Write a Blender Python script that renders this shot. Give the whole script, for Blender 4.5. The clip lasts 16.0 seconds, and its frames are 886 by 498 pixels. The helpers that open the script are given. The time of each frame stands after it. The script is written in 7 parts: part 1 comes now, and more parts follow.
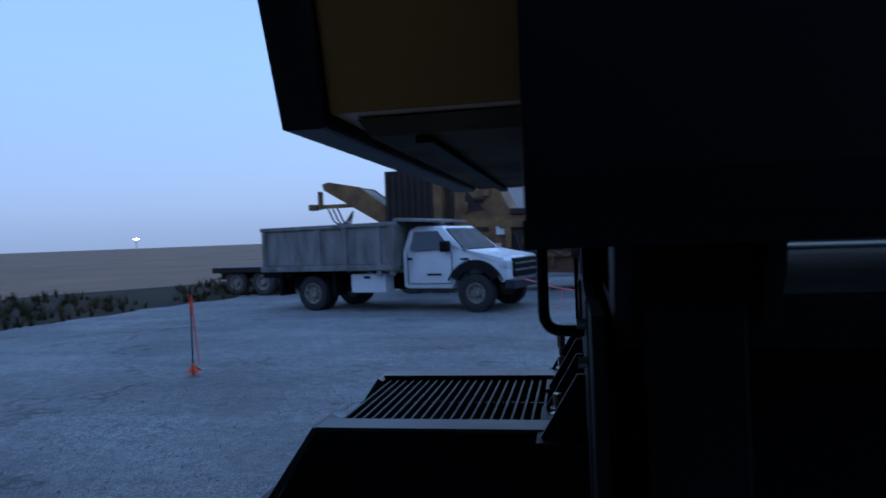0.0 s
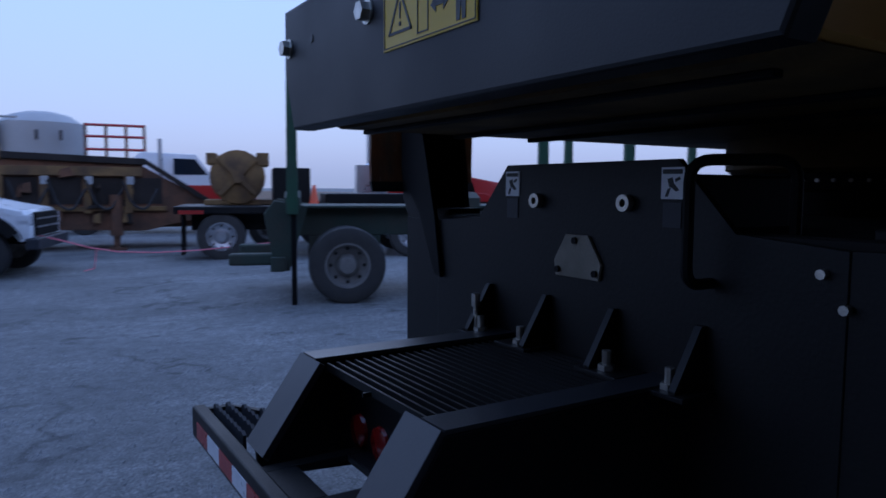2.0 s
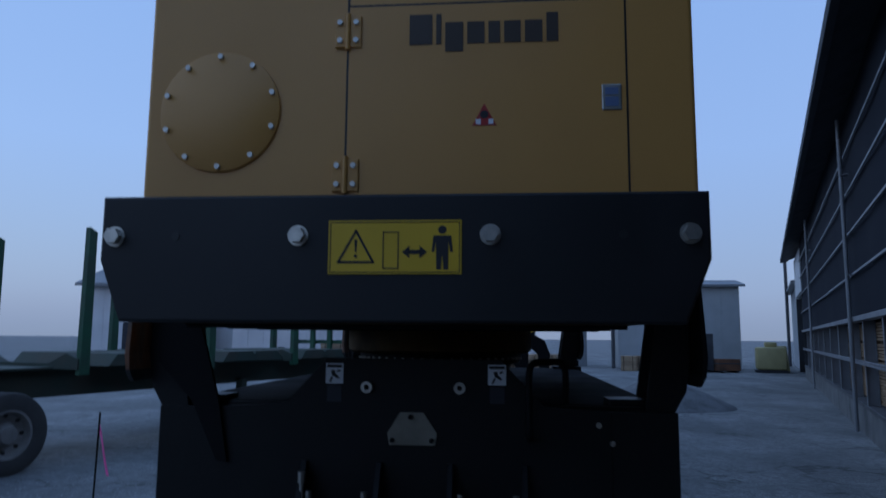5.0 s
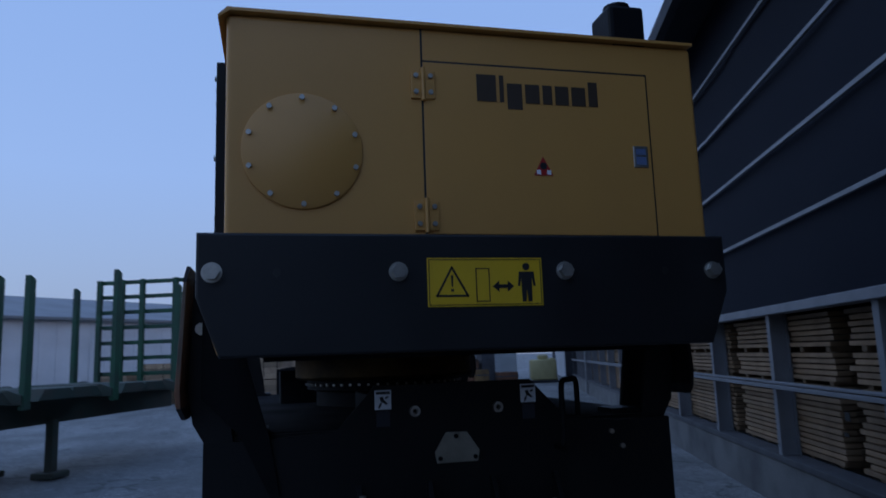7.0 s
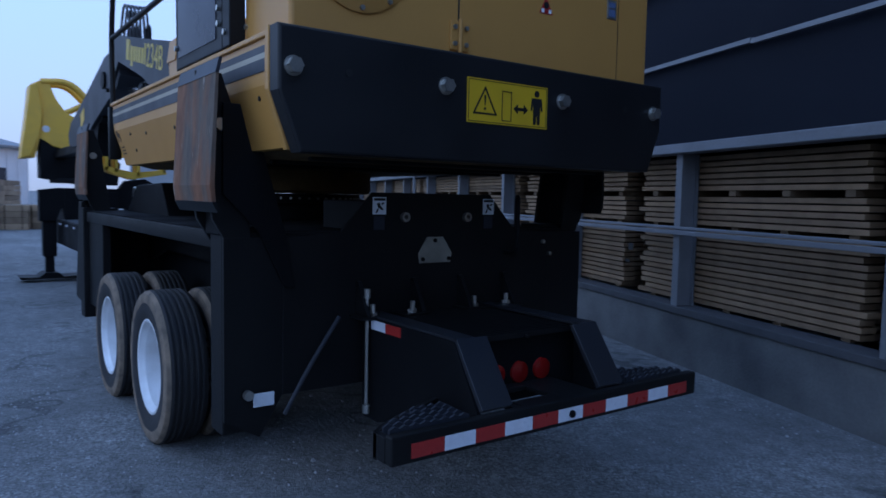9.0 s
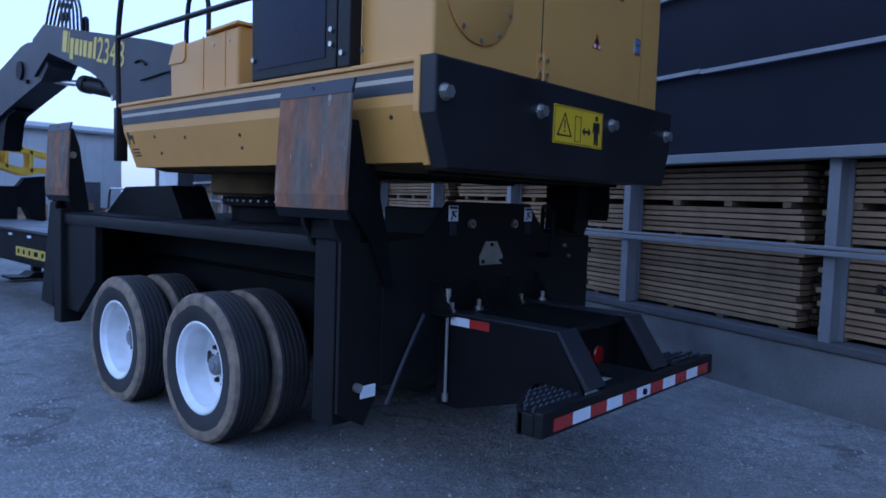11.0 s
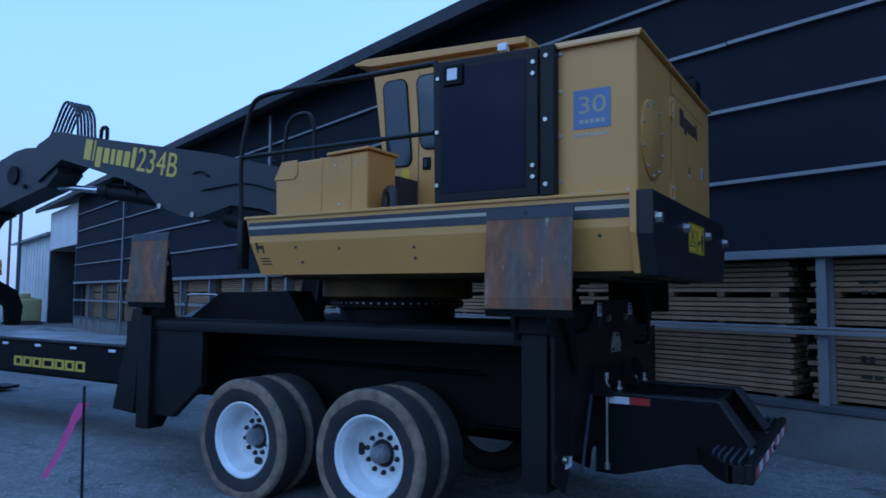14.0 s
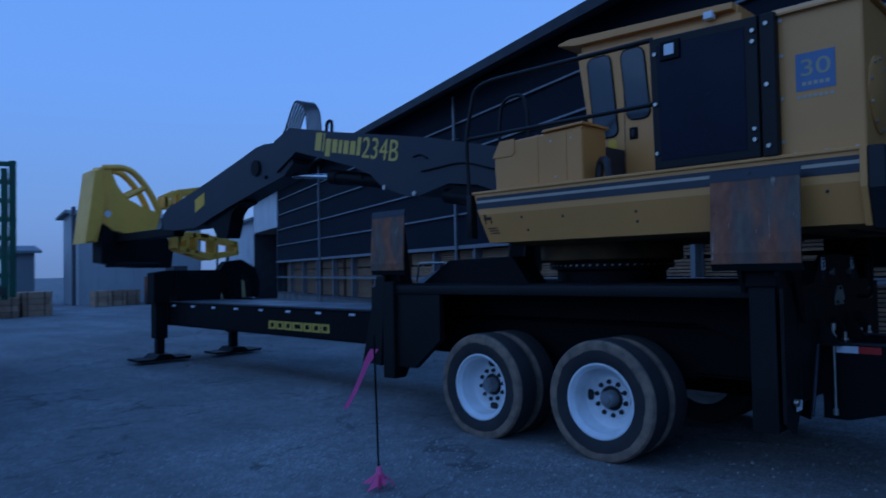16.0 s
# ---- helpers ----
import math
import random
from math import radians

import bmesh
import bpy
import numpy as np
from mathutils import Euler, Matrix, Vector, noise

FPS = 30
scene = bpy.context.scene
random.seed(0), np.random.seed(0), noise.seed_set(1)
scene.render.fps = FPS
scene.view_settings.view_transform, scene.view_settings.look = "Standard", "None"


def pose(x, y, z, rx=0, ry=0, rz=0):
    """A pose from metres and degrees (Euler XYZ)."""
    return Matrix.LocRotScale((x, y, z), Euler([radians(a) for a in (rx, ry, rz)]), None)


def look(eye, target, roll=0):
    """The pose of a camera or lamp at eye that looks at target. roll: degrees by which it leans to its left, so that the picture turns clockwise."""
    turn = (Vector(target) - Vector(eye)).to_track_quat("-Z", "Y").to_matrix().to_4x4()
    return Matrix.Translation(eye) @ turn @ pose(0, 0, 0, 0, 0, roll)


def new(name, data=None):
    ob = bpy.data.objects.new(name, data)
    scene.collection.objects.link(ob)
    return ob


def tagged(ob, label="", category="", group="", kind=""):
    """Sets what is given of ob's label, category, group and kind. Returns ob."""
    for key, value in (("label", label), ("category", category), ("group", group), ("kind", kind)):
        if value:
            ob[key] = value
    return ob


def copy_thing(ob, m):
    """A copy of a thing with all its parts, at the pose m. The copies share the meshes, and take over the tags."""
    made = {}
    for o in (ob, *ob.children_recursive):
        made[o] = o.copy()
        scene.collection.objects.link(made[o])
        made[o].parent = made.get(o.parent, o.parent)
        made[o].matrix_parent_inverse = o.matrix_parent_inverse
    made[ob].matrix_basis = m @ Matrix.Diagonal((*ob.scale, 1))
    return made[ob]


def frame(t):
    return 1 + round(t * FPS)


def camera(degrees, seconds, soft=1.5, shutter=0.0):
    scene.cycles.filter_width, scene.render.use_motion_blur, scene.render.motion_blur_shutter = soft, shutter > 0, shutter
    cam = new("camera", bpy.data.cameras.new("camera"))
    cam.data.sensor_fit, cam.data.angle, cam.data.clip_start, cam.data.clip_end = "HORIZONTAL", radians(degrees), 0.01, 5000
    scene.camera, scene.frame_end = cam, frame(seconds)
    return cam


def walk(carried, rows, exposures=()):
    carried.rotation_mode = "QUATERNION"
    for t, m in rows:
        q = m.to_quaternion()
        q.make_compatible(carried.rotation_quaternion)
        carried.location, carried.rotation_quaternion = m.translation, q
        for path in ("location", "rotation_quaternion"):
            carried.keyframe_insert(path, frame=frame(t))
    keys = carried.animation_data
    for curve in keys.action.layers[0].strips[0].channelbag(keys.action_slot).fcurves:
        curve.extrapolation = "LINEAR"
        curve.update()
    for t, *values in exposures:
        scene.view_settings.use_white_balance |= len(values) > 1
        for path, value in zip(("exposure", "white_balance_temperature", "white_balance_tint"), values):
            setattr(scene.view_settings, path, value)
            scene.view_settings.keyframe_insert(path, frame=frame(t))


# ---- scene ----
cam = camera(64.7, 16.0, 1.6, 0.35)
PATH = [
    (0, (0.05, -2.525, 1.56), (-0.318, -0.56, 1.531), -2.3),
    (0.2, (-0.132, -2.503, 1.575), (-0.378, -0.52, 1.509), -4.6),
    (0.5, (-0.404, -2.419, 1.565), (-0.487, -0.422, 1.499), -4.2),
    (1, (-0.863, -2.21, 1.588), (-0.668, -0.22, 1.539), -1.1),
    (1.5, (-1.293, -2.07, 1.584), (-0.657, -0.186, 1.372), -1.6),
    (1.6, (-1.364, -2.027, 1.581), (-0.649, -0.175, 1.338), 0.6),
    (2, (-1.62, -1.814, 1.555), (-0.563, -0.125, 1.381), 0.3),
    (2.5, (-1.935, -1.584, 1.586), (-0.635, -0.081, 1.358), 0.5),
    (3, (-2.299, -1.432, 1.603), (-0.654, -0.314, 1.392), 0.5),
    (3.5, (-2.574, -1.215, 1.569), (-0.734, -0.437, 1.477), 2.0),
    (4, (-2.824, -0.98, 1.633), (-0.906, -0.413, 1.638), 3.6),
    (4.5, (-3.113, -0.709, 1.693), (-1.144, -0.367, 1.761), 4.8),
    (5, (-3.27, -0.44, 1.746), (-1.293, -0.266, 1.997), 0.4),
    (5.2, (-3.321, -0.311, 1.771), (-1.346, -0.171, 2.058), -1.7),
    (7.3, (-3.51, 1.13, 1.784), (-1.616, 0.517, 1.981), -1.9),
    (7.5, (-3.504, 1.281, 1.763), (-1.632, 0.585, 1.864), -2.0),
    (8, (-3.441, 1.649, 1.691), (-1.6, 0.867, 1.7), -0.8),
    (8.5, (-3.33, 1.993, 1.645), (-1.551, 1.091, 1.505), -0.9),
    (8.7, (-3.301, 2.138, 1.626), (-1.589, 1.113, 1.484), 0.1),
    (10.8, (-2.819, 3.433, 1.634), (-1.442, 1.991, 1.475), 2.4),
    (11, (-2.763, 3.551, 1.644), (-1.417, 2.078, 1.508), 1.9),
    (11.5, (-2.55, 3.842, 1.617), (-1.337, 2.255, 1.514), -0.9),
    (12, (-2.448, 4.137, 1.589), (-1.315, 2.489, 1.6), 1.8),
    (12.5, (-2.217, 4.544, 1.637), (-1.127, 2.868, 1.656), 2.3),
    (13, (-1.998, 4.771, 1.632), (-0.904, 3.098, 1.697), 1.8),
    (13.5, (-1.795, 5.072, 1.646), (-0.734, 3.38, 1.749), 1.8),
    (14, (-1.619, 5.406, 1.662), (-0.587, 3.698, 1.797), 0.5),
    (14.5, (-1.387, 5.596, 1.632), (-0.244, 3.957, 1.723), -2.0),
    (15, (-1.289, 5.873, 1.644), (-0.041, 4.312, 1.722), -2.1),
    (15.5, (-1.38, 6.099, 1.626), (-0.111, 4.557, 1.74), -2.0),
    (16, (-1.61, 6.221, 1.586), (-0.209, 4.795, 1.644), -1.1),
]
# the clip's camera drifts in brightness and tint: seconds, stops, kelvin, tint
TONE = [
    (0, 0.03, 5650, 8), (0.5, -0.46, 5750, 8), (1.0, -0.46, 5550, 8), (1.5, -0.32, 5750, 16), (2.0, 0.12, 6050, 20),
    (2.5, 0.17, 6050, 16), (3.0, 0.41, 6100, 12), (3.5, 0.53, 5900, 8), (4.0, 0.54, 6300, 12), (4.5, 0.19, 6150, 8),
    (5.0, -0.33, 6200, 8), (7.5, -0.37, 6300, 12), (8.0, 0.21, 6550, 4), (8.5, 0.32, 6250, 8), (11.0, 0.91, 5700, 16),
    (11.5, 0.84, 5550, 16), (12.5, 0.86, 5400, 16), (13.0, 0.72, 5450, 12), (14.0, 0.33, 5200, 4), (14.5, 0.0, 5100, -4),
    (15.0, -0.22, 4950, -2), (15.5, -0.39, 4950, 0), (16.0, -0.75, 4550, 8),
]
walk(cam, [(t, look(eye, target, roll)) for t, eye, target, roll in PATH], TONE)

# ---------------------------------------------------------------- world and light
world = bpy.data.worlds.new("dusk_sky")
scene.world = world
world.use_nodes = True
wn, wl = world.node_tree.nodes, world.node_tree.links
wn.clear()
w_out, w_bg, w_sky = wn.new("ShaderNodeOutputWorld"), wn.new("ShaderNodeBackground"), wn.new("ShaderNodeTexSky")
w_sky.sky_type, w_sky.sun_disc = "NISHITA", False
w_sky.sun_elevation, w_sky.sun_rotation, w_sky.dust_density, w_sky.altitude = radians(4), radians(200), 3.0, 50
w_co, w_sep, w_ramp, w_mix = wn.new("ShaderNodeTexCoord"), wn.new("ShaderNodeSeparateXYZ"), wn.new("ShaderNodeValToRGB"), wn.new("ShaderNodeMix")
wl.new(w_co.outputs["Generated"], w_sep.inputs[0])
wl.new(w_sep.outputs["Z"], w_ramp.inputs[0])
els = w_ramp.color_ramp.elements
els[0].position, els[0].color = 0.0, (0.335, 0.42, 0.61, 1)
els[1].position, els[1].color = 1.0, (0.27, 0.50, 1.04, 1)
e = els.new(0.06)
e.color = (0.355, 0.485, 0.775, 1)
e = els.new(0.25)
e.color = (0.365, 0.56, 1.02, 1)
w_mix.data_type, w_mix.blend_type = "RGBA", "MIX"
w_mix.inputs[0].default_value = 0.94
wl.new(w_sky.outputs[0], w_mix.inputs[6])
wl.new(w_ramp.outputs[0], w_mix.inputs[7])
wl.new(w_mix.outputs[2], w_bg.inputs[0])
w_bg.inputs[1].default_value = 1.0
wl.new(w_bg.outputs[0], w_out.inputs[0])

sun_data = bpy.data.lights.new("overcast_sun", "SUN")
sun_data.energy, sun_data.angle, sun_data.color = 0.28, radians(50), (0.80, 0.90, 1.0)
sun = new("overcast_sun", sun_data)
sun.matrix_basis = look((14, 45, 36), (0, 0, 0))

# ---------------------------------------------------------------- materials
def mat(name, col, rough=0.6, metal=0.0, var=0.25, scale=3.0, fine=60.0, bump=0.15, other=None, stain=0.5, coat=0.0, rnd=0.0, spec=0.5, stretch=None):
    """Two scales of variation: broad stains towards `other`, fine grain in colour, roughness and relief."""
    m = bpy.data.materials.new(name)
    m.use_nodes = True
    n, l = m.node_tree.nodes, m.node_tree.links
    b = n["Principled BSDF"]
    b.inputs["Metallic"].default_value = metal
    b.inputs["Coat Weight"].default_value = coat
    b.inputs["Specular IOR Level"].default_value = spec
    co = n.new("ShaderNodeTexCoord")
    big, small = n.new("ShaderNodeTexNoise"), n.new("ShaderNodeTexNoise")
    big.inputs["Scale"].default_value, big.inputs["Detail"].default_value = scale, 5
    small.inputs["Scale"].default_value, small.inputs["Detail"].default_value = fine, 3
    l.new(co.outputs["Object"], small.inputs["Vector"])
    if stretch:
        mp = n.new("ShaderNodeMapping")
        mp.inputs["Scale"].default_value = stretch
        l.new(co.outputs["Object"], mp.inputs["Vector"])
        l.new(mp.outputs[0], big.inputs["Vector"])
    else:
        l.new(co.outputs["Object"], big.inputs["Vector"])
    ramp = n.new("ShaderNodeValToRGB")
    ramp.color_ramp.elements[0].position, ramp.color_ramp.elements[1].position = stain - 0.12, stain + 0.18
    l.new(big.outputs["Fac"], ramp.inputs[0])
    o = other or tuple(c * (1 - var) for c in col)
    mix = n.new("ShaderNodeMix")
    mix.data_type = "RGBA"
    mix.inputs[6].default_value, mix.inputs[7].default_value = (*col, 1), (*o, 1)
    l.new(ramp.outputs[0], mix.inputs[0])
    grain = n.new("ShaderNodeMapRange")
    grain.inputs["To Min"].default_value, grain.inputs["To Max"].default_value = 1 - var, 1 + var * 0.8
    l.new(small.outputs["Fac"], grain.inputs["Value"])
    val = n.new("ShaderNodeHueSaturation")
    l.new(mix.outputs[2], val.inputs["Color"])
    if rnd:
        info, add = n.new("ShaderNodeObjectInfo"), n.new("ShaderNodeMath")
        rr = n.new("ShaderNodeMapRange")
        rr.inputs["To Min"].default_value, rr.inputs["To Max"].default_value = 1 - rnd, 1 + rnd
        l.new(info.outputs["Random"], rr.inputs["Value"])
        add.operation = "MULTIPLY"
        l.new(rr.outputs[0], add.inputs[0])
        l.new(grain.outputs[0], add.inputs[1])
        l.new(add.outputs[0], val.inputs["Value"])
    else:
        l.new(grain.outputs[0], val.inputs["Value"])
    l.new(val.outputs[0], b.inputs["Base Color"])
    rg = n.new("ShaderNodeMapRange")
    rg.inputs["To Min"].default_value, rg.inputs["To Max"].default_value = max(0.03, rough - 0.12), min(1, rough + 0.15)
    l.new(big.outputs["Fac"], rg.inputs["Value"])
    l.new(rg.outputs[0], b.inputs["Roughness"])
    if bump:
        bp = n.new("ShaderNodeBump")
        bp.inputs["Strength"].default_value, bp.inputs["Distance"].default_value = bump, 0.01
        l.new(small.outputs["Fac"], bp.inputs["Height"])
        l.new(bp.outputs[0], b.inputs["Normal"])
    return m


def pad_steel():
    """Rusty foot plate: brown rust in upright streaks, grey bared steel, pale scrapes, dark pits."""
    m = bpy.data.materials.new("rusted_scraped_steel")
    m.use_nodes = True
    n, l = m.node_tree.nodes, m.node_tree.links
    b = n["Principled BSDF"]
    co = n.new("ShaderNodeTexCoord")

    def nz(scale, detail, stretch, shift=0.0):
        mp, t = n.new("ShaderNodeMapping"), n.new("ShaderNodeTexNoise")
        mp.inputs["Scale"].default_value, mp.inputs["Location"].default_value = stretch, (shift, shift, shift)
        t.inputs["Scale"].default_value, t.inputs["Detail"].default_value, t.inputs["Roughness"].default_value = scale, detail, 0.62
        l.new(co.outputs["Object"], mp.inputs[0])
        l.new(mp.outputs[0], t.inputs["Vector"])
        return t.outputs["Fac"]

    def ramp(src, p0, p1, c0=(0, 0, 0), c1=(1, 1, 1)):
        r = n.new("ShaderNodeValToRGB")
        e = r.color_ramp.elements
        e[0].position, e[1].position, e[0].color, e[1].color = p0, p1, (*c0, 1), (*c1, 1)
        l.new(src, r.inputs[0])
        return r.outputs[0]

    def mix(f, a, c):
        x = n.new("ShaderNodeMix")
        x.data_type = "RGBA"
        l.new(f, x.inputs[0])
        l.new(a, x.inputs[6])
        if isinstance(c, tuple):
            x.inputs[7].default_value = (*c, 1)
        else:
            l.new(c, x.inputs[7])
        return x.outputs[2]

    rust = ramp(nz(9, 5, (1, 1, 0.6)), 0.3, 0.72, (0.14, 0.066, 0.04), (0.30, 0.14, 0.075))
    grey = ramp(nz(14, 4, (1, 1, 0.4), 3.1), 0.3, 0.7, (0.095, 0.075, 0.062), (0.165, 0.128, 0.098))
    base = mix(ramp(nz(3.4, 4, (1.3, 1.3, 0.42), 1.7), 0.44, 0.58), rust, grey)
    scr = mix(ramp(nz(26, 3, (1.6, 1.6, 0.16), 5.3), 0.66, 0.72), base, (0.36, 0.30, 0.25))
    pits = mix(ramp(nz(30, 4, (1, 1, 0.35), 9.0), 0.68, 0.74), scr, (0.05, 0.035, 0.03))
    l.new(pits, b.inputs["Base Color"])
    b.inputs["Roughness"].default_value = 0.72
    b.inputs["Specular IOR Level"].default_value = 0.2
    bp = n.new("ShaderNodeBump")
    bp.inputs["Strength"].default_value, bp.inputs["Distance"].default_value = 0.35, 0.01
    l.new(nz(22, 4, (1, 1, 0.4), 2.2), bp.inputs["Height"])
    l.new(bp.outputs[0], b.inputs["Normal"])
    return m


def glow(name, col, strength):
    m = bpy.data.materials.new(name)
    m.use_nodes = True
    b = m.node_tree.nodes["Principled BSDF"]
    b.inputs["Base Color"].default_value = (*col, 1)
    b.inputs["Emission Color"].default_value = (*col, 1)
    b.inputs["Emission Strength"].default_value = strength
    return m


YELLOW = mat("loader_yellow_paint", (0.56, 0.275, 0.066), 0.42, var=0.05, scale=1.2, fine=220, bump=0.02, other=(0.51, 0.25, 0.06))
YDARK = mat("grapple_yellow_paint", (0.80, 0.46, 0.05), 0.45, var=0.10, scale=2.2, fine=90, bump=0.05, other=(0.66, 0.38, 0.055), stain=0.58)
# dirty yellow with the shade under the tray mixed into its colour
YGRIME_SHADE = mat("grimy_yellow_with_shade", (0.16, 0.095, 0.035), 0.7, var=0.3, scale=3, fine=60, bump=0.15, other=(0.06, 0.04, 0.022), spec=0.2)
BLACK = mat("black_machine_paint", (0.005, 0.0052, 0.006), 0.55, var=0.25, scale=2.5, fine=130, bump=0.05, other=(0.008, 0.008, 0.009), spec=0.12)
BLACKD = mat("dusty_black_paint", (0.0048, 0.005, 0.0056), 0.5, var=0.3, scale=2.0, fine=70, bump=0.08, other=(0.009, 0.0088, 0.0085), spec=0.25)
GREYP = mat("charcoal_paint", (0.026, 0.029, 0.038), 0.5, var=0.12, scale=2.0, fine=120, bump=0.04, other=(0.034, 0.035, 0.04), spec=0.3)
RUST = pad_steel()
CWBLACK = mat("semi_gloss_black_counterweight_paint", (0.006, 0.0062, 0.0072), 0.5, var=0.2, scale=2.5, fine=140, bump=0.05, other=(0.009, 0.009, 0.010), spec=0.42)
DECKDARK = mat("trodden_dark_deck_steel", (0.024, 0.0245, 0.026), 0.85, var=0.3, scale=2.2, fine=60, bump=0.15, other=(0.012, 0.012, 0.013), spec=0.03)
FLANGE = mat("dark_glossy_charcoal_paint", (0.012, 0.0135, 0.018), 0.42, var=0.12, scale=2.0, fine=120, bump=0.04, other=(0.016, 0.017, 0.02), spec=0.6)
DECKST = mat("worn_deck_steel_and_plate_sheen", (0.10, 0.105, 0.115), 0.42, metal=0.3, var=0.2, scale=2.0, fine=60, bump=0.1, other=(0.045, 0.047, 0.052))
STEEL = mat("zinc_bolt_steel", (0.52, 0.50, 0.45), 0.35, metal=0.9, var=0.2, scale=20, fine=200, bump=0.05)
CHROME = mat("polished_rod", (0.75, 0.76, 0.78), 0.12, metal=1.0, var=0.05, scale=5, fine=200, bump=0.0)
TYRE = mat("tyre_rubber", (0.018, 0.018, 0.020), 0.8, var=0.3, scale=6, fine=90, bump=0.2, other=(0.034, 0.031, 0.029))
TYREDUST = mat("dusty_tyre_shoulder", (0.245, 0.18, 0.125), 0.9, var=0.25, scale=9, fine=80, bump=0.2, other=(0.11, 0.09, 0.07))
RIMW = mat("white_wheel_paint", (0.82, 0.83, 0.84), 0.32, var=0.06, scale=6, fine=150, bump=0.03, other=(0.68, 0.68, 0.67))
STRIPE = mat("silver_stripe_film", (0.40, 0.345, 0.25), 0.5, var=0.08, scale=4, fine=150, bump=0.0)
SLATE = mat("slate_stripe_film", (0.026, 0.028, 0.036), 0.5, var=0.1, scale=4, fine=150, bump=0.0)
WHITE = mat("white_sticker", (0.72, 0.73, 0.74), 0.5, var=0.05, scale=10, fine=150, bump=0.0)
STICKY = mat("warning_yellow_film", (0.70, 0.43, 0.015), 0.45, var=0.06, scale=5, fine=150, bump=0.0)
INK = mat("black_ink", (0.012, 0.012, 0.012), 0.5, var=0.1, bump=0.0)
REDF = mat("red_reflective_tape", (0.42, 0.03, 0.025), 0.3, var=0.12, scale=20, fine=150, bump=0.03)
WHITEF = mat("white_reflective_tape", (0.75, 0.76, 0.80), 0.3, var=0.08, scale=20, fine=150, bump=0.03)
REDLENS = mat("red_lamp_lens", (0.22, 0.008, 0.007), 0.2, var=0.1, scale=20, fine=150, bump=0.05, coat=0.5)
BLUEDECAL = mat("blue_decal_film", (0.125, 0.17, 0.29), 0.5, var=0.05, scale=6, fine=150, bump=0.0)
YELINK = mat("yellow_lettering", (0.58, 0.42, 0.065), 0.5, var=0.08, scale=6, fine=150, bump=0.0)
COVER = mat("dull_beige_plate", (0.27, 0.245, 0.195), 0.6, var=0.12, scale=7, fine=120, bump=0.05, other=(0.20, 0.18, 0.14), spec=0.3)
DECALINK = mat("faded_decal_print", (0.36, 0.32, 0.19), 0.5, var=0.1, scale=6, fine=150, bump=0.0)
BROWNINK = mat("dark_brown_lettering", (0.05, 0.03, 0.015), 0.5, var=0.08, scale=6, fine=150, bump=0.0)
TINT = mat("dark_tinted_polycarbonate", (0.004, 0.006, 0.020), 0.22, var=0.1, scale=3, fine=80, bump=0.0, spec=0.12)
WINGLASS = mat("dark_window_glass", (0.012, 0.02, 0.03), 0.05, var=0.1, scale=3, fine=80, bump=0.0, coat=0.2)
PINK = mat("neon_pink_flagging", (1.0, 0.26, 0.50), 0.45, var=0.1, scale=15, fine=90, bump=0.05)
ORANGE = mat("neon_orange_flagging", (0.95, 0.14, 0.06), 0.5, var=0.1, scale=15, fine=90, bump=0.05)
HOSE = mat("hydraulic_hose_rubber", (0.018, 0.018, 0.02), 0.5, var=0.15, scale=15, fine=120, bump=0.1)


# ---------------------------------------------------------------- mesh helpers
def box(bm, x0, x1, y0, y1, z0, z1, bev=0.0, seg=2, m=None):
    r = bmesh.ops.create_cube(bm, size=1.0)
    vs = r["verts"]
    t = Matrix.Translation(((x0 + x1) / 2, (y0 + y1) / 2, (z0 + z1) / 2)) @ Matrix.Diagonal((abs(x1 - x0), abs(y1 - y0), abs(z1 - z0), 1))
    bmesh.ops.transform(bm, matrix=t, verts=vs)
    if bev:
        es = list({e for v in vs for e in v.link_edges})
        rb = bmesh.ops.bevel(bm, geom=es, offset=bev, segments=seg, affect="EDGES", profile=0.5)
        vs = list({v for f in rb["faces"] for v in f.verts} | {v for v in vs if v.is_valid})
    if m is not None:
        bmesh.ops.transform(bm, matrix=m, verts=vs)
    return vs


def prism(bm, pts, axis, a, b, bev=0.0, m=None):
    """A flat outline pushed along an axis. pts are (x, z) for axis y, (y, z) for x, (x, y) for z."""
    def at(p, q):
        return {"y": (p[0], q, p[1]), "x": (q, p[0], p[1]), "z": (p[0], p[1], q)}[axis]
    va, vb = [bm.verts.new(at(p, a)) for p in pts], [bm.verts.new(at(p, b)) for p in pts]
    fs = [bm.faces.new(va), bm.faces.new(vb[::-1])]
    k = len(pts)
    for i in range(k):
        fs.append(bm.faces.new((va[i], vb[i], vb[(i + 1) % k], va[(i + 1) % k])))
    vs = va + vb
    if bev:
        es = list({e for f in fs[:2] for e in f.edges})
        rb = bmesh.ops.bevel(bm, geom=es, offset=bev, segments=2, affect="EDGES", profile=0.5)
        vs = list({v for f in rb["faces"] for v in f.verts} | {v for v in vs if v.is_valid})
    if m is not None:
        bmesh.ops.transform(bm, matrix=m, verts=vs)
    bmesh.ops.recalc_face_normals(bm, faces=bm.faces)
    return vs


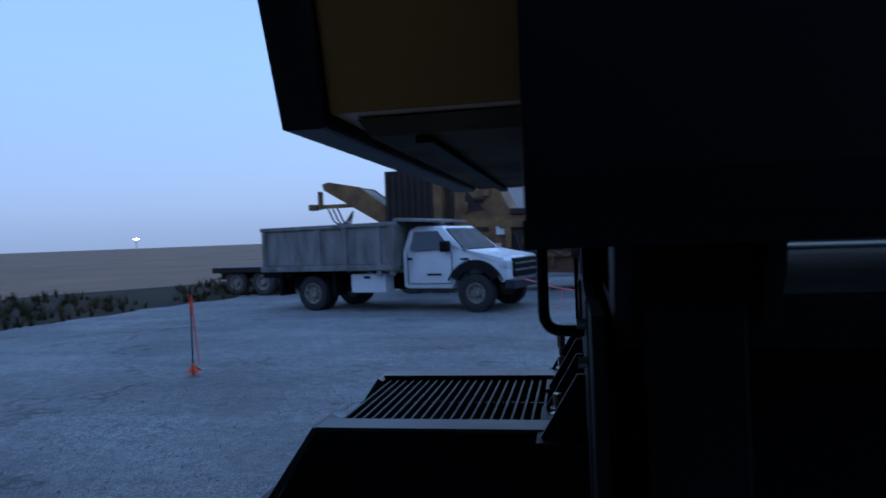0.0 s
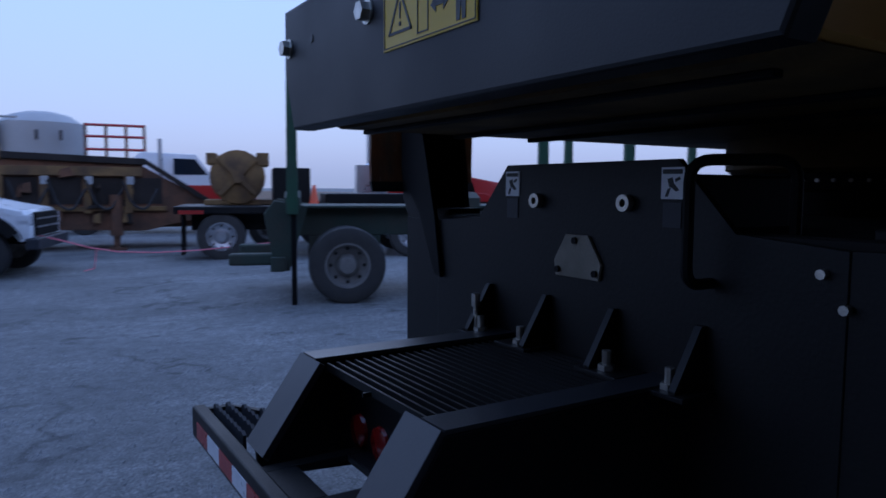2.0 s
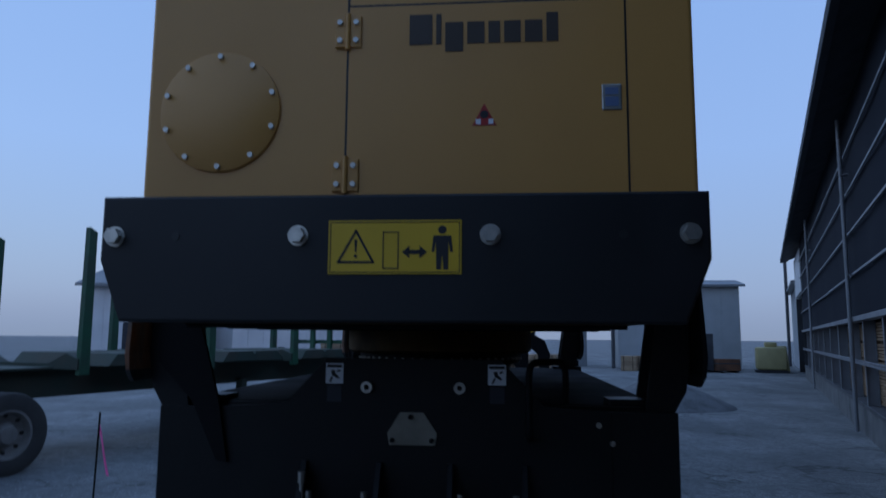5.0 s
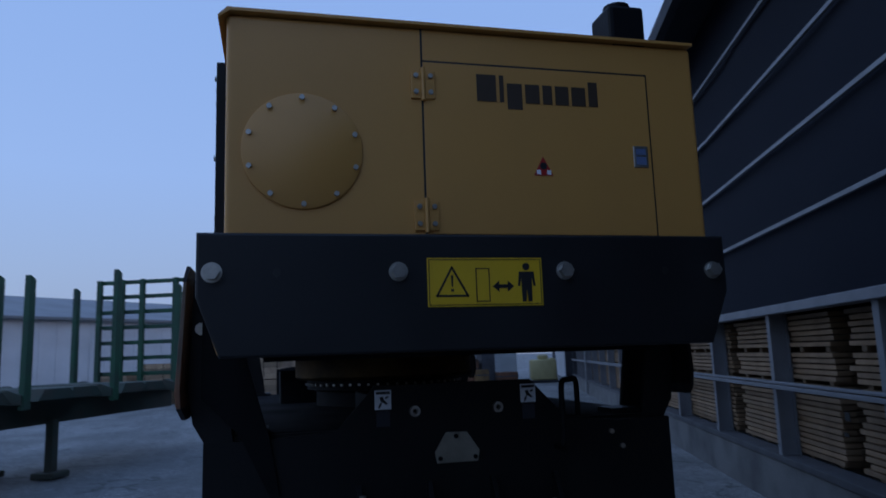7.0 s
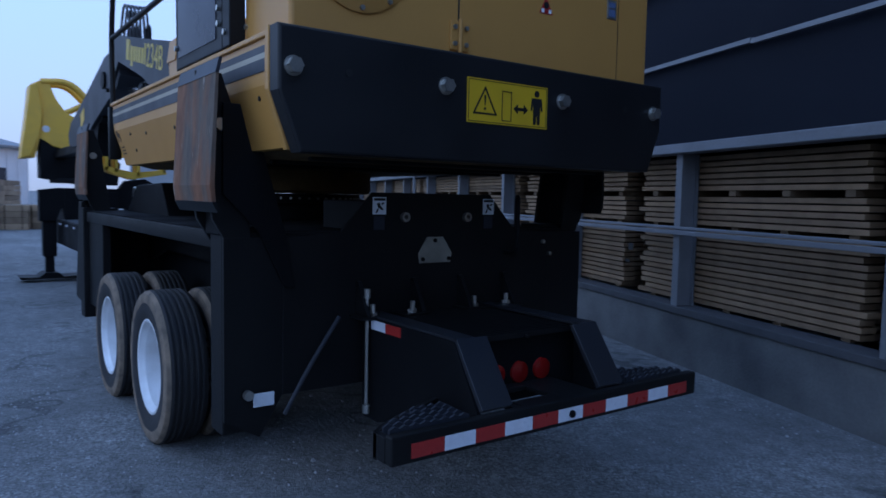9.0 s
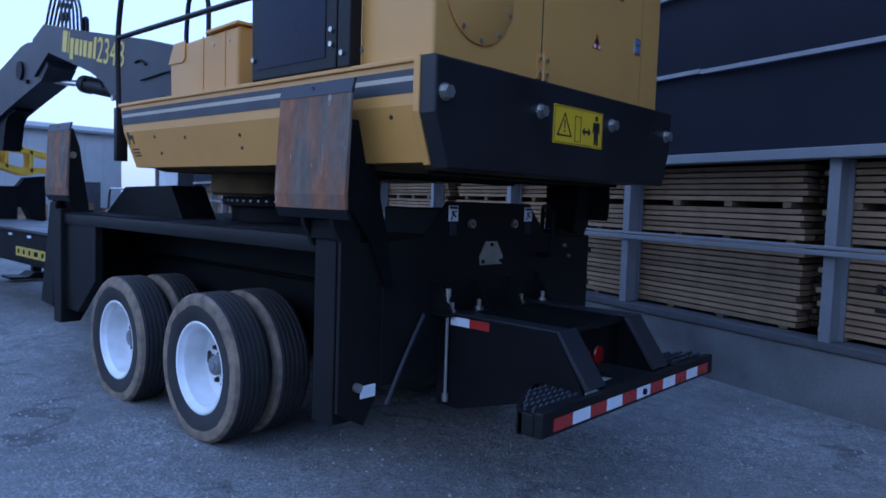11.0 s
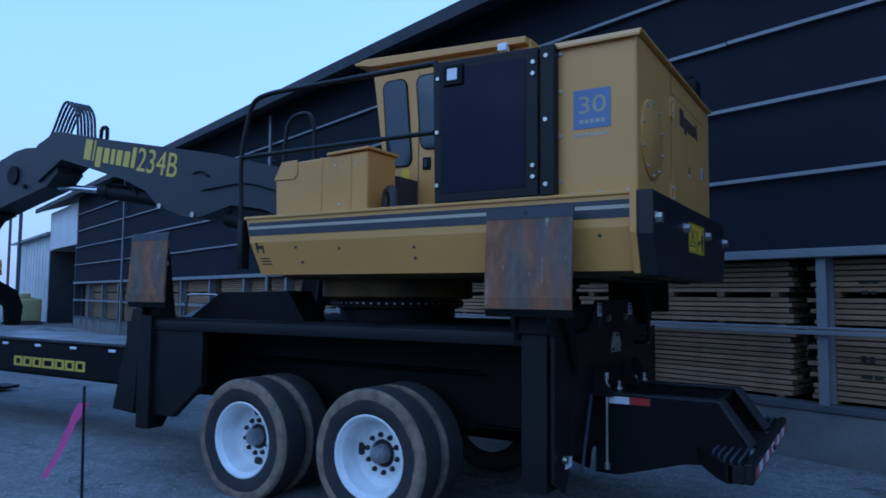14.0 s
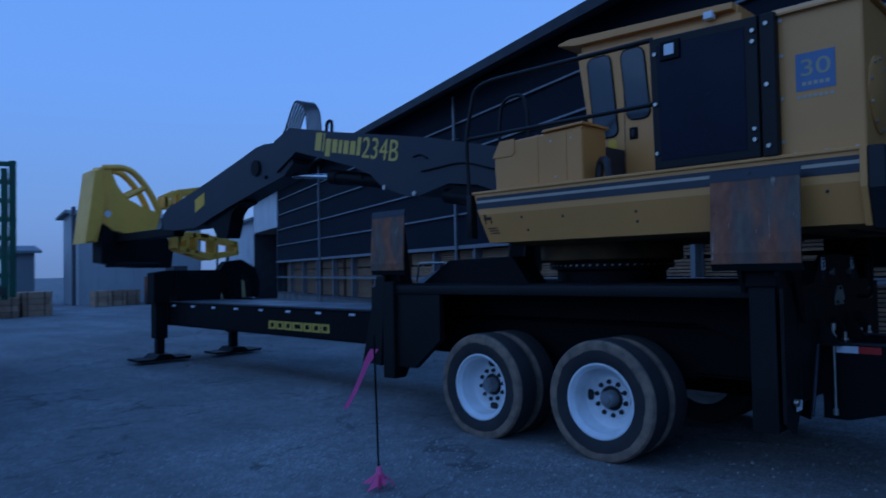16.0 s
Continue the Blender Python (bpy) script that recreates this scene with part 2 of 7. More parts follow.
def tube(bm, pts, r, n=10, closed=False):
    """A round bar along points."""
    pts = [Vector(p) for p in pts]
    rings = []
    k = len(pts)
    up = None
    for i, p in enumerate(pts):
        d = (pts[(i + 1) % k] - pts[i - 1]) if closed else (pts[min(i + 1, k - 1)] - pts[max(i - 1, 0)])
        d.normalize()
        if up is None or abs(up.dot(d)) > 0.98:
            up = Vector((0, 0, 1)) if abs(d.z) < 0.9 else Vector((1, 0, 0))
        s = d.cross(up).normalized()
        up = s.cross(d).normalized()
        rad = r[i] if isinstance(r, (list, tuple)) else r
        rings.append([bm.verts.new(p + s * (rad * math.cos(2 * math.pi * j / n)) + up * (rad * math.sin(2 * math.pi * j / n))) for j in range(n)])
    for i in range(k if closed else k - 1):
        a, b = rings[i], rings[(i + 1) % k]
        for j in range(n):
            bm.faces.new((a[j], a[(j + 1) % n], b[(j + 1) % n], b[j]))
    if not closed:
        bm.faces.new(rings[0][::-1])
        bm.faces.new(rings[-1])


def soft(pts, r, n=5):
    """A polyline with its corners rounded by r."""
    pts = [Vector(p) for p in pts]
    out = [pts[0]]
    for i in range(1, len(pts) - 1):
        a, b, c = pts[i - 1], pts[i], pts[i + 1]
        da, dc = (a - b), (c - b)
        q = min(r, da.length * 0.49, dc.length * 0.49)
        p0, p1 = b + da.normalized() * q, b + dc.normalized() * q
        for j in range(n + 1):
            t = j / n
            out.append(p0 * (1 - t) ** 2 + b * 2 * t * (1 - t) + p1 * t * t)
    out.append(pts[-1])
    return out


def lathe(bm, prof, o, axis, n=32, closed=True):
    """prof: (radius, along) turned about an axis through o."""
    o = Vector(o)
    ax = {"x": Vector((1, 0, 0)), "y": Vector((0, 1, 0)), "z": Vector((0, 0, 1))}[axis]
    u = Vector((0, 0, 1)) if axis != "z" else Vector((1, 0, 0))
    v = ax.cross(u)
    rings = [[bm.verts.new(o + ax * h + (u * math.cos(2 * math.pi * j / n) + v * math.sin(2 * math.pi * j / n)) * r) for j in range(n)] for r, h in prof]
    k = len(rings)
    for i in range(k if closed else k - 1):
        a, b = rings[i], rings[(i + 1) % k]
        for j in range(n):
            bm.faces.new((a[j], a[(j + 1) % n], b[(j + 1) % n], b[j]))
    if not closed:
        for rg, flip in ((rings[0], True), (rings[-1], False)):
            if (rg[0].co - rg[1].co).length > 1e-4:
                bm.faces.new(rg[::-1] if flip else rg)
    bmesh.ops.recalc_face_normals(bm, faces=bm.faces)


def cyl(bm, p0, p1, r, n=16):
    tube(bm, [p0, p1], r, n)


def thing(name, m=None, label="", category="", group="", kind=""):
    ob = new(name)
    ob.empty_display_size = 0.2
    if m is not None:
        ob.matrix_basis = m
    return tagged(ob, label, category, group, kind)


def part(name, bm, material, parent, label="", smooth=False):
    me = bpy.data.meshes.new(name)
    bmesh.ops.recalc_face_normals(bm, faces=bm.faces)
    bm.to_mesh(me)
    bm.free()
    if smooth:
        for p in me.polygons:
            p.use_smooth = True
        me.set_sharp_from_angle(angle=radians(38))
    me.materials.append(material)
    ob = new(name, me)
    if parent is not None:
        ob.parent = parent
    return tagged(ob, label)


def words(name, text, size, m, material, parent, squeeze=1.0, label="", thick=0.002):
    c = bpy.data.curves.new(name, "FONT")
    c.body, c.size, c.extrude, c.align_x, c.align_y = text, size, thick, "CENTER", "CENTER"
    tmp = bpy.data.objects.new(name, c)
    scene.collection.objects.link(tmp)
    dg = bpy.context.evaluated_depsgraph_get()
    me = bpy.data.meshes.new_from_object(tmp.evaluated_get(dg))
    bpy.data.objects.remove(tmp)
    me.transform(m @ Matrix.Diagonal((squeeze, 1, 1, 1)))
    me.name = name
    me.materials.clear()
    me.materials.append(material)
    ob = new(name, me)
    ob.parent = parent
    return tagged(ob, label)


def B():
    return bmesh.new()


def rods(name, ends, r, material, parent, n=8, label="", put=None):
    """Round heads or pins, each a part of its own: ends are pairs of points."""
    for p, q in ends:
        bm = bmesh.new()
        cyl(bm, p, q, r, n)
        (put or part)(name, bm, material, parent, label)


def translucent(m, share, col):
    """Thin plastic film: part of the light passes through it."""
    n, l = m.node_tree.nodes, m.node_tree.links
    t, mx = n.new("ShaderNodeBsdfTranslucent"), n.new("ShaderNodeMixShader")
    t.inputs["Color"].default_value = (*col, 1)
    mx.inputs[0].default_value = share
    l.new(n["Principled BSDF"].outputs[0], mx.inputs[1])
    l.new(t.outputs[0], mx.inputs[2])
    l.new(mx.outputs[0], n["Material Output"].inputs["Surface"])


translucent(PINK, 0.4, (1.0, 0.28, 0.65))

# ---------------------------------------------------------------- setting: ground, field, lumber shed
def yard_material():
    """Packed gravel: broad worn tracks, dusty patches, stones at two sizes."""
    m = bpy.data.materials.new("packed_gravel_yard")
    m.use_nodes = True
    n, l = m.node_tree.nodes, m.node_tree.links
    b = n["Principled BSDF"]
    b.inputs["Specular IOR Level"].default_value = 0.3
    co = n.new("ShaderNodeTexCoord")
    def nz(scale, detail, rough=0.6, stretch=None):
        t = n.new("ShaderNodeTexNoise")
        t.inputs["Scale"].default_value, t.inputs["Detail"].default_value, t.inputs["Roughness"].default_value = scale, detail, rough
        if stretch:
            mp = n.new("ShaderNodeMapping")
            mp.inputs["Scale"].default_value, mp.inputs["Rotation"].default_value = stretch, (0, 0, radians(17))
            l.new(co.outputs["Object"], mp.inputs[0])
            l.new(mp.outputs[0], t.inputs["Vector"])
        else:
            l.new(co.outputs["Object"], t.inputs["Vector"])
        return t.outputs["Fac"]
    def ramp(src, p0, p1, c0, c1):
        r = n.new("ShaderNodeValToRGB")
        e = r.color_ramp.elements
        e[0].position, e[1].position, e[0].color, e[1].color = p0, p1, (*c0, 1), (*c1, 1)
        l.new(src, r.inputs[0])
        return r.outputs[0]
    def mul(a, c, f=1.0, mode="MULTIPLY"):
        x = n.new("ShaderNodeMix")
        x.data_type, x.blend_type = "RGBA", mode
        x.inputs[0].default_value = f
        l.new(a, x.inputs[6])
        l.new(c, x.inputs[7])
        return x.outputs[2]
    base = ramp(nz(0.28, 6), 0.38, 0.66, (0.185, 0.185, 0.18), (0.265, 0.265, 0.26))
    tracks = ramp(nz(0.9, 4, 0.6, (0.16, 1.3, 1)), 0.36, 0.66, (0.86, 0.86, 0.86), (1.06, 1.06, 1.06))
    mid = ramp(nz(7, 5, 0.7), 0.36, 0.64, (0.80, 0.80, 0.80), (1.12, 1.12, 1.12))
    fine = ramp(nz(55, 3, 0.7), 0.34, 0.66, (0.76, 0.76, 0.76), (1.2, 1.2, 1.2))
    vor = n.new("ShaderNodeTexVoronoi")
    vor.inputs["Scale"].default_value = 34
    l.new(co.outputs["Object"], vor.inputs["Vector"])
    stones = ramp(vor.outputs["Distance"], 0.05, 0.45, (1.25, 1.25, 1.25), (0.86, 0.86, 0.86))
    cell = n.new("ShaderNodeTexVoronoi")
    cell.inputs["Scale"].default_value = 62
    l.new(co.outputs["Object"], cell.inputs["Vector"])
    speck = ramp(cell.outputs["Color"], 0.25, 0.95, (0.78, 0.78, 0.78), (1.75, 1.75, 1.72))
    worn = ramp(nz(0.55, 4), 0.42, 0.62, (0.15, 0.15, 0.15), (1, 1, 1))
    plain = mul(mul(mul(mul(base, tracks), mid), fine), stones, 0.8)
    rough_col = mul(plain, speck)
    patch = n.new("ShaderNodeMix")
    patch.data_type = "RGBA"
    l.new(worn, patch.inputs[0])
    l.new(plain, patch.inputs[6])
    l.new(rough_col, patch.inputs[7])
    crack = n.new("ShaderNodeValToRGB")   # thin dark ruts and joints
    ce = crack.color_ramp.elements
    ce[0].position, ce[0].color, ce[1].position, ce[1].color = 0.490, (1, 1, 1, 1), 0.510, (1, 1, 1, 1)
    for p_, v_ in ((0.497, 0.58), (0.503, 0.58)):
        k_ = ce.new(p_)
        k_.color = (v_, v_, v_, 1)
    l.new(nz(0.33, 5, 0.55), crack.inputs[0])
    broken = ramp(nz(0.8, 3), 0.46, 0.56, (0, 0, 0), (1, 1, 1))
    soft_crack = n.new("ShaderNodeMix")
    soft_crack.data_type = "RGBA"
    soft_crack.inputs[6].default_value = (1, 1, 1, 1)
    l.new(broken, soft_crack.inputs[0])
    l.new(crack.outputs[0], soft_crack.inputs[7])
    col = mul(patch.outputs[2], soft_crack.outputs[2])
    l.new(col, b.inputs["Base Color"])
    b.inputs["Roughness"].default_value = 0.88
    bp, bp2 = n.new("ShaderNodeBump"), n.new("ShaderNodeBump")
    bp.inputs["Strength"].default_value, bp.inputs["Distance"].default_value = 0.6, 0.02
    bp2.inputs["Strength"].default_value, bp2.inputs["Distance"].default_value = 0.5, 0.03
    l.new(fine, bp.inputs["Height"])
    l.new(mid, bp2.inputs["Height"])
    l.new(bp2.outputs[0], bp.inputs["Normal"])
    l.new(bp.outputs[0], b.inputs["Normal"])
    return m


GROUND = yard_material()
SOIL = mat("dark_field_soil", (0.026, 0.021, 0.015), 0.95, var=0.4, scale=0.8, fine=14, bump=1.0, other=(0.05, 0.038, 0.022), spec=0.1)
WEED = mat("dry_weeds", (0.045, 0.042, 0.018), 0.95, var=0.4, scale=0.5, fine=9, bump=0.2, other=(0.085, 0.058, 0.026), spec=0.1)
DRYGRASS = mat("dry_grass_field", (0.19, 0.105, 0.05), 0.95, var=0.3, scale=0.15, fine=5, bump=0.8, other=(0.11, 0.075, 0.045))
CONCRETE = mat("shed_curb_concrete", (0.155, 0.155, 0.15), 0.85, var=0.25, scale=1.5, fine=40, bump=0.3, other=(0.085, 0.085, 0.085))
CURTAIN = mat("black_wind_curtain_cloth", (0.0145, 0.0165, 0.024), 0.85, var=0.15, scale=0.5, fine=260, bump=0.2, other=(0.019, 0.0215, 0.029), spec=0.08)
GALV = mat("galvanised_steel", (0.23, 0.235, 0.25), 0.55, metal=0.4, var=0.12, scale=3, fine=60, bump=0.05)
DARKSTEEL = mat("weathered_dark_beam", (0.07, 0.07, 0.075), 0.7, var=0.2, scale=3, fine=60, bump=0.1)
SOFFIT = mat("dark_soffit_boards", (0.035, 0.036, 0.042), 0.8, var=0.2, scale=2, fine=50, bump=0.1)
BOARD = mat("kiln_dried_lumber", (0.285, 0.185, 0.105), 0.8, var=0.2, scale=5, fine=70, bump=0.2, other=(0.21, 0.135, 0.075), rnd=0.22)
BOARDEND = mat("inner_lumber", (0.20, 0.135, 0.08), 0.85, var=0.3, scale=5, fine=70, bump=0.2)
WHITEWALL = mat("white_ribbed_metal", (0.62, 0.63, 0.64), 0.6, var=0.08, scale=0.6, fine=20, bump=0.05, other=(0.52, 0.53, 0.54))
GREYROOF = mat("grey_metal_roof", (0.20, 0.21, 0.22), 0.6, var=0.1, scale=0.6, fine=20, bump=0.05)
GRAVEL = mat("piled_gravel", (0.17, 0.17, 0.17), 0.9, var=0.35, scale=3, fine=25, bump=1.0)


def ground_z(x, y):
    """Gentle waves in the packed yard."""
    near = 1 if abs(x) < 60 and abs(y) < 60 else 0
    return near * 0.035 * noise.noise(Vector((x * 0.11, y * 0.11, 0))) - 0.012 + 0.008 * noise.noise(Vector((x * 0.9, y * 0.9, 3)))


def ground_sheet():
    bm = B()
    def lines(a, b):
        t = [-900, -300, -120, -60, -30]
        return t + [a + (b - a) * i / 90 for i in range(91)] + [45, 70, 130, 300, 900]
    xs, ys = lines(-16, 32), lines(-12, 32)
    grid = [[bm.verts.new((x, y, ground_z(x, y))) for x in xs] for y in ys]
    for i in range(len(ys) - 1):
        for j in range(len(xs) - 1):
            bm.faces.new((grid[i][j], grid[i][j + 1], grid[i + 1][j + 1], grid[i + 1][j]))
    ob = part("ground", bm, GROUND, None, smooth=True)
    return tagged(ob, "pale grey packed gravel and concrete yard with tracks", "ground", kind="structure")


def pebbles():
    """Loose stones pressed into the yard along the walk."""
    bm = B()
    rng = random.Random(4)
    for i in range(9000):
        x, y = rng.uniform(-4.5, 5), rng.choice((rng.uniform(1.6, 5.6), rng.uniform(-3.2, 7.5)))
        r = rng.uniform(0.004, 0.014) * (1.7 if rng.random() < 0.05 else 1)
        z = ground_z(x, y)
        a = rng.uniform(0, 6.28)
        vs = [bm.verts.new((x + r * math.cos(a + k * 1.571) * rng.uniform(0.7, 1.3), y + r * math.sin(a + k * 1.571) * rng.uniform(0.7, 1.3), z - 0.002)) for k in range(4)]
        top = bm.verts.new((x + r * 0.2, y, z + r * 0.8))
        for k in range(4):
            bm.faces.new((vs[k], vs[(k + 1) % 4], top))
    return tagged(part("loose_gravel", bm, PEBBLE, None), "loose grey stones scattered over the yard", "gravel", kind="stuff")


PEBBLE = mat("loose_stone", (0.33, 0.33, 0.33), 0.9, var=0.3, scale=6, fine=30, bump=0.2)
ground_sheet()
pebbles()

# the field behind the yard: a soil strip along the edge and dry grass beyond
edge = [(-60, -60), (-20, -25), (-11.6, 9.5), (-10.8, 15.5), (-7, 23), (2, 30), (30, 44), (90, 70)]


def ribbon(name, pts, d0, d1, z0, z1, material, label, category, step=24):
    """A strip along the yard's edge from d0 to d1 metres outside it."""
    bm = B()
    rows = []
    for i in range(len(pts) - 1):
        for k in range(step):
            t = k / step
            x, y = pts[i][0] * (1 - t) + pts[i + 1][0] * t, pts[i][1] * (1 - t) + pts[i + 1][1] * t
            rows.append((x, y))
    rows.append(pts[-1])
    prev = None
    for x, y in rows:
        nx, ny = (-0.92, 0.39) if y < 15 else (-0.5, 0.866)
        line = []
        for s in range(7):
            f = s / 6
            d = d0 + (d1 - d0) * f
            wob = noise.noise(Vector((x * 0.6, y * 0.6, s))) * (0.5 if s == 0 else 0.0)
            h = z0 + (z1 - z0) * f + (0.10 * noise.noise(Vector((x * 0.7, y * 0.7, d * 0.9))) if 0 < s < 6 else 0)
            line.append(bm.verts.new((x + nx * (d + wob), y + ny * (d + wob), h)))
        if prev:
            for s in range(6):
                bm.faces.new((prev[s], prev[s + 1], line[s + 1], line[s]))
        prev = line
    return tagged(part(name, bm, material, None, smooth=True), label, category, kind="structure")


ribbon("field_edge", edge, 0.0, 7.0, -0.04, 0.22, SOIL, "strip of dark soil and weeds along the yard", "soil")
ribbon("field", edge, 6.6, 420.0, 0.16, 3.0, DRYGRASS, "brown dry grass field fading into dusk", "field")


def weeds():
    """Tufts of dry weeds on the soil strip, thicker in clumps."""
    rng = random.Random(11)
    bm = B()
    for a, b in zip(edge[1:5], edge[2:6]):
        for i in range(int(math.hypot(b[0] - a[0], b[1] - a[1]) * 32)):
            t, d = rng.random(), rng.uniform(0.5, 7.4)
            x, y = a[0] * (1 - t) + b[0] * t, a[1] * (1 - t) + b[1] * t
            nx, ny = (-0.92, 0.39) if y < 15 else (-0.5, 0.866)
            x, y = x + nx * d, y + ny * d
            k = noise.noise(Vector((x * 0.35, y * 0.35, 3)))
            if k < -0.15:
                continue
            h = rng.uniform(0.10, 0.30) * (1 + k)
            z = -0.10 + 0.037 * d
            for j in range(7):
                g, r = rng.uniform(0, 6.283), rng.uniform(0.05, 0.22)
                w, cx, cy = 0.035, math.cos(g), math.sin(g)
                bm.faces.new([bm.verts.new(q) for q in ((x - cy * w, y + cx * w, z), (x + cy * w, y - cx * w, z), (x + cx * r, y + cy * r, z + 0.1 + h * rng.uniform(0.6, 1.1)))])
    return tagged(part("weeds", bm, WEED, None), "dark dry weeds in tufts along the field edge", "weeds", kind="stuff")


weeds()

# lumber shed: x runs along its open side, y points out to the yard
SHED = pose(-1.021, -2.973, 0, 0, 0, -19.6)
S0, S1, EAVE = -22.0, 34.3, 6.14


def shed_piece(name, bm, material, label, category, smooth=False):
    ob = part(name, bm, material, None, smooth=smooth)
    ob.matrix_basis = SHED
    return tagged(ob, label, category, kind="structure")


bm = B()
box(bm, S0, S1, -0.28, 0.0, -0.12, 0.498, 0.015)
shed_piece("wall_curb", bm, CONCRETE, "stained low concrete curb under the shed's open side", "curb")
bm = B()
box(bm, S0, S1, -0.24, 0.02, 0.50, 0.572, 0.008)
shed_piece("sill_beam", bm, DARKSTEEL, "dark steel sill beam along the curb", "beam")
bm = B()
box(bm, S0, S1, -0.14, 0.07, 2.105, 2.20, 0.008)
shed_piece("header_beam", bm, GALV, "pale steel header beam under the curtain", "beam")
bm = B()
for z, h in ((1.295, 0.045), (1.35, 0.03)):
    box(bm, S0, S1, 0.004, 0.05, z, z + h, 0.006)
shed_piece("guard_rail", bm, GALV, "grey steel rail across the lumber bays", "rail")


def curtain():
    bm = B()
    nx, zs = 180, [2.205 + (EAVE + 0.2 - 2.205) * i / 22 for i in range(23)]
    rows = []
    for z in zs:
        r = []
        for i in range(nx + 1):
            x = S0 + (S1 - S0) * i / nx
            sag = 0.035 * noise.noise(Vector((x * 0.5, z * 0.8, 0))) + 0.012 * noise.noise(Vector((x * 2.5, z * 1.6, 5)))
            r.append(bm.verts.new((x, -0.03 + sag, z)))
        rows.append(r)
    back = [[bm.verts.new((x, -0.16, z)) for x in (S0, S1)] for z in (2.205, EAVE + 0.2)]
    for a, b in zip(rows, rows[1:]):
        for i in range(nx):
            bm.faces.new((a[i], a[i + 1], b[i + 1], b[i]))
    bm.faces.new((back[0][0], back[1][0], back[1][1], back[0][1]))
    return shed_piece("wall_curtain", bm, CURTAIN, "black wind curtain cloth over the upper shed side", "wall", True)


curtain()
for z in (3.01, 3.85, 4.65, 5.44):
    bm = B()
    x = S0
    rng = random.Random(int(z * 100))
    while x < S1:
        w = min(rng.uniform(5.5, 6.1), S1 - x)
        d0, d1 = rng.uniform(-0.012, 0.012), rng.uniform(-0.012, 0.012)
        vs = box(bm, x, x + w - 0.01, 0.012, 0.045, -0.022, 0.022, 0.004)
        for v in vs:
            v.co.z += z + d0 + (d1 - d0) * (v.co.x - x) / w
        x += w
    shed_piece("batten", bm, GALV, "thin pale batten holding the curtain cloth", "batten")

post_x = [-0.21 + 2.44 * k for k in range(-8, 14)]
bm = B()
prism(bm, [(-0.05, -0.20), (0.05, -0.20), (0.05, -0.18), (0.01, -0.18), (0.01, -0.015), (0.05, -0.015), (0.05, 0.0), (-0.05, 0.0), (-0.05, -0.015), (-0.01, -0.015), (-0.01, -0.18), (-0.05, -0.18)], "z", 0.572, 2.105)
post = shed_piece("shed_post", bm, GALV, "grey steel post between lumber bays", "post")
post.matrix_basis = SHED @ pose(post_x[0], 0, 0)
tagged(post, group="shed posts")
for x in post_x[1:]:
    copy_thing(post, SHED @ pose(x, 0, 0))
for x in (-11.0, 12.75, 25.7):
    bm = B()
    cyl(bm, (x, 0.12, 0.02), (x, 0.12, EAVE), 0.04, 12)
    for z in (1.0, 3.0, 5.0):
        box(bm, x - 0.07, x + 0.07, 0.0, 0.15, z, z + 0.03)
    shed_piece("downspout", bm, GALV, "pale vertical pipe fixed to the shed side", "downspout")

bm = B()   # roof: overhanging eave, fascia and slope
prism(bm, [(0.66, EAVE), (0.66, EAVE + 0.22), (-13.0, EAVE + 5.2), (-26.5, EAVE + 0.30), (-26.5, EAVE), (-26.2, EAVE), (-13.0, EAVE + 4.85), (0.54, EAVE + 0.04), (0.54, EAVE)], "x", S0 - 0.6, S1 + 7.4)
shed_piece("shed_roof", bm, SOFFIT, "dark long roof with a deep overhanging eave", "roof")
bm = B()
box(bm, S0, S1, -26.0, -25.8, 0, EAVE + 0.3)
box(bm, S0, S0 + 0.2, -25.8, -0.3, 0, EAVE + 0.3)
box(bm, S1 - 0.2, S1, -25.8, -0.3, 0, EAVE + 0.3)
for xa in (S0, S1 - 0.2):
    prism(bm, [(-0.3, EAVE + 0.3), (-25.8, EAVE + 0.3), (-13.0, EAVE + 4.9)], "x", xa, xa + 0.2)
shed_piece("wall_shed_ends", bm, SOFFIT, "dark board end and back walls of the shed", "wall")


# lumber stacks: courses of boards laid flat with stickers between
def course_mesh(length):
    bm = B()
    box(bm, 0, length, -0.145, 0, 0, 0.043)
    me = bpy.data.meshes.new("board")
    bm.to_mesh(me)
    bm.free()
    me.materials.append(BOARD)
    return me


COURSE_Z = [0.605 + 0.0585 * i for i in range(13)] + [1.40 + 0.0585 * i for i in range(5)] + [1.745 + 0.0585 * i for i in range(6)]
course_data = {w: course_mesh(w) for w in (2.90, 2.97, 3.03)}


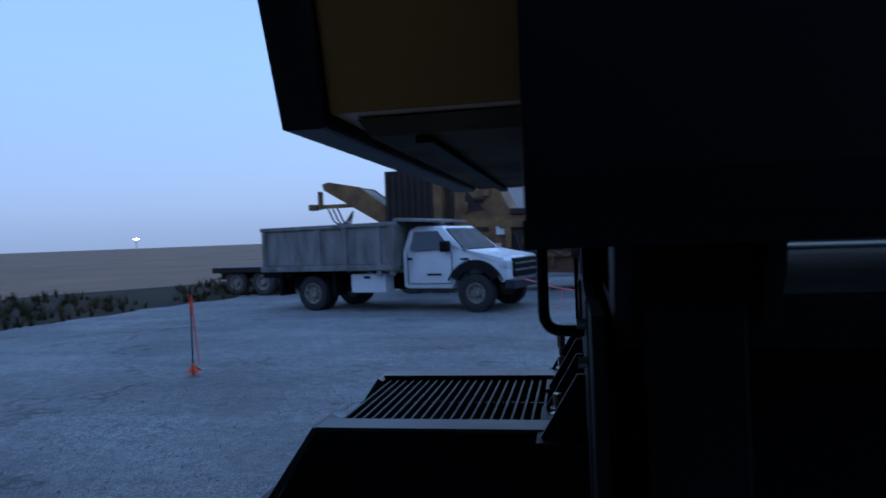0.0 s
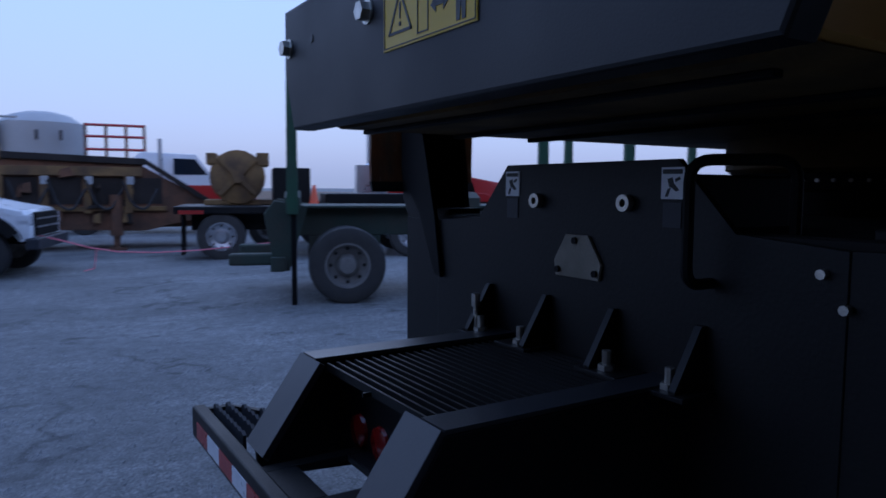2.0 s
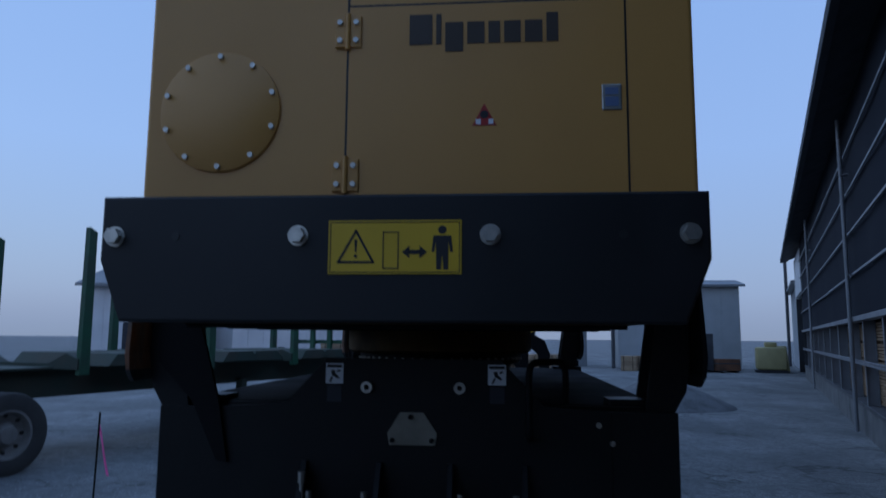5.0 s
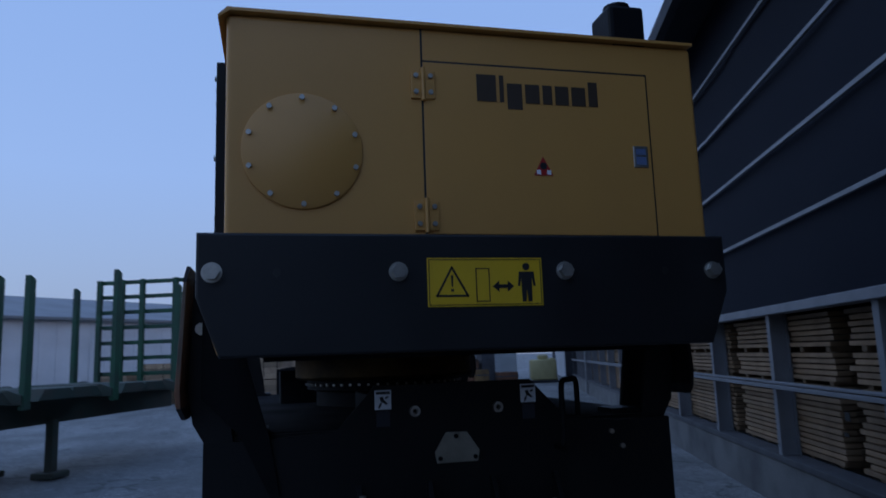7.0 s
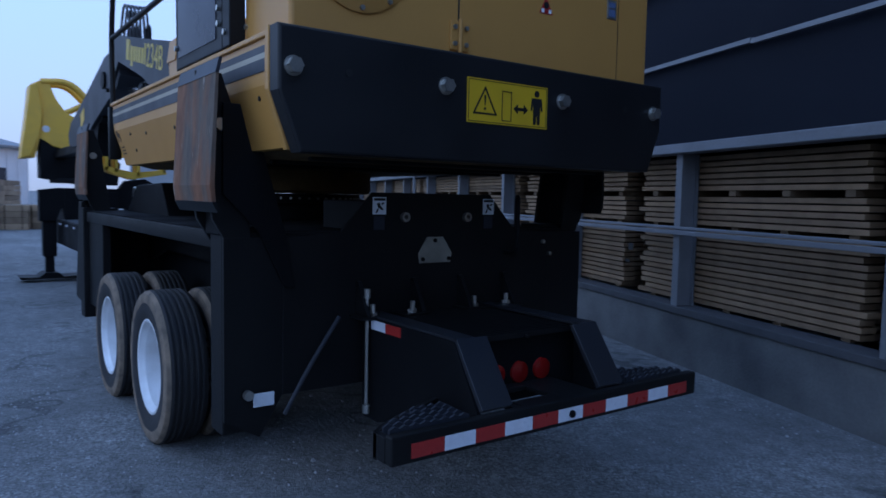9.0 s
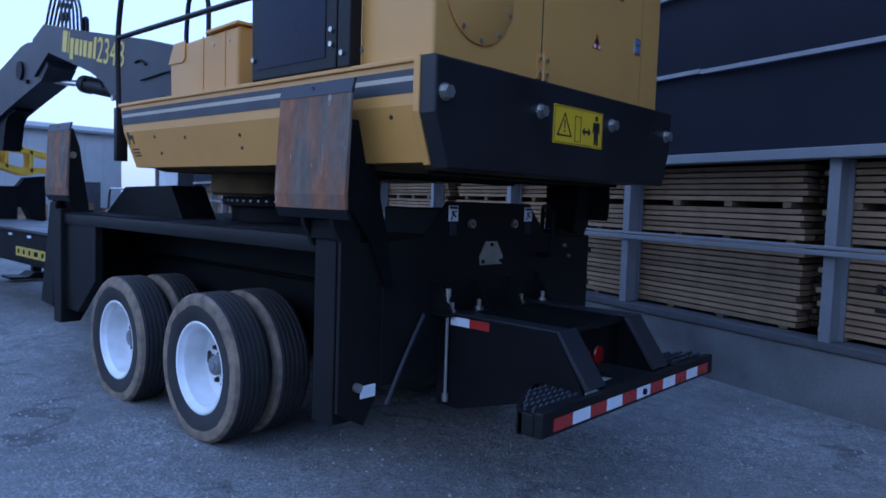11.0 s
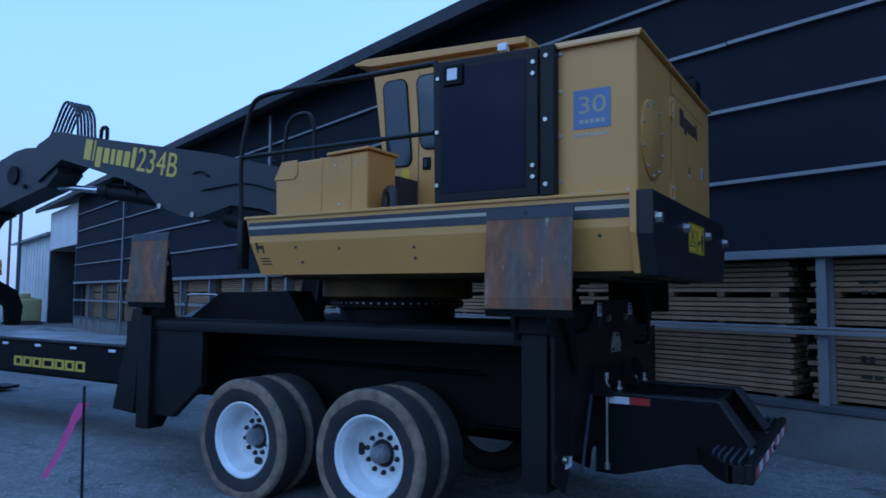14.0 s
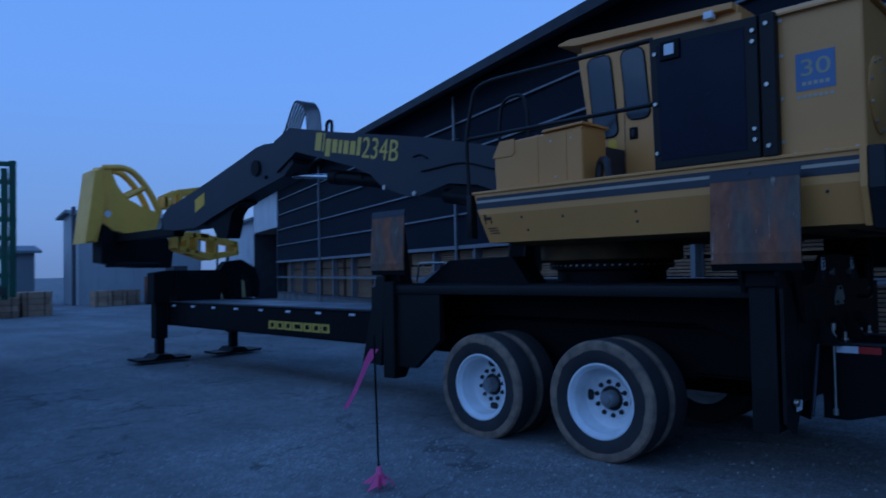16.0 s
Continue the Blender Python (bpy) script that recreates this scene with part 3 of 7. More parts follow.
def lumber_stack(x, single):
    """One bay-deep pile of boards, 2.97 m long, three lifts with stickers between."""
    rng = random.Random(int(x * 10) + 400)
    st = thing("lumber_stack", SHED @ pose(x, -0.215, 0), "stacked pale sawn boards on stickers behind the rail", "lumber", "lumber stacks")
    bm = B()
    for z in COURSE_Z:
        for k in range(1, 7):
            j = rng.uniform(-0.03, 0.03)
            box(bm, 0.05 + j, 2.93 + j, -0.15 * k - 0.14, -0.15 * k, z, z + 0.043)
        if not single:
            j = rng.uniform(-0.03, 0.03)
            box(bm, j, 2.97 + j, -0.145, 0, z, z + 0.043)
    part("inner_load", bm, BOARD if not single else BOARDEND, st)["kind"] = "stuff"
    for z in (0.574, 1.358, 1.688):
        for s in (0.12, 0.78, 1.44, 2.10, 2.74):
            bm = B()
            j = rng.uniform(-0.05, 0.05)
            box(bm, s + j, s + j + 0.09, -1.0, -0.02, z, z + (0.03 if z < 1 else (0.041 if z < 1.5 else 0.055)))
            part("sticker", bm, BOARDEND, st)
    if single:
        for z in COURSE_Z:
            o = new("board", course_data[rng.choice((2.90, 2.97, 2.97, 3.03))])
            o.parent = st
            o.matrix_basis = pose(rng.uniform(-0.035, 0.035), rng.uniform(-0.018, 0.012), z, 0, 0, rng.uniform(-0.12, 0.12))
    return st


for x in [-3.0 - 3.3 * k for k in range(5, 0, -1)] + [-3.0, 0.19, 3.57] + [6.9 + 3.3 * k for k in range(8)]:
    lumber_stack(x, -6 <= x < 9)

bm = B()   # marks brushed on the board edges, plain bars
for x, z, w, h in ((-1.95, 1.83, 0.10, 0.035), (-2.07, 1.83, 0.06, 0.035), (-1.97, 1.72, 0.07, 0.035), (-2.06, 1.72, 0.05, 0.035), (-1.95, 1.02, 0.05, 0.07), (-2.03, 1.02, 0.05, 0.07), (-1.95, 0.86, 0.10, 0.035), (-2.07, 0.86, 0.08, 0.035), (2.0, 1.05, 0.10, 0.08), (2.05, 0.9, 0.09, 0.035)):
    box(bm, x + 1.45 - w, x + 1.45, -0.202, -0.196, z, z + h)
shed_piece("lumber_marking", bm, INK, "dark brushed marks on the board edges", "marking")

# ---------------------------------------------------------------- loader trailer (black, tandem axle)
trailer = thing("loader_trailer", pose(0, 0, 0), "black steel carrier trailer with tandem wheels and folded stabilisers", "trailer")

bm = B()   # raised rear platform over the wheels
prism(bm, [(0.12, 1.43), (4.3, 1.42), (4.3, 1.33), (0.12, 1.34)], "y", -1.19, 1.19, 0.008)
part("platform", bm, BLACKD, trailer, "dusty black steel deck over the wheels", True)
bm = B()   # main beams
for s in (1, -1):
    box(bm, 0.1, 11.9, s * 0.50 - 0.03, s * 0.50 + 0.03, 0.66, 1.06, 0.006)
    box(bm, 0.1, 11.9, s * 0.44 - 0.09, s * 0.44 + 0.09, 1.04, 1.07, 0.004)
    box(bm, 0.1, 11.9, s * 0.44 - 0.09, s * 0.44 + 0.09, 0.65, 0.68, 0.004)
    box(bm, 0.1, 4.3, s * 0.46 - 0.05, s * 0.46 + 0.05, 1.0, 1.34, 0.006)
for x in (0.7, 2.2, 3.6, 5.2, 6.6, 8.0, 9.4, 10.6):
    box(bm, x, x + 0.1, -0.49, 0.49, 0.72, 1.0, 0.004)
part("frame", bm, BLACK, trailer)
bm = B()
box(bm, 4.6, 11.2, -0.56, 0.48, 1.072, 1.09, 0.004)
part("deck_plate", bm, DECKST, trailer, "worn grey steel deck plate")
bm = B()
box(bm, 0.14, 4.28, -1.17, 1.17, 1.4255, 1.4355)
part("deck_sheet", bm, DECKDARK, trailer, "trodden dark steel deck sheet")
for i in range(8):   # marker lamps along the rail
    bm = B()
    box(bm, 5.6 + 0.75 * i, 5.72 + 0.75 * i, 0.532, 0.545, 1.0, 1.03, 0.003)
    part("marker_plate", bm, WHITEF, trailer)

# inner wheel skirts and axle gear
for s in (1, -1):
    bm = B()
    # right skirt reaches lower, a dark sheet added for shade round the far wheels
    low = 0 if s == 1 else 0.78
    prism(bm, [(0.35, 1.33), (4.2, 1.33), (4.2, 0.95), (3.9, 0.98 - low), (3.45, 1.10 - low), (0.95, 1.10 - low), (0.5, 0.95 - low)], "y", s * 0.60, s * 0.64)
    part("wheel_skirt", bm, BLACK, trailer)
for x in (1.526, 2.83):
    bm = B()
    cyl(bm, (x, -1.0, 0.5), (x, 1.0, 0.5), 0.065, 12)
    box(bm, x - 0.5, x + 0.5, 0.46, 0.54, 0.62, 0.68, 0.01)
    box(bm, x - 0.5, x + 0.5, -0.54, -0.46, 0.62, 0.68, 0.01)
    part("axle", bm, BLACK, trailer)


def wheel_parts(parent, tyre_r, tyre_w, rim_r, dish, rim_mat, dust, n=64, holes=True):
    """One wheel about the y axis, its outside towards +y, at the origin."""
    w = tyre_w / 2
    bm = B()
    prof = [(rim_r, -w * 0.78), (rim_r + 0.02, -w * 0.92), (tyre_r * 0.86, -w), (tyre_r * 0.955, -w * 0.93), (tyre_r * 0.99, -w * 0.78)]
    gro = [-0.55, -0.28, 0.0, 0.28, 0.55]
    for g in gro:
        prof += [(tyre_r, w * (g - 0.09)), (tyre_r - 0.016, w * (g - 0.05)), (tyre_r - 0.016, w * (g + 0.05)), (tyre_r, w * (g + 0.09))]
    prof += [(tyre_r * 0.99, w * 0.78), (tyre_r * 0.955, w * 0.93), (tyre_r * 0.86, w), (rim_r + 0.02, w * 0.92), (rim_r, w * 0.78)]
    lathe(bm, prof, (0, 0, 0), "y", n)
    tyre = part("tyre", bm, TYRE, parent, "black ribbed rubber tyre", True)
    if dust:
        bm = B()
        lathe(bm, [(tyre_r * 0.815, w * 1.002 - 0.004), (tyre_r * 0.862, w + 0.004), (tyre_r * 0.957, w * 0.93 + 0.004), (tyre_r * 0.992, w * 0.79), (tyre_r * 0.98, w * 0.7), (tyre_r * 0.8, w * 0.7)], (0, 0, 0), "y", n)
        for v in bm.verts:
            a = math.atan2(v.co.z, v.co.x)
            r = math.hypot(v.co.x, v.co.z)
            if r < tyre_r * 0.84:
                f = 1 + 0.028 * noise.noise(Vector((math.cos(a) * 2.6, math.sin(a) * 2.6, 1))) + 0.016 * noise.noise(Vector((math.cos(a) * 11, math.sin(a) * 11, 3)))
                v.co.x *= f
                v.co.z *= f
        part("dusty_shoulder", bm, TYREDUST, parent, "brown dust band on the tyre shoulder", True)
    bm = B()   # barrel with a rolled flange, then the disc with a raised lug pad round a wide bore
    lathe(bm, [(rim_r + 0.014, w * 0.80), (rim_r + 0.014, w * 0.87), (rim_r + 0.006, w * 0.90), (rim_r - 0.006, w * 0.87), (rim_r - 0.014, w * 0.72), (rim_r - 0.032, w * 0.60), (rim_r - 0.036, dish + 0.05), (rim_r - 0.050, dish + 0.015), (rim_r - 0.085, dish), (0.175, dish + 0.006), (0.168, dish + 0.016), (0.108, dish + 0.018), (0.104, dish + 0.012), (0.104, dish - 0.015), (rim_r - 0.06, dish - 0.02), (rim_r - 0.03, -w * 0.6), (rim_r + 0.012, -w * 0.86), (rim_r + 0.012, -w * 0.80), (rim_r - 0.01, -w * 0.6), (rim_r - 0.01, w * 0.6)], (0, 0, 0), "y", n)
    rim = part("rim", bm, rim_mat, parent, "", True)
    if holes:
        for k in range(2):
            bm = B()
            lathe(bm, [(0.040, dish + 0.002), (0.040, dish + 0.009), (0.001, dish + 0.009), (0.001, dish + 0.002)], (0, 0, 0), "y", 18)
            bmesh.ops.transform(bm, matrix=pose(0, 0, 0, 0, 180 * k, 0) @ pose(0.208, 0, 0.008) @ Matrix.Diagonal((1.0, 1, 1.22, 1)), verts=bm.verts)
            part("hand_hole", bm, INK, rim)
    bm = B()
    lathe(bm, [(0.104, dish - 0.012), (0.102, dish + 0.004), (0.070, dish + 0.006), (0.066, dish + 0.012), (0.001, dish + 0.012), (0.001, dish - 0.012)], (0, 0, 0), "y", 24)
    part("bore", bm, INK, parent, "dark bore round the hub", True)
    bm = B()
    lathe(bm, [(0.070, dish + 0.010), (0.068, dish + 0.085), (0.060, dish + 0.098), (0.045, dish + 0.10), (0.001, dish + 0.10), (0.001, dish + 0.010)], (0, 0, 0), "y", 24)
    hub = part("hub", bm, HUBGREY, parent, "dull grey hub", True)
    bm = B()
    lathe(bm, [(0.036, dish + 0.099), (0.034, dish + 0.106), (0.001, dish + 0.107), (0.001, dish + 0.099)], (0, 0, 0), "y", 16)
    part("hub_cap", bm, HUBGREY, hub, "small hub cap", True)
    bm = B()
    for k in range(10):
        a = 2 * math.pi * k / 10 + 0.2
        x, z = 0.139 * math.cos(a), 0.139 * math.sin(a)
        cyl(bm, (x, dish + 0.014, z), (x, dish + 0.022, z), 0.021, 12)
        cyl(bm, (x, dish + 0.018, z), (x, dish + 0.042, z), 0.016, 6)
    part("lug_ring", bm, LUGDARK, parent)["kind"] = "stuff"


LUGDARK = mat("dark_lug_nut_steel", (0.03, 0.03, 0.034), 0.5, metal=0.4, var=0.2, scale=20, fine=120, bump=0.05)
HUBGREY = mat("grey_hub_paint", (0.22, 0.23, 0.25), 0.5, var=0.15, scale=8, fine=120, bump=0.05, other=(0.12, 0.12, 0.12))
wheel_a = thing("wheel", pose(1.526, 1.12, 0.480), "white steel disc wheel with a dusty ribbed tyre")
wheel_parts(wheel_a, 0.503, 0.27, 0.30, -0.085, RIMW, True)
wheel_a.parent = trailer
wheel_b = thing("wheel", pose(1.526, 0.81, 0.480), "inner dual wheel with a ribbed tyre")
wheel_parts(wheel_b, 0.503, 0.27, 0.30, 0.02, RIMW, True, 48, False)
wheel_b.parent = trailer
for x, z in ((1.526, 0.480), (2.83, 0.464)):
    for s in (1, -1):
        for src, y in ((wheel_a, 1.12), (wheel_b, 0.81)):
            if x == 1.526 and s == 1:
                continue
            copy_thing(src, pose(x, s * y, z, 0, 37 * s + 20 * x, 0 if s == 1 else 180))


def outrigger(x, s, wide, label, pad_paint, tuck=0.0):
    """A stabiliser folded up: housing column, leg, and a pad hinged on its outer side. s: 1 left, -1 right."""
    o = thing("outrigger", pose(x, 0, 0), label)
    o.parent = trailer
    q = Matrix.Translation((0, -s * tuck, 0))
    bm = B()
    prism(bm, [(s * 0.93, 1.46), (s * 1.22, 1.46), (s * 1.22, 0.42), (s * 1.05, 0.42), (s * 0.93, 0.62)], "x", -0.09, 0.09, 0.008)
    column = part("column", bm, BLACKD, o, "tall black box column")
    for k in (-1, 1):
        bm = B()
        prism(bm, [(s * 1.09, 1.40), (s * 1.15, 1.80), (s * 1.18, 2.03), (s * 1.235, 2.19), (s * 1.285, 2.19), (s * 1.304, 1.66), (s * 1.28, 1.50), (s * 1.21, 1.38)], "x", k * 0.125 - 0.016, k * 0.125 + 0.016, 0.004, m=q)
        part("leg_plate", bm, BLACKD, o)
    bm = B()
    box(bm, -0.11, 0.11, min(s * 1.155, s * 1.24), max(s * 1.155, s * 1.24), 1.42, 1.98, 0.01, m=q)
    part("leg", bm, BLACK, o)
    bm = B()   # pad, a bent plate with side flanges
    prism(bm, [(s * 1.30, 2.165), (s * 1.315, 2.165), (s * 1.345, 1.66), (s * 1.335, 1.585), (s * 1.315, 1.585), (s * 1.322, 1.66)], "x", -wide, wide, 0.003, m=q)
    pad = part("pad", bm, pad_paint, o, "scraped steel foot pad")
    bm = B()
    prism(bm, [(s * 1.285, 2.235), (s * 1.301, 2.235), (s * 1.318, 2.165), (s * 1.301, 2.165)], "x", -wide - 0.004, wide + 0.004, m=q)
    part("pad_top_lip", bm, GREYP, o, "charcoal bent lip over the pad")
    bm = B()
    cyl(bm, (0.02, s * 1.296, 2.203), (0.02, s * 1.312, 2.203), 0.013, 10)
    bmesh.ops.transform(bm, matrix=q, verts=bm.verts)
    part("lip_hole", bm, INK, o)
    bm = B()
    prism(bm, [(s * 1.315, 1.585), (s * 1.336, 1.585), (s * 1.31, 1.535), (s * 1.29, 1.535)], "x", -wide - 0.004, wide + 0.004, m=q)
    part("pad_bottom_lip", bm, BLACKD, o)
    rods("pivot_pin", [((k * 0.141, s * (1.245 - tuck), 1.95), (k * 0.165, s * (1.245 - tuck), 1.95)) for k in (-1, 1)], 0.03, STEEL, o, 10)
    return o


outrigger(0.22, 1, 0.30, "folded rear stabiliser with a rusty foot pad", RUST)
outrigger(0.2575, -1, 0.2875, "folded rear stabiliser with a black foot pad", BLACKD)
outrigger(4.16, 1, 0.265, "folded front stabiliser with a rusty foot pad", RUST, 0.11)
outrigger(4.16, -1, 0.265, "folded front stabiliser with a black foot pad", BLACKD, 0.11)

bm = B()   # pointed blade of the rear left leg, over the wing plate
prism(bm, [(0.875, 1.15), (0.925, 1.42), (1.04, 1.82), (1.13, 2.05), (1.24, 2.05), (1.24, 1.62), (1.06, 1.44), (0.93, 1.16)], "x", 0.046, 0.066, 0.003)
part("leg_blade", bm, BLACK, trailer, "pointed black leg plate")

for s in (1, -1):   # front bulkhead wings at the front stabilisers
    bm = B()
    prism(bm, [(4.50, 1.40), (4.50, 0.62), (4.42, 0.55), (3.80, 0.55), (3.42, 0.86), (3.42, 1.34), (3.6, 1.42)], "y", s * 1.10, s * 1.17, 0.006)
    prism(bm, [(4.36, 1.52), (4.62, 0.56), (4.30, 0.54), (4.22, 1.52)], "y", s * 1.17, s * 1.21, 0.006)
    part("front_gusset", bm, BLACKD, trailer, "black swept gusset plate by the front stabiliser")
bm = B()
box(bm, 4.1, 4.3, -1.1, 1.1, 0.66, 1.34, 0.01)
part("front_bulkhead", bm, BLACK, trailer)

# rear bulkhead plate with stickers, bolts and cover plate
bm = B()
prism(bm, [(0.41, 1.645), (-0.42, 1.645), (-0.62, 1.43), (-0.93, 1.41), (-0.93, 0.60), (0.93, 0.60), (0.93, 1.41), (0.60, 1.43)], "x", 0.07, 0.095, 0.003)
rear = part("rear_plate", bm, BLACKD, trailer, "black rear bulkhead plate")
for s in (1, -1):
    bm = B()
    prism(bm, [(s * 0.93, 1.41), (s * 1.23, 1.41), (s * 1.23, 0.50), (s * 1.05, 0.40), (s * 0.93, 0.60)], "x", 0.075, 0.10)
    part("rear_wing", bm, BLACKD, trailer)
bm = B()
box(bm, 0.0955, 0.6, -0.45, 0.45, 1.3, 1.6, 0.01)
box(bm, 0.0955, 4.0, -1.1, -1.06, 0.8, 1.34)
part("rear_box", bm, BLACK, trailer)
bm = B()
prism(bm, [(0.05, 1.395), (-0.06, 1.395), (-0.125, 1.30), (-0.115, 1.245), (0.10, 1.245), (0.11, 1.30)], "x", 0.058, 0.069, 0.002)
part("cover_plate", bm, COVER, rear, "pale beige cover plate")
rods("cover_bolt", [((0.048, y, z), (0.06, y, z)) for y, z in ((0.0, 1.375), (0.085, 1.268), (-0.10, 1.268))], 0.012, BLACK, rear)
for y in (0.21, -0.23):
    bm = B()
    lathe(bm, [(0.027, 0.0), (0.027, 0.025), (0.013, 0.03), (0.013, 0.0)], (0.04, y, 1.51), "x", 16)
    part("port_nut", bm, STEEL, rear, "pale ring nut", True)
for y in (0.37, -0.405):   # safety stickers: picture field and small print as bars
    bm = B()
    box(bm, 0.0655, 0.0695, y - 0.042, y + 0.042, 1.525, 1.62)
    st = part("safety_sticker", bm, WHITE, rear, "white safety sticker with a black pictogram")
    bm = B()
    box(bm, 0.0635, 0.0655, y - 0.036, y + 0.036, 1.600, 1.614)
    for p in ([(0.018, 1.585), (0.0, 1.590), (-0.008, 1.565), (0.010, 1.56)], [(0.01, 1.565), (-0.008, 1.57), (-0.026, 1.552), (-0.014, 1.548)], [(0.004, 1.56), (0.016, 1.556), (0.026, 1.532), (0.016, 1.532)], [(-0.01, 1.585), (-0.026, 1.592), (-0.030, 1.584), (-0.012, 1.576)]):
        prism(bm, [(y + a, b) for a, b in p], "x", 0.0635, 0.0655)
    part("pictogram", bm, INK, st)
    bm = B()
    box(bm, 0.0665, 0.0695, y - 0.034, y + 0.034, 1.44, 1.515)
    small = part("small_print", bm, GREYP, rear, "grey faded small print panel")
for y, yb in ((0.50, 0.455), (0.145, 0.20), (-0.19, -0.24), (-0.53, -0.49)):   # gussets with pale bolts over the step
    bm = B()
    prism(bm, [(0.068, 1.165), (0.045, 1.165), (-0.06, 0.99), (-0.06, 0.965), (0.068, 0.965)], "y", y - 0.012, y + 0.012)
    box(bm, -0.075, 0.07, yb - 0.09, yb + 0.09, 0.967, 0.982, 0.002)
    g = part("gusset", bm, BLACKD, rear)
    bm = B()
    cyl(bm, (-0.02, yb, 0.982), (-0.02, yb, 1.045), 0.015, 8)
    cyl(bm, (-0.02, yb, 0.982), (-0.02, yb, 1.0), 0.028, 6)
    part("bolt", bm, STEEL, g)
for y, z in ((-0.87, 1.35), (-0.93, 1.27)):
    bm = B()
    cyl(bm, (0.05, y, z), (0.07, y, z), 0.013, 8)
    part("bolt", bm, STEEL, rear)

# step behind the bulkhead
for s in (1, -1):
    bm = B()
    prism(bm, [(0.07, 0.972), (-0.765, 0.972), (-0.94, 0.69), (-0.93, 0.58), (-0.55, 0.55), (-0.1, 0.42), (0.07, 0.42)], "y", s * 0.455 - 0.012, s * 0.455 + 0.012)
    part("step_side", bm, BLACK, trailer)
for s in (1, -1):   # sloping flanges down to the bumper
    bm = B()
    prism(bm, [(-0.755, 0.975), (-0.775, 0.988), (-0.97, 0.71), (-0.95, 0.695)], "y", s * 0.46, s * 0.285, 0.002)
    prism(bm, [(0.07, 0.974), (0.07, 0.987), (-0.765, 0.987), (-0.765, 0.974)], "y", s * 0.46, s * 0.35)
    part("step_flange", bm, FLANGE, trailer, "charcoal sloping flange beside the step")
bm = B()
for i in range(24):
    x = 0.03 - 0.033 * i
    box(bm, x - 0.004, x + 0.004, -0.33, 0.33, 0.945, 0.972)
box(bm, -0.76, 0.05, -0.004, 0.004, 0.945, 0.958)
part("step_grating", bm, BLACKD, trailer, "black serrated step grating")
bm = B()
box(bm, -0.64, -0.62, -0.44, 0.44, 0.60, 0.94)
panel = part("light_panel", bm, BLACK, trailer)
for y in (0.265, 0.11, -0.045, -0.20):
    bm = B()
    lathe(bm, [(0.058, 0.0), (0.055, -0.012), (0.03, -0.02), (0.001, -0.022), (0.001, 0.0)], (-0.641, y, 0.745), "x", 24)
    part("tail_light", bm, REDLENS, panel, "round red tail light", True)

# rear bumper with gratings and conspicuity tape
BY0, BY1, BX = -0.985, 0.96, -0.985
bm = B()
box(bm, BX - 0.05, BX, BY0, BY1, 0.585, 0.705, 0.008)
bumper = part("rear_bumper", bm, BLACKD, trailer, "black step bumper with red and white tape")
bm = B()
box(bm, BX, -0.62, -0.27, -0.03, 0.668, 0.69, 0.004)
box(bm, BX, -0.62, 0.22, 0.27, 0.668, 0.69, 0.004)
box(bm, BX, -0.88, -0.03, 0.22, 0.668, 0.69, 0.004)
box(bm, -0.71, -0.62, -0.03, 0.22, 0.668, 0.69, 0.004)
part("middle_plate", bm, BLACKD, bumper)
for s in (1, -1):   # tapered gratings beside the step
    ya, yb = 0.46, (BY1 if s == 1 else -BY0)
    def reach(y):
        return BX + 0.09 + 0.27 * max(0.0, 1 - (y - ya) / (yb - ya)) ** 0.8
    bm = B()
    box(bm, BX, reach(yb), min(s * yb, s * (yb - 0.03)), max(s * yb, s * (yb - 0.03)), 0.585, 0.69, 0.004)
    part("bumper_arm", bm, BLACKD, bumper)
    bm = B()   # swept plate back to the step, one bent part
    arc = [ya + (yb - ya) * i / 8 for i in range(9)]
    prism(bm, [(reach(y) - 0.025, s * y) for y in arc] + [(reach(y), s * y) for y in reversed(arc)], "z", 0.58, 0.69)
    part("bumper_gusset", bm, BLACKD, bumper, "swept black gusset to the step")
    for i in range(5):
        x = BX + 0.03 + 0.046 * i
        end = yb - 0.035
        while reach(end) - 0.03 < x and end > ya + 0.2:
            end -= 0.02
        start = max(ya + 0.06, end - 0.40)
        k = int((end - start) / 0.045)
        tooth = [(s * (start + (end - start) * j / (2 * k)), 0.716 if j % 2 else 0.705) for j in range(2 * k + 1)]
        bm = B()
        prism(bm, [(s * start, 0.655)] + tooth + [(s * end, 0.655)], "x", x - 0.006, x + 0.006)
        part("grating_bar", bm, GREYP, bumper, "serrated grating bar")
n_tape = 11
for i in range(n_tape):
    a, b = -0.90 + 1.77 * i / n_tape, -0.90 + 1.77 * (i + 1) / n_tape
    bm = B()
    box(bm, BX - 0.0535, BX - 0.05, a + 0.001, b - 0.001, 0.605, 0.665)
    part("tape_piece", bm, REDF if i % 2 == 0 else WHITEF, bumper)
bm = B()
lathe(bm, [(0.018, 0), (0.018, -0.01), (0.001, -0.012), (0.001, 0)], (BX - 0.054, -0.02, 0.635), "x", 10)
part("reflector", bm, BLACK, bumper)

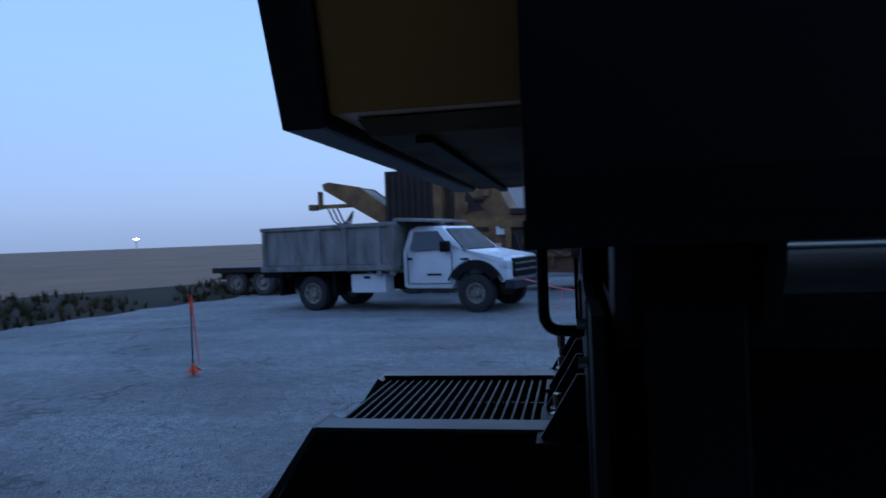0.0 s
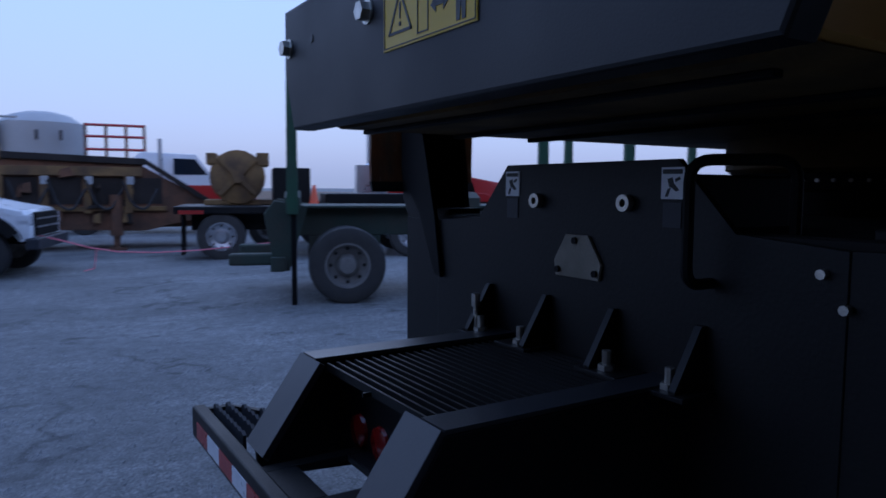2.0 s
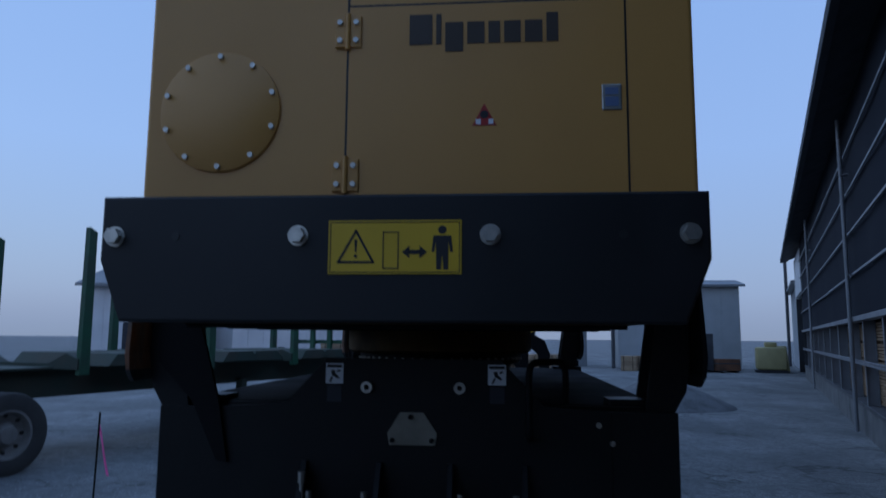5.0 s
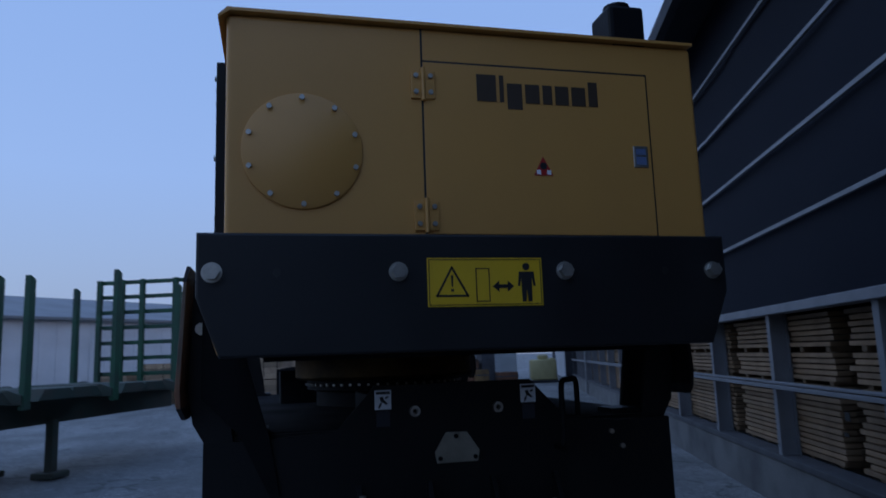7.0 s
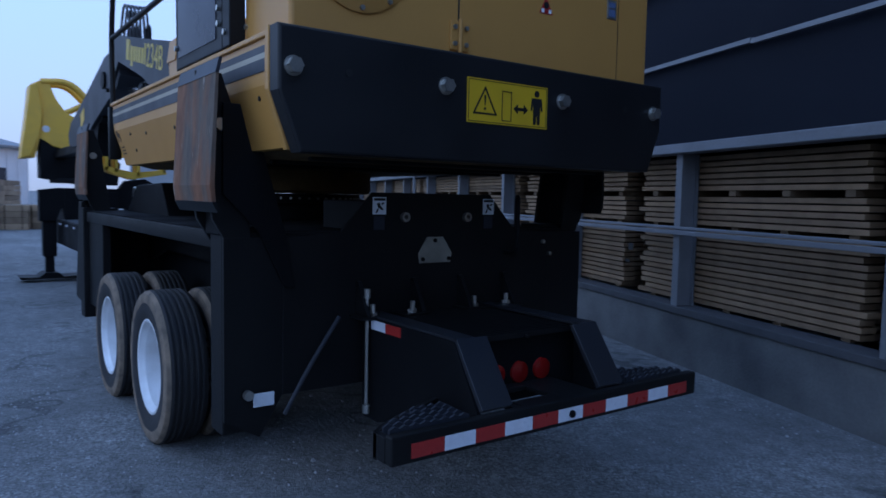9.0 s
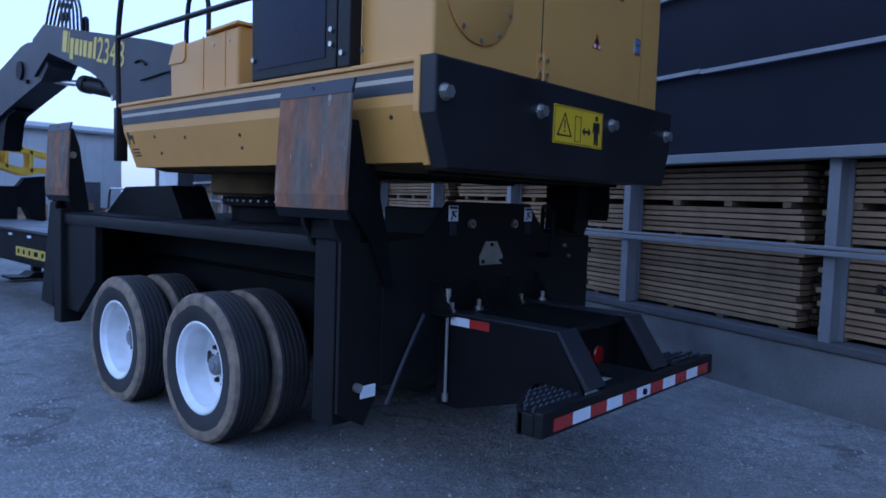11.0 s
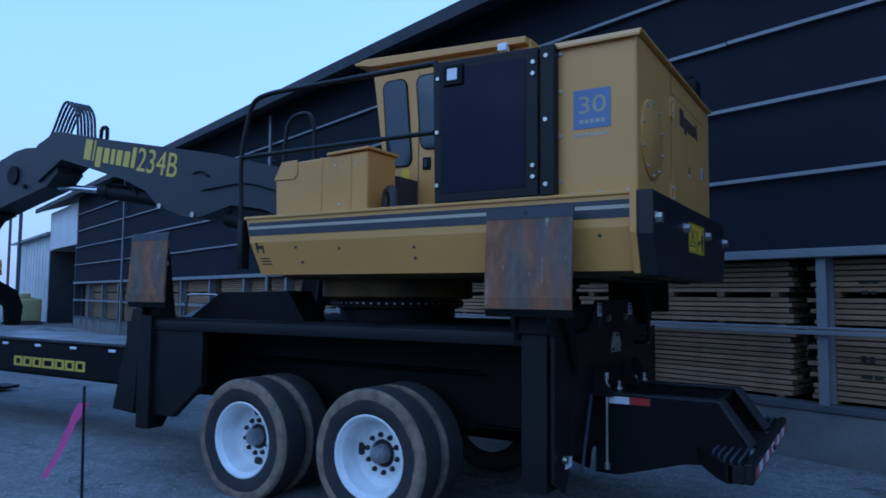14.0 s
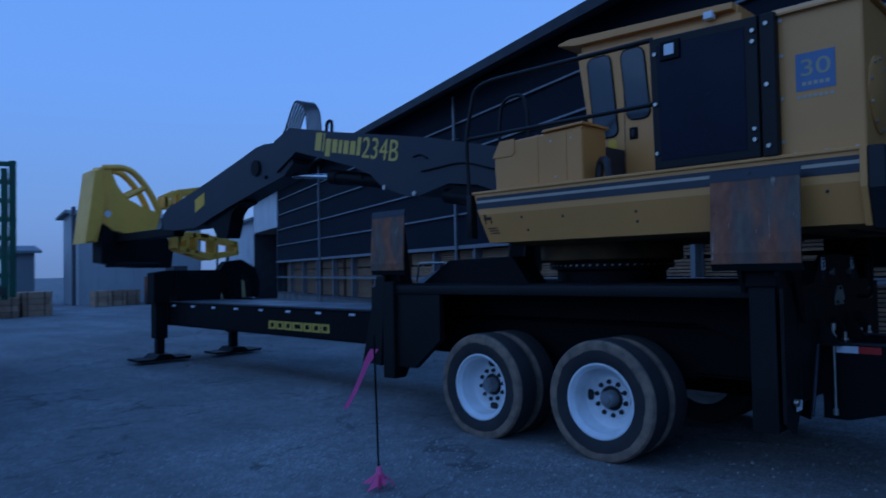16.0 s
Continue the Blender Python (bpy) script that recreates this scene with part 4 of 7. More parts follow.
# hoop rail and ramp plates on the platform
bm = B()
tube(bm, soft([(0.07, -0.55, 1.29), (-0.04, -0.55, 1.29), (-0.04, -0.55, 1.635), (0.17, -0.73, 1.635), (0.17, -0.73, 1.40)], 0.06), 0.016, 8)
part("hoop", bm, BLACK, trailer, "thin black hoop rail", True)
bm = B()
prism(bm, [(4.0, 1.43), (3.58, 1.68), (2.72, 1.70), (2.52, 1.43)], "y", 0.55, 0.85, 0.008)
part("ramp_block", bm, BLACK, trailer, "black wedge block on the deck")
bm = B()
tube(bm, soft([(4.2, 0.75, 1.43), (4.15, 0.75, 1.66), (3.75, 0.75, 1.66), (3.6, 0.75, 1.60)], 0.04), 0.012, 6)
part("bent_rod", bm, STEEL, trailer)
bm = B()   # leaning plate ahead of the wedge block, its grey painting sky sheen on black
vs = prism(bm, [(4.16, 1.44), (3.90, 1.44), (3.56, 1.665), (3.76, 1.665)], "y", 0.50, 0.515)
for v in vs:
    v.co.y -= 0.75 * (v.co.z - 1.44) - 0.28
part("leaning_plate", bm, DECKST, trailer, "sloping plate beside the wedge block, grey for sky sheen")
# ink-black stub painting the dark inside of the plate's hole
bm = B()
cyl(bm, (3.80, 0.74, 1.60), (3.80, 0.60, 1.62), 0.035, 12)
part("plate_hole_stub", bm, INK, trailer)

# small rear fittings
bm = B()
cyl(bm, (-0.02, 0.49, 1.08), (-0.02, 0.49, 0.50), 0.010, 8)
cyl(bm, (-0.02, 0.49, 1.08), (-0.02, 0.49, 1.13), 0.018, 8)
cyl(bm, (-0.02, 0.49, 0.50), (-0.02, 0.49, 0.455), 0.02, 8)
part("hanging_rod", bm, STEEL, trailer, "pale steel rod hanging beside the step")
for i, mtl in ((0, WHITEF), (1, REDF)):
    bm = B()
    box(bm, -0.32 + 0.145 * (1 - i), -0.175 + 0.145 * (1 - i), 0.467, 0.4705, 0.915, 0.965)
    part("tape_piece", bm, mtl, trailer)
bm = B()
cyl(bm, (0.06, 1.12, 0.63), (0.03, 1.12, 0.63), 0.025, 10)
part("bolt", bm, STEEL, trailer)
bm = B()
box(bm, 0.055, 0.062, 0.98, 1.09, 0.56, 0.63, 0.004)
part("white_tag", bm, WHITE, trailer, "small white tag")
bm = B()
tube(bm, soft([(0.05, 0.62, 0.98), (0.02, 0.80, 0.75), (0.0, 0.95, 0.52)], 0.2), 0.012, 8)
part("cable", bm, GREYP, trailer)

# front end: cross beam with two screw legs
bm = B()
prism(bm, [(0.84, 1.06), (0.84, 1.62), (0.55, 1.66), (-0.55, 1.66), (-0.92, 1.60), (-0.92, 1.06), (-0.70, 1.06), (-0.60, 1.30), (0.5, 1.30), (0.58, 1.06)], "x", 11.05, 11.35, 0.008)
prism(bm, [(-0.45, 1.62), (-0.60, 1.82), (-0.95, 1.86), (-1.25, 1.70), (-1.36, 1.42), (-1.33, 1.10), (-1.14, 1.10), (-1.12, 1.42), (-0.9, 1.62)], "x", 11.1, 11.3, 0.008)
part("front_cross_beam", bm, BLACK, trailer)
for y in (0.68, -0.80):
    bm = B()
    box(bm, 11.09, 11.31, y - 0.11, y + 0.11, 0.42, 1.62, 0.008)
    box(bm, 11.13, 11.27, y - 0.07, y + 0.07, 0.05, 0.5, 0.006)
    leg = part("front_leg", bm, BLACK, trailer)
    bm = B()
    prism(bm, [(y - 0.5, 0.075), (y - 0.47, 0.03), (y + 0.47, 0.03), (y + 0.5, 0.075), (y + 0.2, 0.06), (y + 0.1, 0.14), (y - 0.1, 0.14), (y - 0.2, 0.06)], "x", 10.95, 11.45, 0.004)
    part("foot", bm, BLACK, leg)
bm = B()
prism(bm, [(11.0, 1.07), (11.0, 1.60), (11.42, 1.62), (11.5, 1.5), (11.9, 1.30), (11.9, 1.07)], "y", -0.45, 0.45, 0.01)
part("gooseneck", bm, BLACK, trailer)
x0 = 7.69   # mark on the frame rail, plain open blocks
for i, w in enumerate((0.19, 0.19, 0.19, 0.25, 0.19, 0.19, 0.19)):
    bm = B()
    for xa, xb, za, zb in ((x0 - 0.045, x0, 0.745, 0.865), (x0 - w, x0 - w + 0.045, 0.745, 0.865), (x0 - w + 0.045, x0 - 0.045, 0.745, 0.772), (x0 - w + 0.045, x0 - 0.045, 0.838, 0.865)):
        box(bm, xa, xb, 0.532, 0.536, za, zb)
    part("mark_block", bm, YELINK, trailer)
    x0 -= w + 0.022

# ---------------------------------------------------------------- log loader on the trailer
loader = thing("log_loader", pose(1.7, 0, 1.45), "yellow and black hydraulic log loader with a knuckle boom", "loader")


def lp(name, bm, material, parent=None, label="", smooth=False):
    """A part of the loader, given in the place's own coordinates."""
    if parent is None or parent is loader:
        bmesh.ops.translate(bm, verts=bm.verts, vec=(-1.7, 0, -1.45))
        return part(name, bm, material, loader, label, smooth)
    bmesh.ops.translate(bm, verts=bm.verts, vec=(-1.7, 0, -1.45))
    return part(name, bm, material, parent, label, smooth)


LM = pose(-1.7, 0, -1.45)

RX, RY = 2.10, 0.05
bm = B()   # slewing ring and its adapter
lathe(bm, [(0.53, 1.438), (0.53, 1.545), (0.55, 1.55), (0.55, 1.56), (0.60, 1.562), (0.60, 1.632), (0.01, 1.632), (0.01, 1.435)], (RX, RY, 0), "z", 64)
lp("turntable", bm, BLACK, None, "greasy black slewing ring", True)
# adapter: its dim yellow holds grime and the shade below the tray
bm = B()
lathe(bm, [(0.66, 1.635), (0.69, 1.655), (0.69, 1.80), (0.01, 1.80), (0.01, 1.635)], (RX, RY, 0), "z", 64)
lp("ring_adapter", bm, YGRIME_SHADE, None, "grimy yellow adapter over the slewing ring, darkened for shade", True)
bm = B()
for k in range(56):
    a = 2 * math.pi * k / 56
    cx, cy = math.cos(a), math.sin(a)
    cyl(bm, (RX + 0.597 * cx, RY + 0.597 * cy, 1.598), (RX + 0.615 * cx, RY + 0.615 * cy, 1.598), 0.009, 6)
lp("bolt_ring", bm, STEEL)["kind"] = "stuff"

bm = B()   # main deck: wedge sided yellow tray
prism(bm, [(-0.302, 2.31), (-0.302, 1.83), (-1.12, 1.83), (-1.20, 2.10), (-1.20, 2.31)], "x", -0.446, 2.62, 0.01)
for v in prism(bm, [(1.17, 2.31), (1.17, 2.10), (1.10, 1.83), (-0.3, 1.83), (-0.3, 2.31)], "x", -0.446, 2.90, 0.01):
    if v.co.x > 2.0:
        v.co.x += 0.02 - 0.13 * (2.31 - v.co.z) / 0.48
deck = lp("deck", bm, YELLOW, None, "yellow sloping side tray under the cab")
# plate over the tray's bottom, coloured dark for grime and shade
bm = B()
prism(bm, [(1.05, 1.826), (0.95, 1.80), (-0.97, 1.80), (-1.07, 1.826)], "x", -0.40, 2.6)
lp("belly_plate", bm, YGRIME_SHADE, deck, "grimy underside plate, darkened for the shade below the tray")
for x in (-0.28, 0.18, 0.62):   # stiffeners under the tray
    bm = B()
    box(bm, x - 0.02, x + 0.02, -0.95, 0.95, 1.782, 1.80, 0.004)
    lp("belly_rib", bm, BLACK, deck)

for z0, z1, mtl, nm in ((2.238, 2.270, SLATE, "thin_stripe"), (2.214, 2.238, STRIPE, "pale_stripe"), (2.158, 2.214, SLATE, "dark_stripe")):
    bm = B()
    box(bm, -0.40, 2.88, 1.1702, 1.1735, z0, z1)
    lp(nm, bm, mtl, deck)
def side_y(z):
    """How far out the tray's side stands at height z."""
    return 1.17 if z > 2.10 else 1.10 + (z - 1.83) / 0.27 * 0.07


for x0, x1, z0, z1 in ((2.71, 2.80, 2.045, 2.075), (2.77, 2.80, 2.075, 2.10), (2.71, 2.725, 2.01, 2.045), (2.78, 2.792, 2.01, 2.045), (2.66, 2.77, 1.962, 1.972), (2.65, 2.76, 1.938, 1.948), (2.64, 2.75, 1.914, 1.924)):
    bm = B()   # small dark decal by the nose: a mark and three bars
    prism(bm, [(side_y(z0) - 0.002, z0), (side_y(z0) + 0.003, z0), (side_y(z1) + 0.003, z1), (side_y(z1) - 0.002, z1)], "x", x0, x1)
    lp("nose_decal", bm, BROWNINK, deck)
bm = B()
box(bm, -0.446, 2.93, 1.10, 1.185, 2.30, 2.325, 0.006)
lp("deck_edge", bm, YELLOW, deck)
bm = B()
prism(bm, [(1.218, 2.322), (1.218, 2.06), (1.135, 1.815), (1.05, 1.815), (1.05, 2.322)], "x", -0.447, -0.405, 0.006)
lp("end_rib", bm, YELLOW, deck, "yellow rib at the end of the tray")
rods("deck_hole", [((x, 1.096 + (z - 1.83) / 0.27 * 0.07, z), (x, 1.105 + (z - 1.83) / 0.27 * 0.07, z)) for x, z in ((1.2, 2.02), (1.9, 2.03), (2.35, 2.05), (1.2, 1.94), (2.3, 1.93), (-0.2, 2.05))], 0.012, INK, deck, put=lp)

bm = B()   # counterweight
prism(bm, [(1.215, 2.315), (1.215, 2.05), (1.12, 1.80), (-1.13, 1.80), (-1.23, 2.05), (-1.23, 2.315)], "x", -0.55, -0.448, 0.012)
cw = lp("counterweight", bm, CWBLACK, None, "thick black slab counterweight")
for y in (1.152, 0.384, -0.387, -1.152):
    bm = B()
    cyl(bm, (-0.55, y, 2.148), (-0.556, y, 2.148), 0.042, 16)
    cyl(bm, (-0.556, y, 2.148), (-0.588, y, 2.148), 0.033, 6)
    lp("bolt", bm, STEEL, cw, "pale hex bolt head")
rods("bolt_hole", [((-0.549, y, 2.148), (-0.553, y, 2.148)) for y in (0.895, -0.9)], 0.017, INK, cw, 12, put=lp)
bm = B()   # warning sticker
box(bm, -0.5545, -0.551, -0.274, 0.258, 1.992, 2.207)
sticker = lp("warning_sticker", bm, STICKY, cw, "yellow keep-clear warning sticker")


def sk(y, z):
    """A point of the warning sticker: y across, z up, from its middle."""
    return (-0.008 - y, 2.0995 + z)


bm = B()
def outline(pts, w):
    k = len(pts)
    for i in range(k):
        a, b = Vector(pts[i]), Vector(pts[(i + 1) % k])
        d = (b - a).normalized()
        nrm = Vector((-d.y, d.x)) * w / 2
        a, b = a - d * w / 2, b + d * w / 2
        prism(bm, [sk(*(a + nrm)), sk(*(b + nrm)), sk(*(b - nrm)), sk(*(a - nrm))], "x", -0.5565, -0.5545)
outline([(-0.225, -0.06), (-0.155, 0.065), (-0.085, -0.06)], 0.009)
outline([(-0.045, -0.085), (-0.045, 0.06), (0.015, 0.06), (0.015, -0.085)], 0.004)
prism(bm, [sk(-0.161, 0.03), sk(-0.149, 0.03), sk(-0.152, -0.02), sk(-0.158, -0.02)], "x", -0.5565, -0.5545)
prism(bm, [sk(-0.161, -0.03), sk(-0.149, -0.03), sk(-0.149, -0.042), sk(-0.161, -0.042)], "x", -0.5565, -0.5545)
for p in ([(0.03, -0.02), (0.06, 0.005), (0.06, -0.045)], [(0.13, -0.02), (0.10, 0.005), (0.10, -0.045)], [(0.055, -0.012), (0.105, -0.012), (0.105, -0.028), (0.055, -0.028)],
          [(0.155, 0.045), (0.225, 0.045), (0.232, -0.02), (0.222, -0.02), (0.215, 0.02), (0.213, -0.09), (0.195, -0.09), (0.19, -0.03), (0.185, -0.09), (0.167, -0.09), (0.165, 0.02), (0.158, -0.02), (0.148, -0.02)]):
    prism(bm, [sk(*q) for q in p], "x", -0.5565, -0.5545)
cyl(bm, (-0.5545, -0.008 - 0.19, 2.0995 + 0.068), (-0.5565, -0.008 - 0.19, 2.0995 + 0.068), 0.017, 14)
outline([(-0.258, -0.10), (-0.258, 0.10), (0.258, 0.10), (0.258, -0.10)], 0.003)
lp("sticker_print", bm, INK, sticker)

# engine enclosure
bm = B()
box(bm, -0.43, 0.10, -1.225, 1.115, 2.315, 3.335, 0.02, 3)
box(bm, 0.10, 1.45, -1.225, -0.42, 2.315, 3.335, 0.02, 3)
eng = lp("engine_enclosure", bm, YELLOW, None, "yellow sheet metal engine housing")
bm = B()
prism(bm, [(1.15, 3.30), (1.15, 3.315), (1.11, 3.355), (-1.22, 3.355), (-1.22, 3.34), (1.10, 3.34)], "x", -0.46, 0.13)
lp("roof_lip", bm, YELLOW, eng)
bm = B()   # service door on the back
box(bm, -0.4345, -0.429, -0.945, 0.222, 2.335, 3.165, 0.002)
sdoor = lp("service_door", bm, YELLOW, eng, "yellow hinged service door")
bm = B()
box(bm, -0.4315, -0.4285, -0.953, 0.232, 2.325, 3.175)
box(bm, -0.4315, -0.4285, 0.222, 0.232, 3.165, 3.33)
lp("door_gap", bm, INK, eng)
bm = B()   # round access cover
lathe(bm, [(0.266, -0.43), (0.266, -0.440), (0.262, -0.443), (0.001, -0.446), (0.001, -0.43)], (0, 0.782, 2.708), "x", 64)
lp("round_cover", bm, YELLOW, eng, "round bolted cover plate", True)
cover_ring = [(0.782 + 0.245 * math.cos(a), 2.708 + 0.245 * math.sin(a)) for a in (2 * math.pi * k / 10 + 0.3 for k in range(10))]
rods("cover_bolt", [((-0.44, y, z), (-0.456, y, z)) for y, z in cover_ring], 0.012, STEEL, eng, put=lp)
for z in (3.05, 2.42):   # hinges
    bm = B()
    box(bm, -0.444, -0.434, 0.168, 0.215, z - 0.07, z + 0.07, 0.003)
    box(bm, -0.444, -0.430, 0.235, 0.282, z - 0.07, z + 0.07, 0.003)
    cyl(bm, (-0.446, 0.225, z - 0.08), (-0.446, 0.225, z + 0.08), 0.011, 8)
    h = lp("hinge", bm, YELLOW, eng, "yellow leaf hinge")
    rods("hinge_bolt", [((-0.444, y, z + dz), (-0.455, y, z + dz)) for y in (0.19, 0.26) for dz in (-0.04, 0.04)], 0.012, STEEL, eng, put=lp)
bm = B()   # latch
box(bm, -0.440, -0.434, -0.925, -0.845, 2.68, 2.79, 0.004)
latch = lp("latch", bm, STEEL, eng, "recessed steel latch")
bm = B()
box(bm, -0.442, -0.439, -0.912, -0.858, 2.695, 2.735)
box(bm, -0.442, -0.439, -0.912, -0.858, 2.745, 2.775)
lp("latch_slot", bm, BLUEDECAL, eng)
bm = B()   # triangular warning decal
prism(bm, [(-0.31, 2.625), (-0.41, 2.625), (-0.36, 2.72)], "x", -0.437, -0.4345)
tri = lp("triangle_decal", bm, REDF, eng, "red triangular warning decal")
bm = B()
cyl(bm, (-0.437, -0.36, 2.672), (-0.4385, -0.36, 2.672), 0.018, 12)
lp("decal_mark", bm, INK, eng)
for y in (-0.345, -0.398):
    bm = B()
    box(bm, -0.4385, -0.437, y, y + 0.021, 2.63, 2.652)
    lp("decal_bar", bm, WHITE, eng)


def mark_blocks(widths, x, gap, h):
    """A maker's mark as plain solid blocks, one a letter."""
    out = []
    for w, k in widths:
        lo, hi = {"T": (0, 1), "i": (0, 1), "t": (0, 0.95), "g": (-0.25, 0.72)}.get(k, (0, 0.72))
        out.append((x, x + w, lo * h, hi * h))
        x += w + gap
    return out


MARK = ((1.0, "T"), (0.22, "i"), (0.78, "g"), (0.75, "o"), (0.5, "r"), (0.72, "o"), (0.75, "o"), (0.5, "t"))
for p, q, r, s in mark_blocks([(w * 0.098, k) for w, k in MARK], 0.04, 0.017, 0.135):
    bm = B()
    box(bm, -0.4375, -0.4345, -p, -q, 2.985 + r, 2.985 + s)
    lp("mark_block", bm, BROWNINK, eng)
bm = B()   # anniversary decal on the side
box(bm, -0.262, -0.016, 1.1155, 1.119, 2.751, 3.008)
dec = lp("blue_decal", bm, BLUEDECAL, eng, "blue square decal with a number")
words("decal_number", "30", 0.16, LM @ pose(-0.139, 1.119, 2.90, 90, 0, 180), DECALINK, eng, 1.25)
for i in range(5):
    bm = B()
    box(bm, -0.225 + 0.036 * i, -0.20 + 0.036 * i, 1.119, 1.121, 2.785, 2.81)
    lp("print_bar", bm, STRIPE, eng)
for i in range(7):
    bm = B()
    box(bm, -0.25 + 0.034 * i, -0.226 + 0.034 * i, 1.1155, 1.118, 2.70, 2.722)
    lp("print_bar", bm, STRIPE, eng)
rods("panel_bolt", [((0.075, 1.115, z), (0.075, 1.125, z)) for z in (2.42, 2.72, 3.02, 3.27)] + [((x, 1.13, 2.325), (x, 1.13, 2.338)) for x in (-0.38, -0.2, 0.0)], 0.013, STEEL, eng, put=lp)
bm = B()   # exhaust box on the roof
box(bm, -0.42, -0.20, -0.98, -0.78, 3.33, 3.56, 0.02)
cyl(bm, (-0.31, -0.88, 3.5), (-0.31, -0.88, 3.60), 0.07, 14)
lp("exhaust", bm, BLACK, None, "black exhaust stack")

# cab, set in behind its guard door
CY = -0.10
bm = B()
prism(bm, [(2.54, 3.86), (2.40, 2.95), (2.34, 2.32), (0.80, 2.32), (0.80, 3.84)], "y", -1.05, CY, 0.02)
cab = lp("cab", bm, YELLOW, None, "yellow operator cab")
bm = B()
prism(bm, [(2.74, 3.975), (2.74, 3.995), (2.60, 4.02), (0.86, 3.935), (0.86, 3.875), (2.52, 3.935)], "y", -1.12, CY + 0.05, 0.006)
lp("cab_roof", bm, YELLOW, cab, "thin yellow roof with a front visor lip")
bm = B()
box(bm, 0.84, 2.50, -1.02, CY - 0.03, 3.80, 3.93, 0.01)
lp("roof_band", bm, YELLOW, cab)


def rounded(x0, x1, z0, z1, lean, r=0.06, n=5):
    out = []
    for cx, cz, a in ((x1 - r, z1 - r, 0), (x0 + r, z1 - r, 90), (x0 + r, z0 + r, 180), (x1 - r, z0 + r, 270)):
        for i in range(n + 1):
            t = radians(a + 90 * i / n)
            x, z = cx + r * math.cos(t), cz + r * math.sin(t)
            out.append((x + lean * (z - z0), z))
    return out


for x0, x1, z0 in ((2.05, 2.34, 2.90), (1.69, 1.96, 3.04)):
    bm = B()
    prism(bm, rounded(x0, x1, z0, 3.77, 0.09, 0.08), "y", CY, CY + 0.012, 0.004)
    lp("window_seal", bm, BLACK, cab)
    bm = B()
    prism(bm, rounded(x0 + 0.014, x1 - 0.014, z0 + 0.014, 3.756, 0.09, 0.07), "y", CY + 0.0125, CY + 0.016)
    lp("window", bm, WINGLASS, cab, "dark rounded side window")
bm = B()
prism(bm, [(1.985, 2.34), (1.985, 3.80), (1.992, 3.80), (1.992, 2.34)], "y", CY, CY + 0.004)
lp("door_seam", bm, BROWNINK, cab)
bm = B()
prism(bm, [(2.525, 3.76), (2.402, 2.66), (2.412, 2.66), (2.537, 3.76)], "y", -0.95, CY - 0.10)
lp("windscreen", bm, WINGLASS, cab)
bm = B()
box(bm, 1.845, 1.935, CY, CY + 0.014, 2.85, 2.97, 0.006)
lp("door_latch", bm, BLACK, cab, "black cab latch")
bm = B()
box(bm, 1.875, 1.905, CY + 0.014, CY + 0.03, 2.875, 2.945, 0.004)
lp("latch_lever", bm, GREYP, cab)
bm = B()
prism(bm, rounded(2.09, 2.18, 2.71, 2.88, 0.0, 0.03), "y", CY, CY + 0.004)
lp("cab_sticker", bm, STICKY, cab, "small yellow sticker")
# cab side door: black frame with tinted panel
bm = B()
prism(bm, [(0.205, 2.325), (1.005, 2.325), (1.028, 3.352), (0.205, 3.325)], "y", 1.13, 1.19, 0.008)
door = lp("cab_door", bm, BLACKD, cab, "black framed cab door")
bm = B()
prism(bm, [(0.295, 2.39), (0.945, 2.39), (0.965, 3.285), (0.295, 3.265)], "y", 1.1905, 1.194)
lp("tinted_panel", bm, TINT, cab, "dark tinted door panel")
bm = B()
box(bm, 0.088, 0.188, 1.115, 1.195, 2.325, 3.325, 0.006)
lp("hinge_post", bm, BLACKD, cab)
rods("door_bolt", [((x, 1.19, z), (x, 1.207, z)) for x, z in ((0.977, 2.448), (0.980, 2.832), (0.978, 3.222), (0.238, 2.454), (0.238, 2.53), (0.237, 3.147), (0.236, 3.224), (0.147, 2.398), (0.148, 2.825), (0.144, 3.252))], 0.015, STEEL, cab, put=lp)
bm = B()
box(bm, 0.77, 0.93, 1.192, 1.215, 3.155, 3.305, 0.008)
lamp = lp("work_lamp", bm, BLACK, cab, "square work lamp")
bm = B()
box(bm, 0.81, 0.89, 1.215, 1.222, 3.19, 3.275, 0.006)
lp("lamp_lens", bm, WHITE, cab, "pale lamp lens")
bm = B()
box(bm, 1.03, 1.12, CY, CY + 0.08, 3.83, 3.90, 0.01)
lp("roof_lamp", bm, WHITE, cab, "small white roof lamp")

# tool box ahead of the cab
bm = B()
prism(bm, [(3.03, 2.33), (3.05, 2.74), (2.95, 2.868), (1.98, 2.90), (1.98, 2.33)], "y", 0.28, 0.70, 0.02)
tool = lp("tool_box", bm, YELLOW, None, "yellow folded sheet tool box")
bm = B()
prism(bm, [(3.06, 2.72), (2.965, 2.882), (2.775, 2.888), (2.775, 2.75), (2.81, 2.715)], "y", 0.701, 0.711, 0.003)
lp("box_flap", bm, YELLOW, tool)
for x in (2.50, 2.17):
    bm = B()
    prism(bm, [(x, 2.345), (x, 2.885), (x - 0.016, 2.885), (x - 0.016, 2.345)], "y", 0.701, 0.7045)
    lp("box_seam", bm, YELLOW, tool)
rods("box_bolt", [((x, 0.70, z), (x, 0.708, z)) for x, z in ((2.28, 2.45), (2.33, 2.80), (2.1, 2.80))], 0.011, STEEL, tool, put=lp)
bm = B()
prism(bm, [(2.42, 2.892), (2.41, 2.915), (1.955, 2.932), (1.955, 2.91)], "y", 0.26, 0.725, 0.003)
lp("lid", bm, YELLOW, tool)
bm = B()
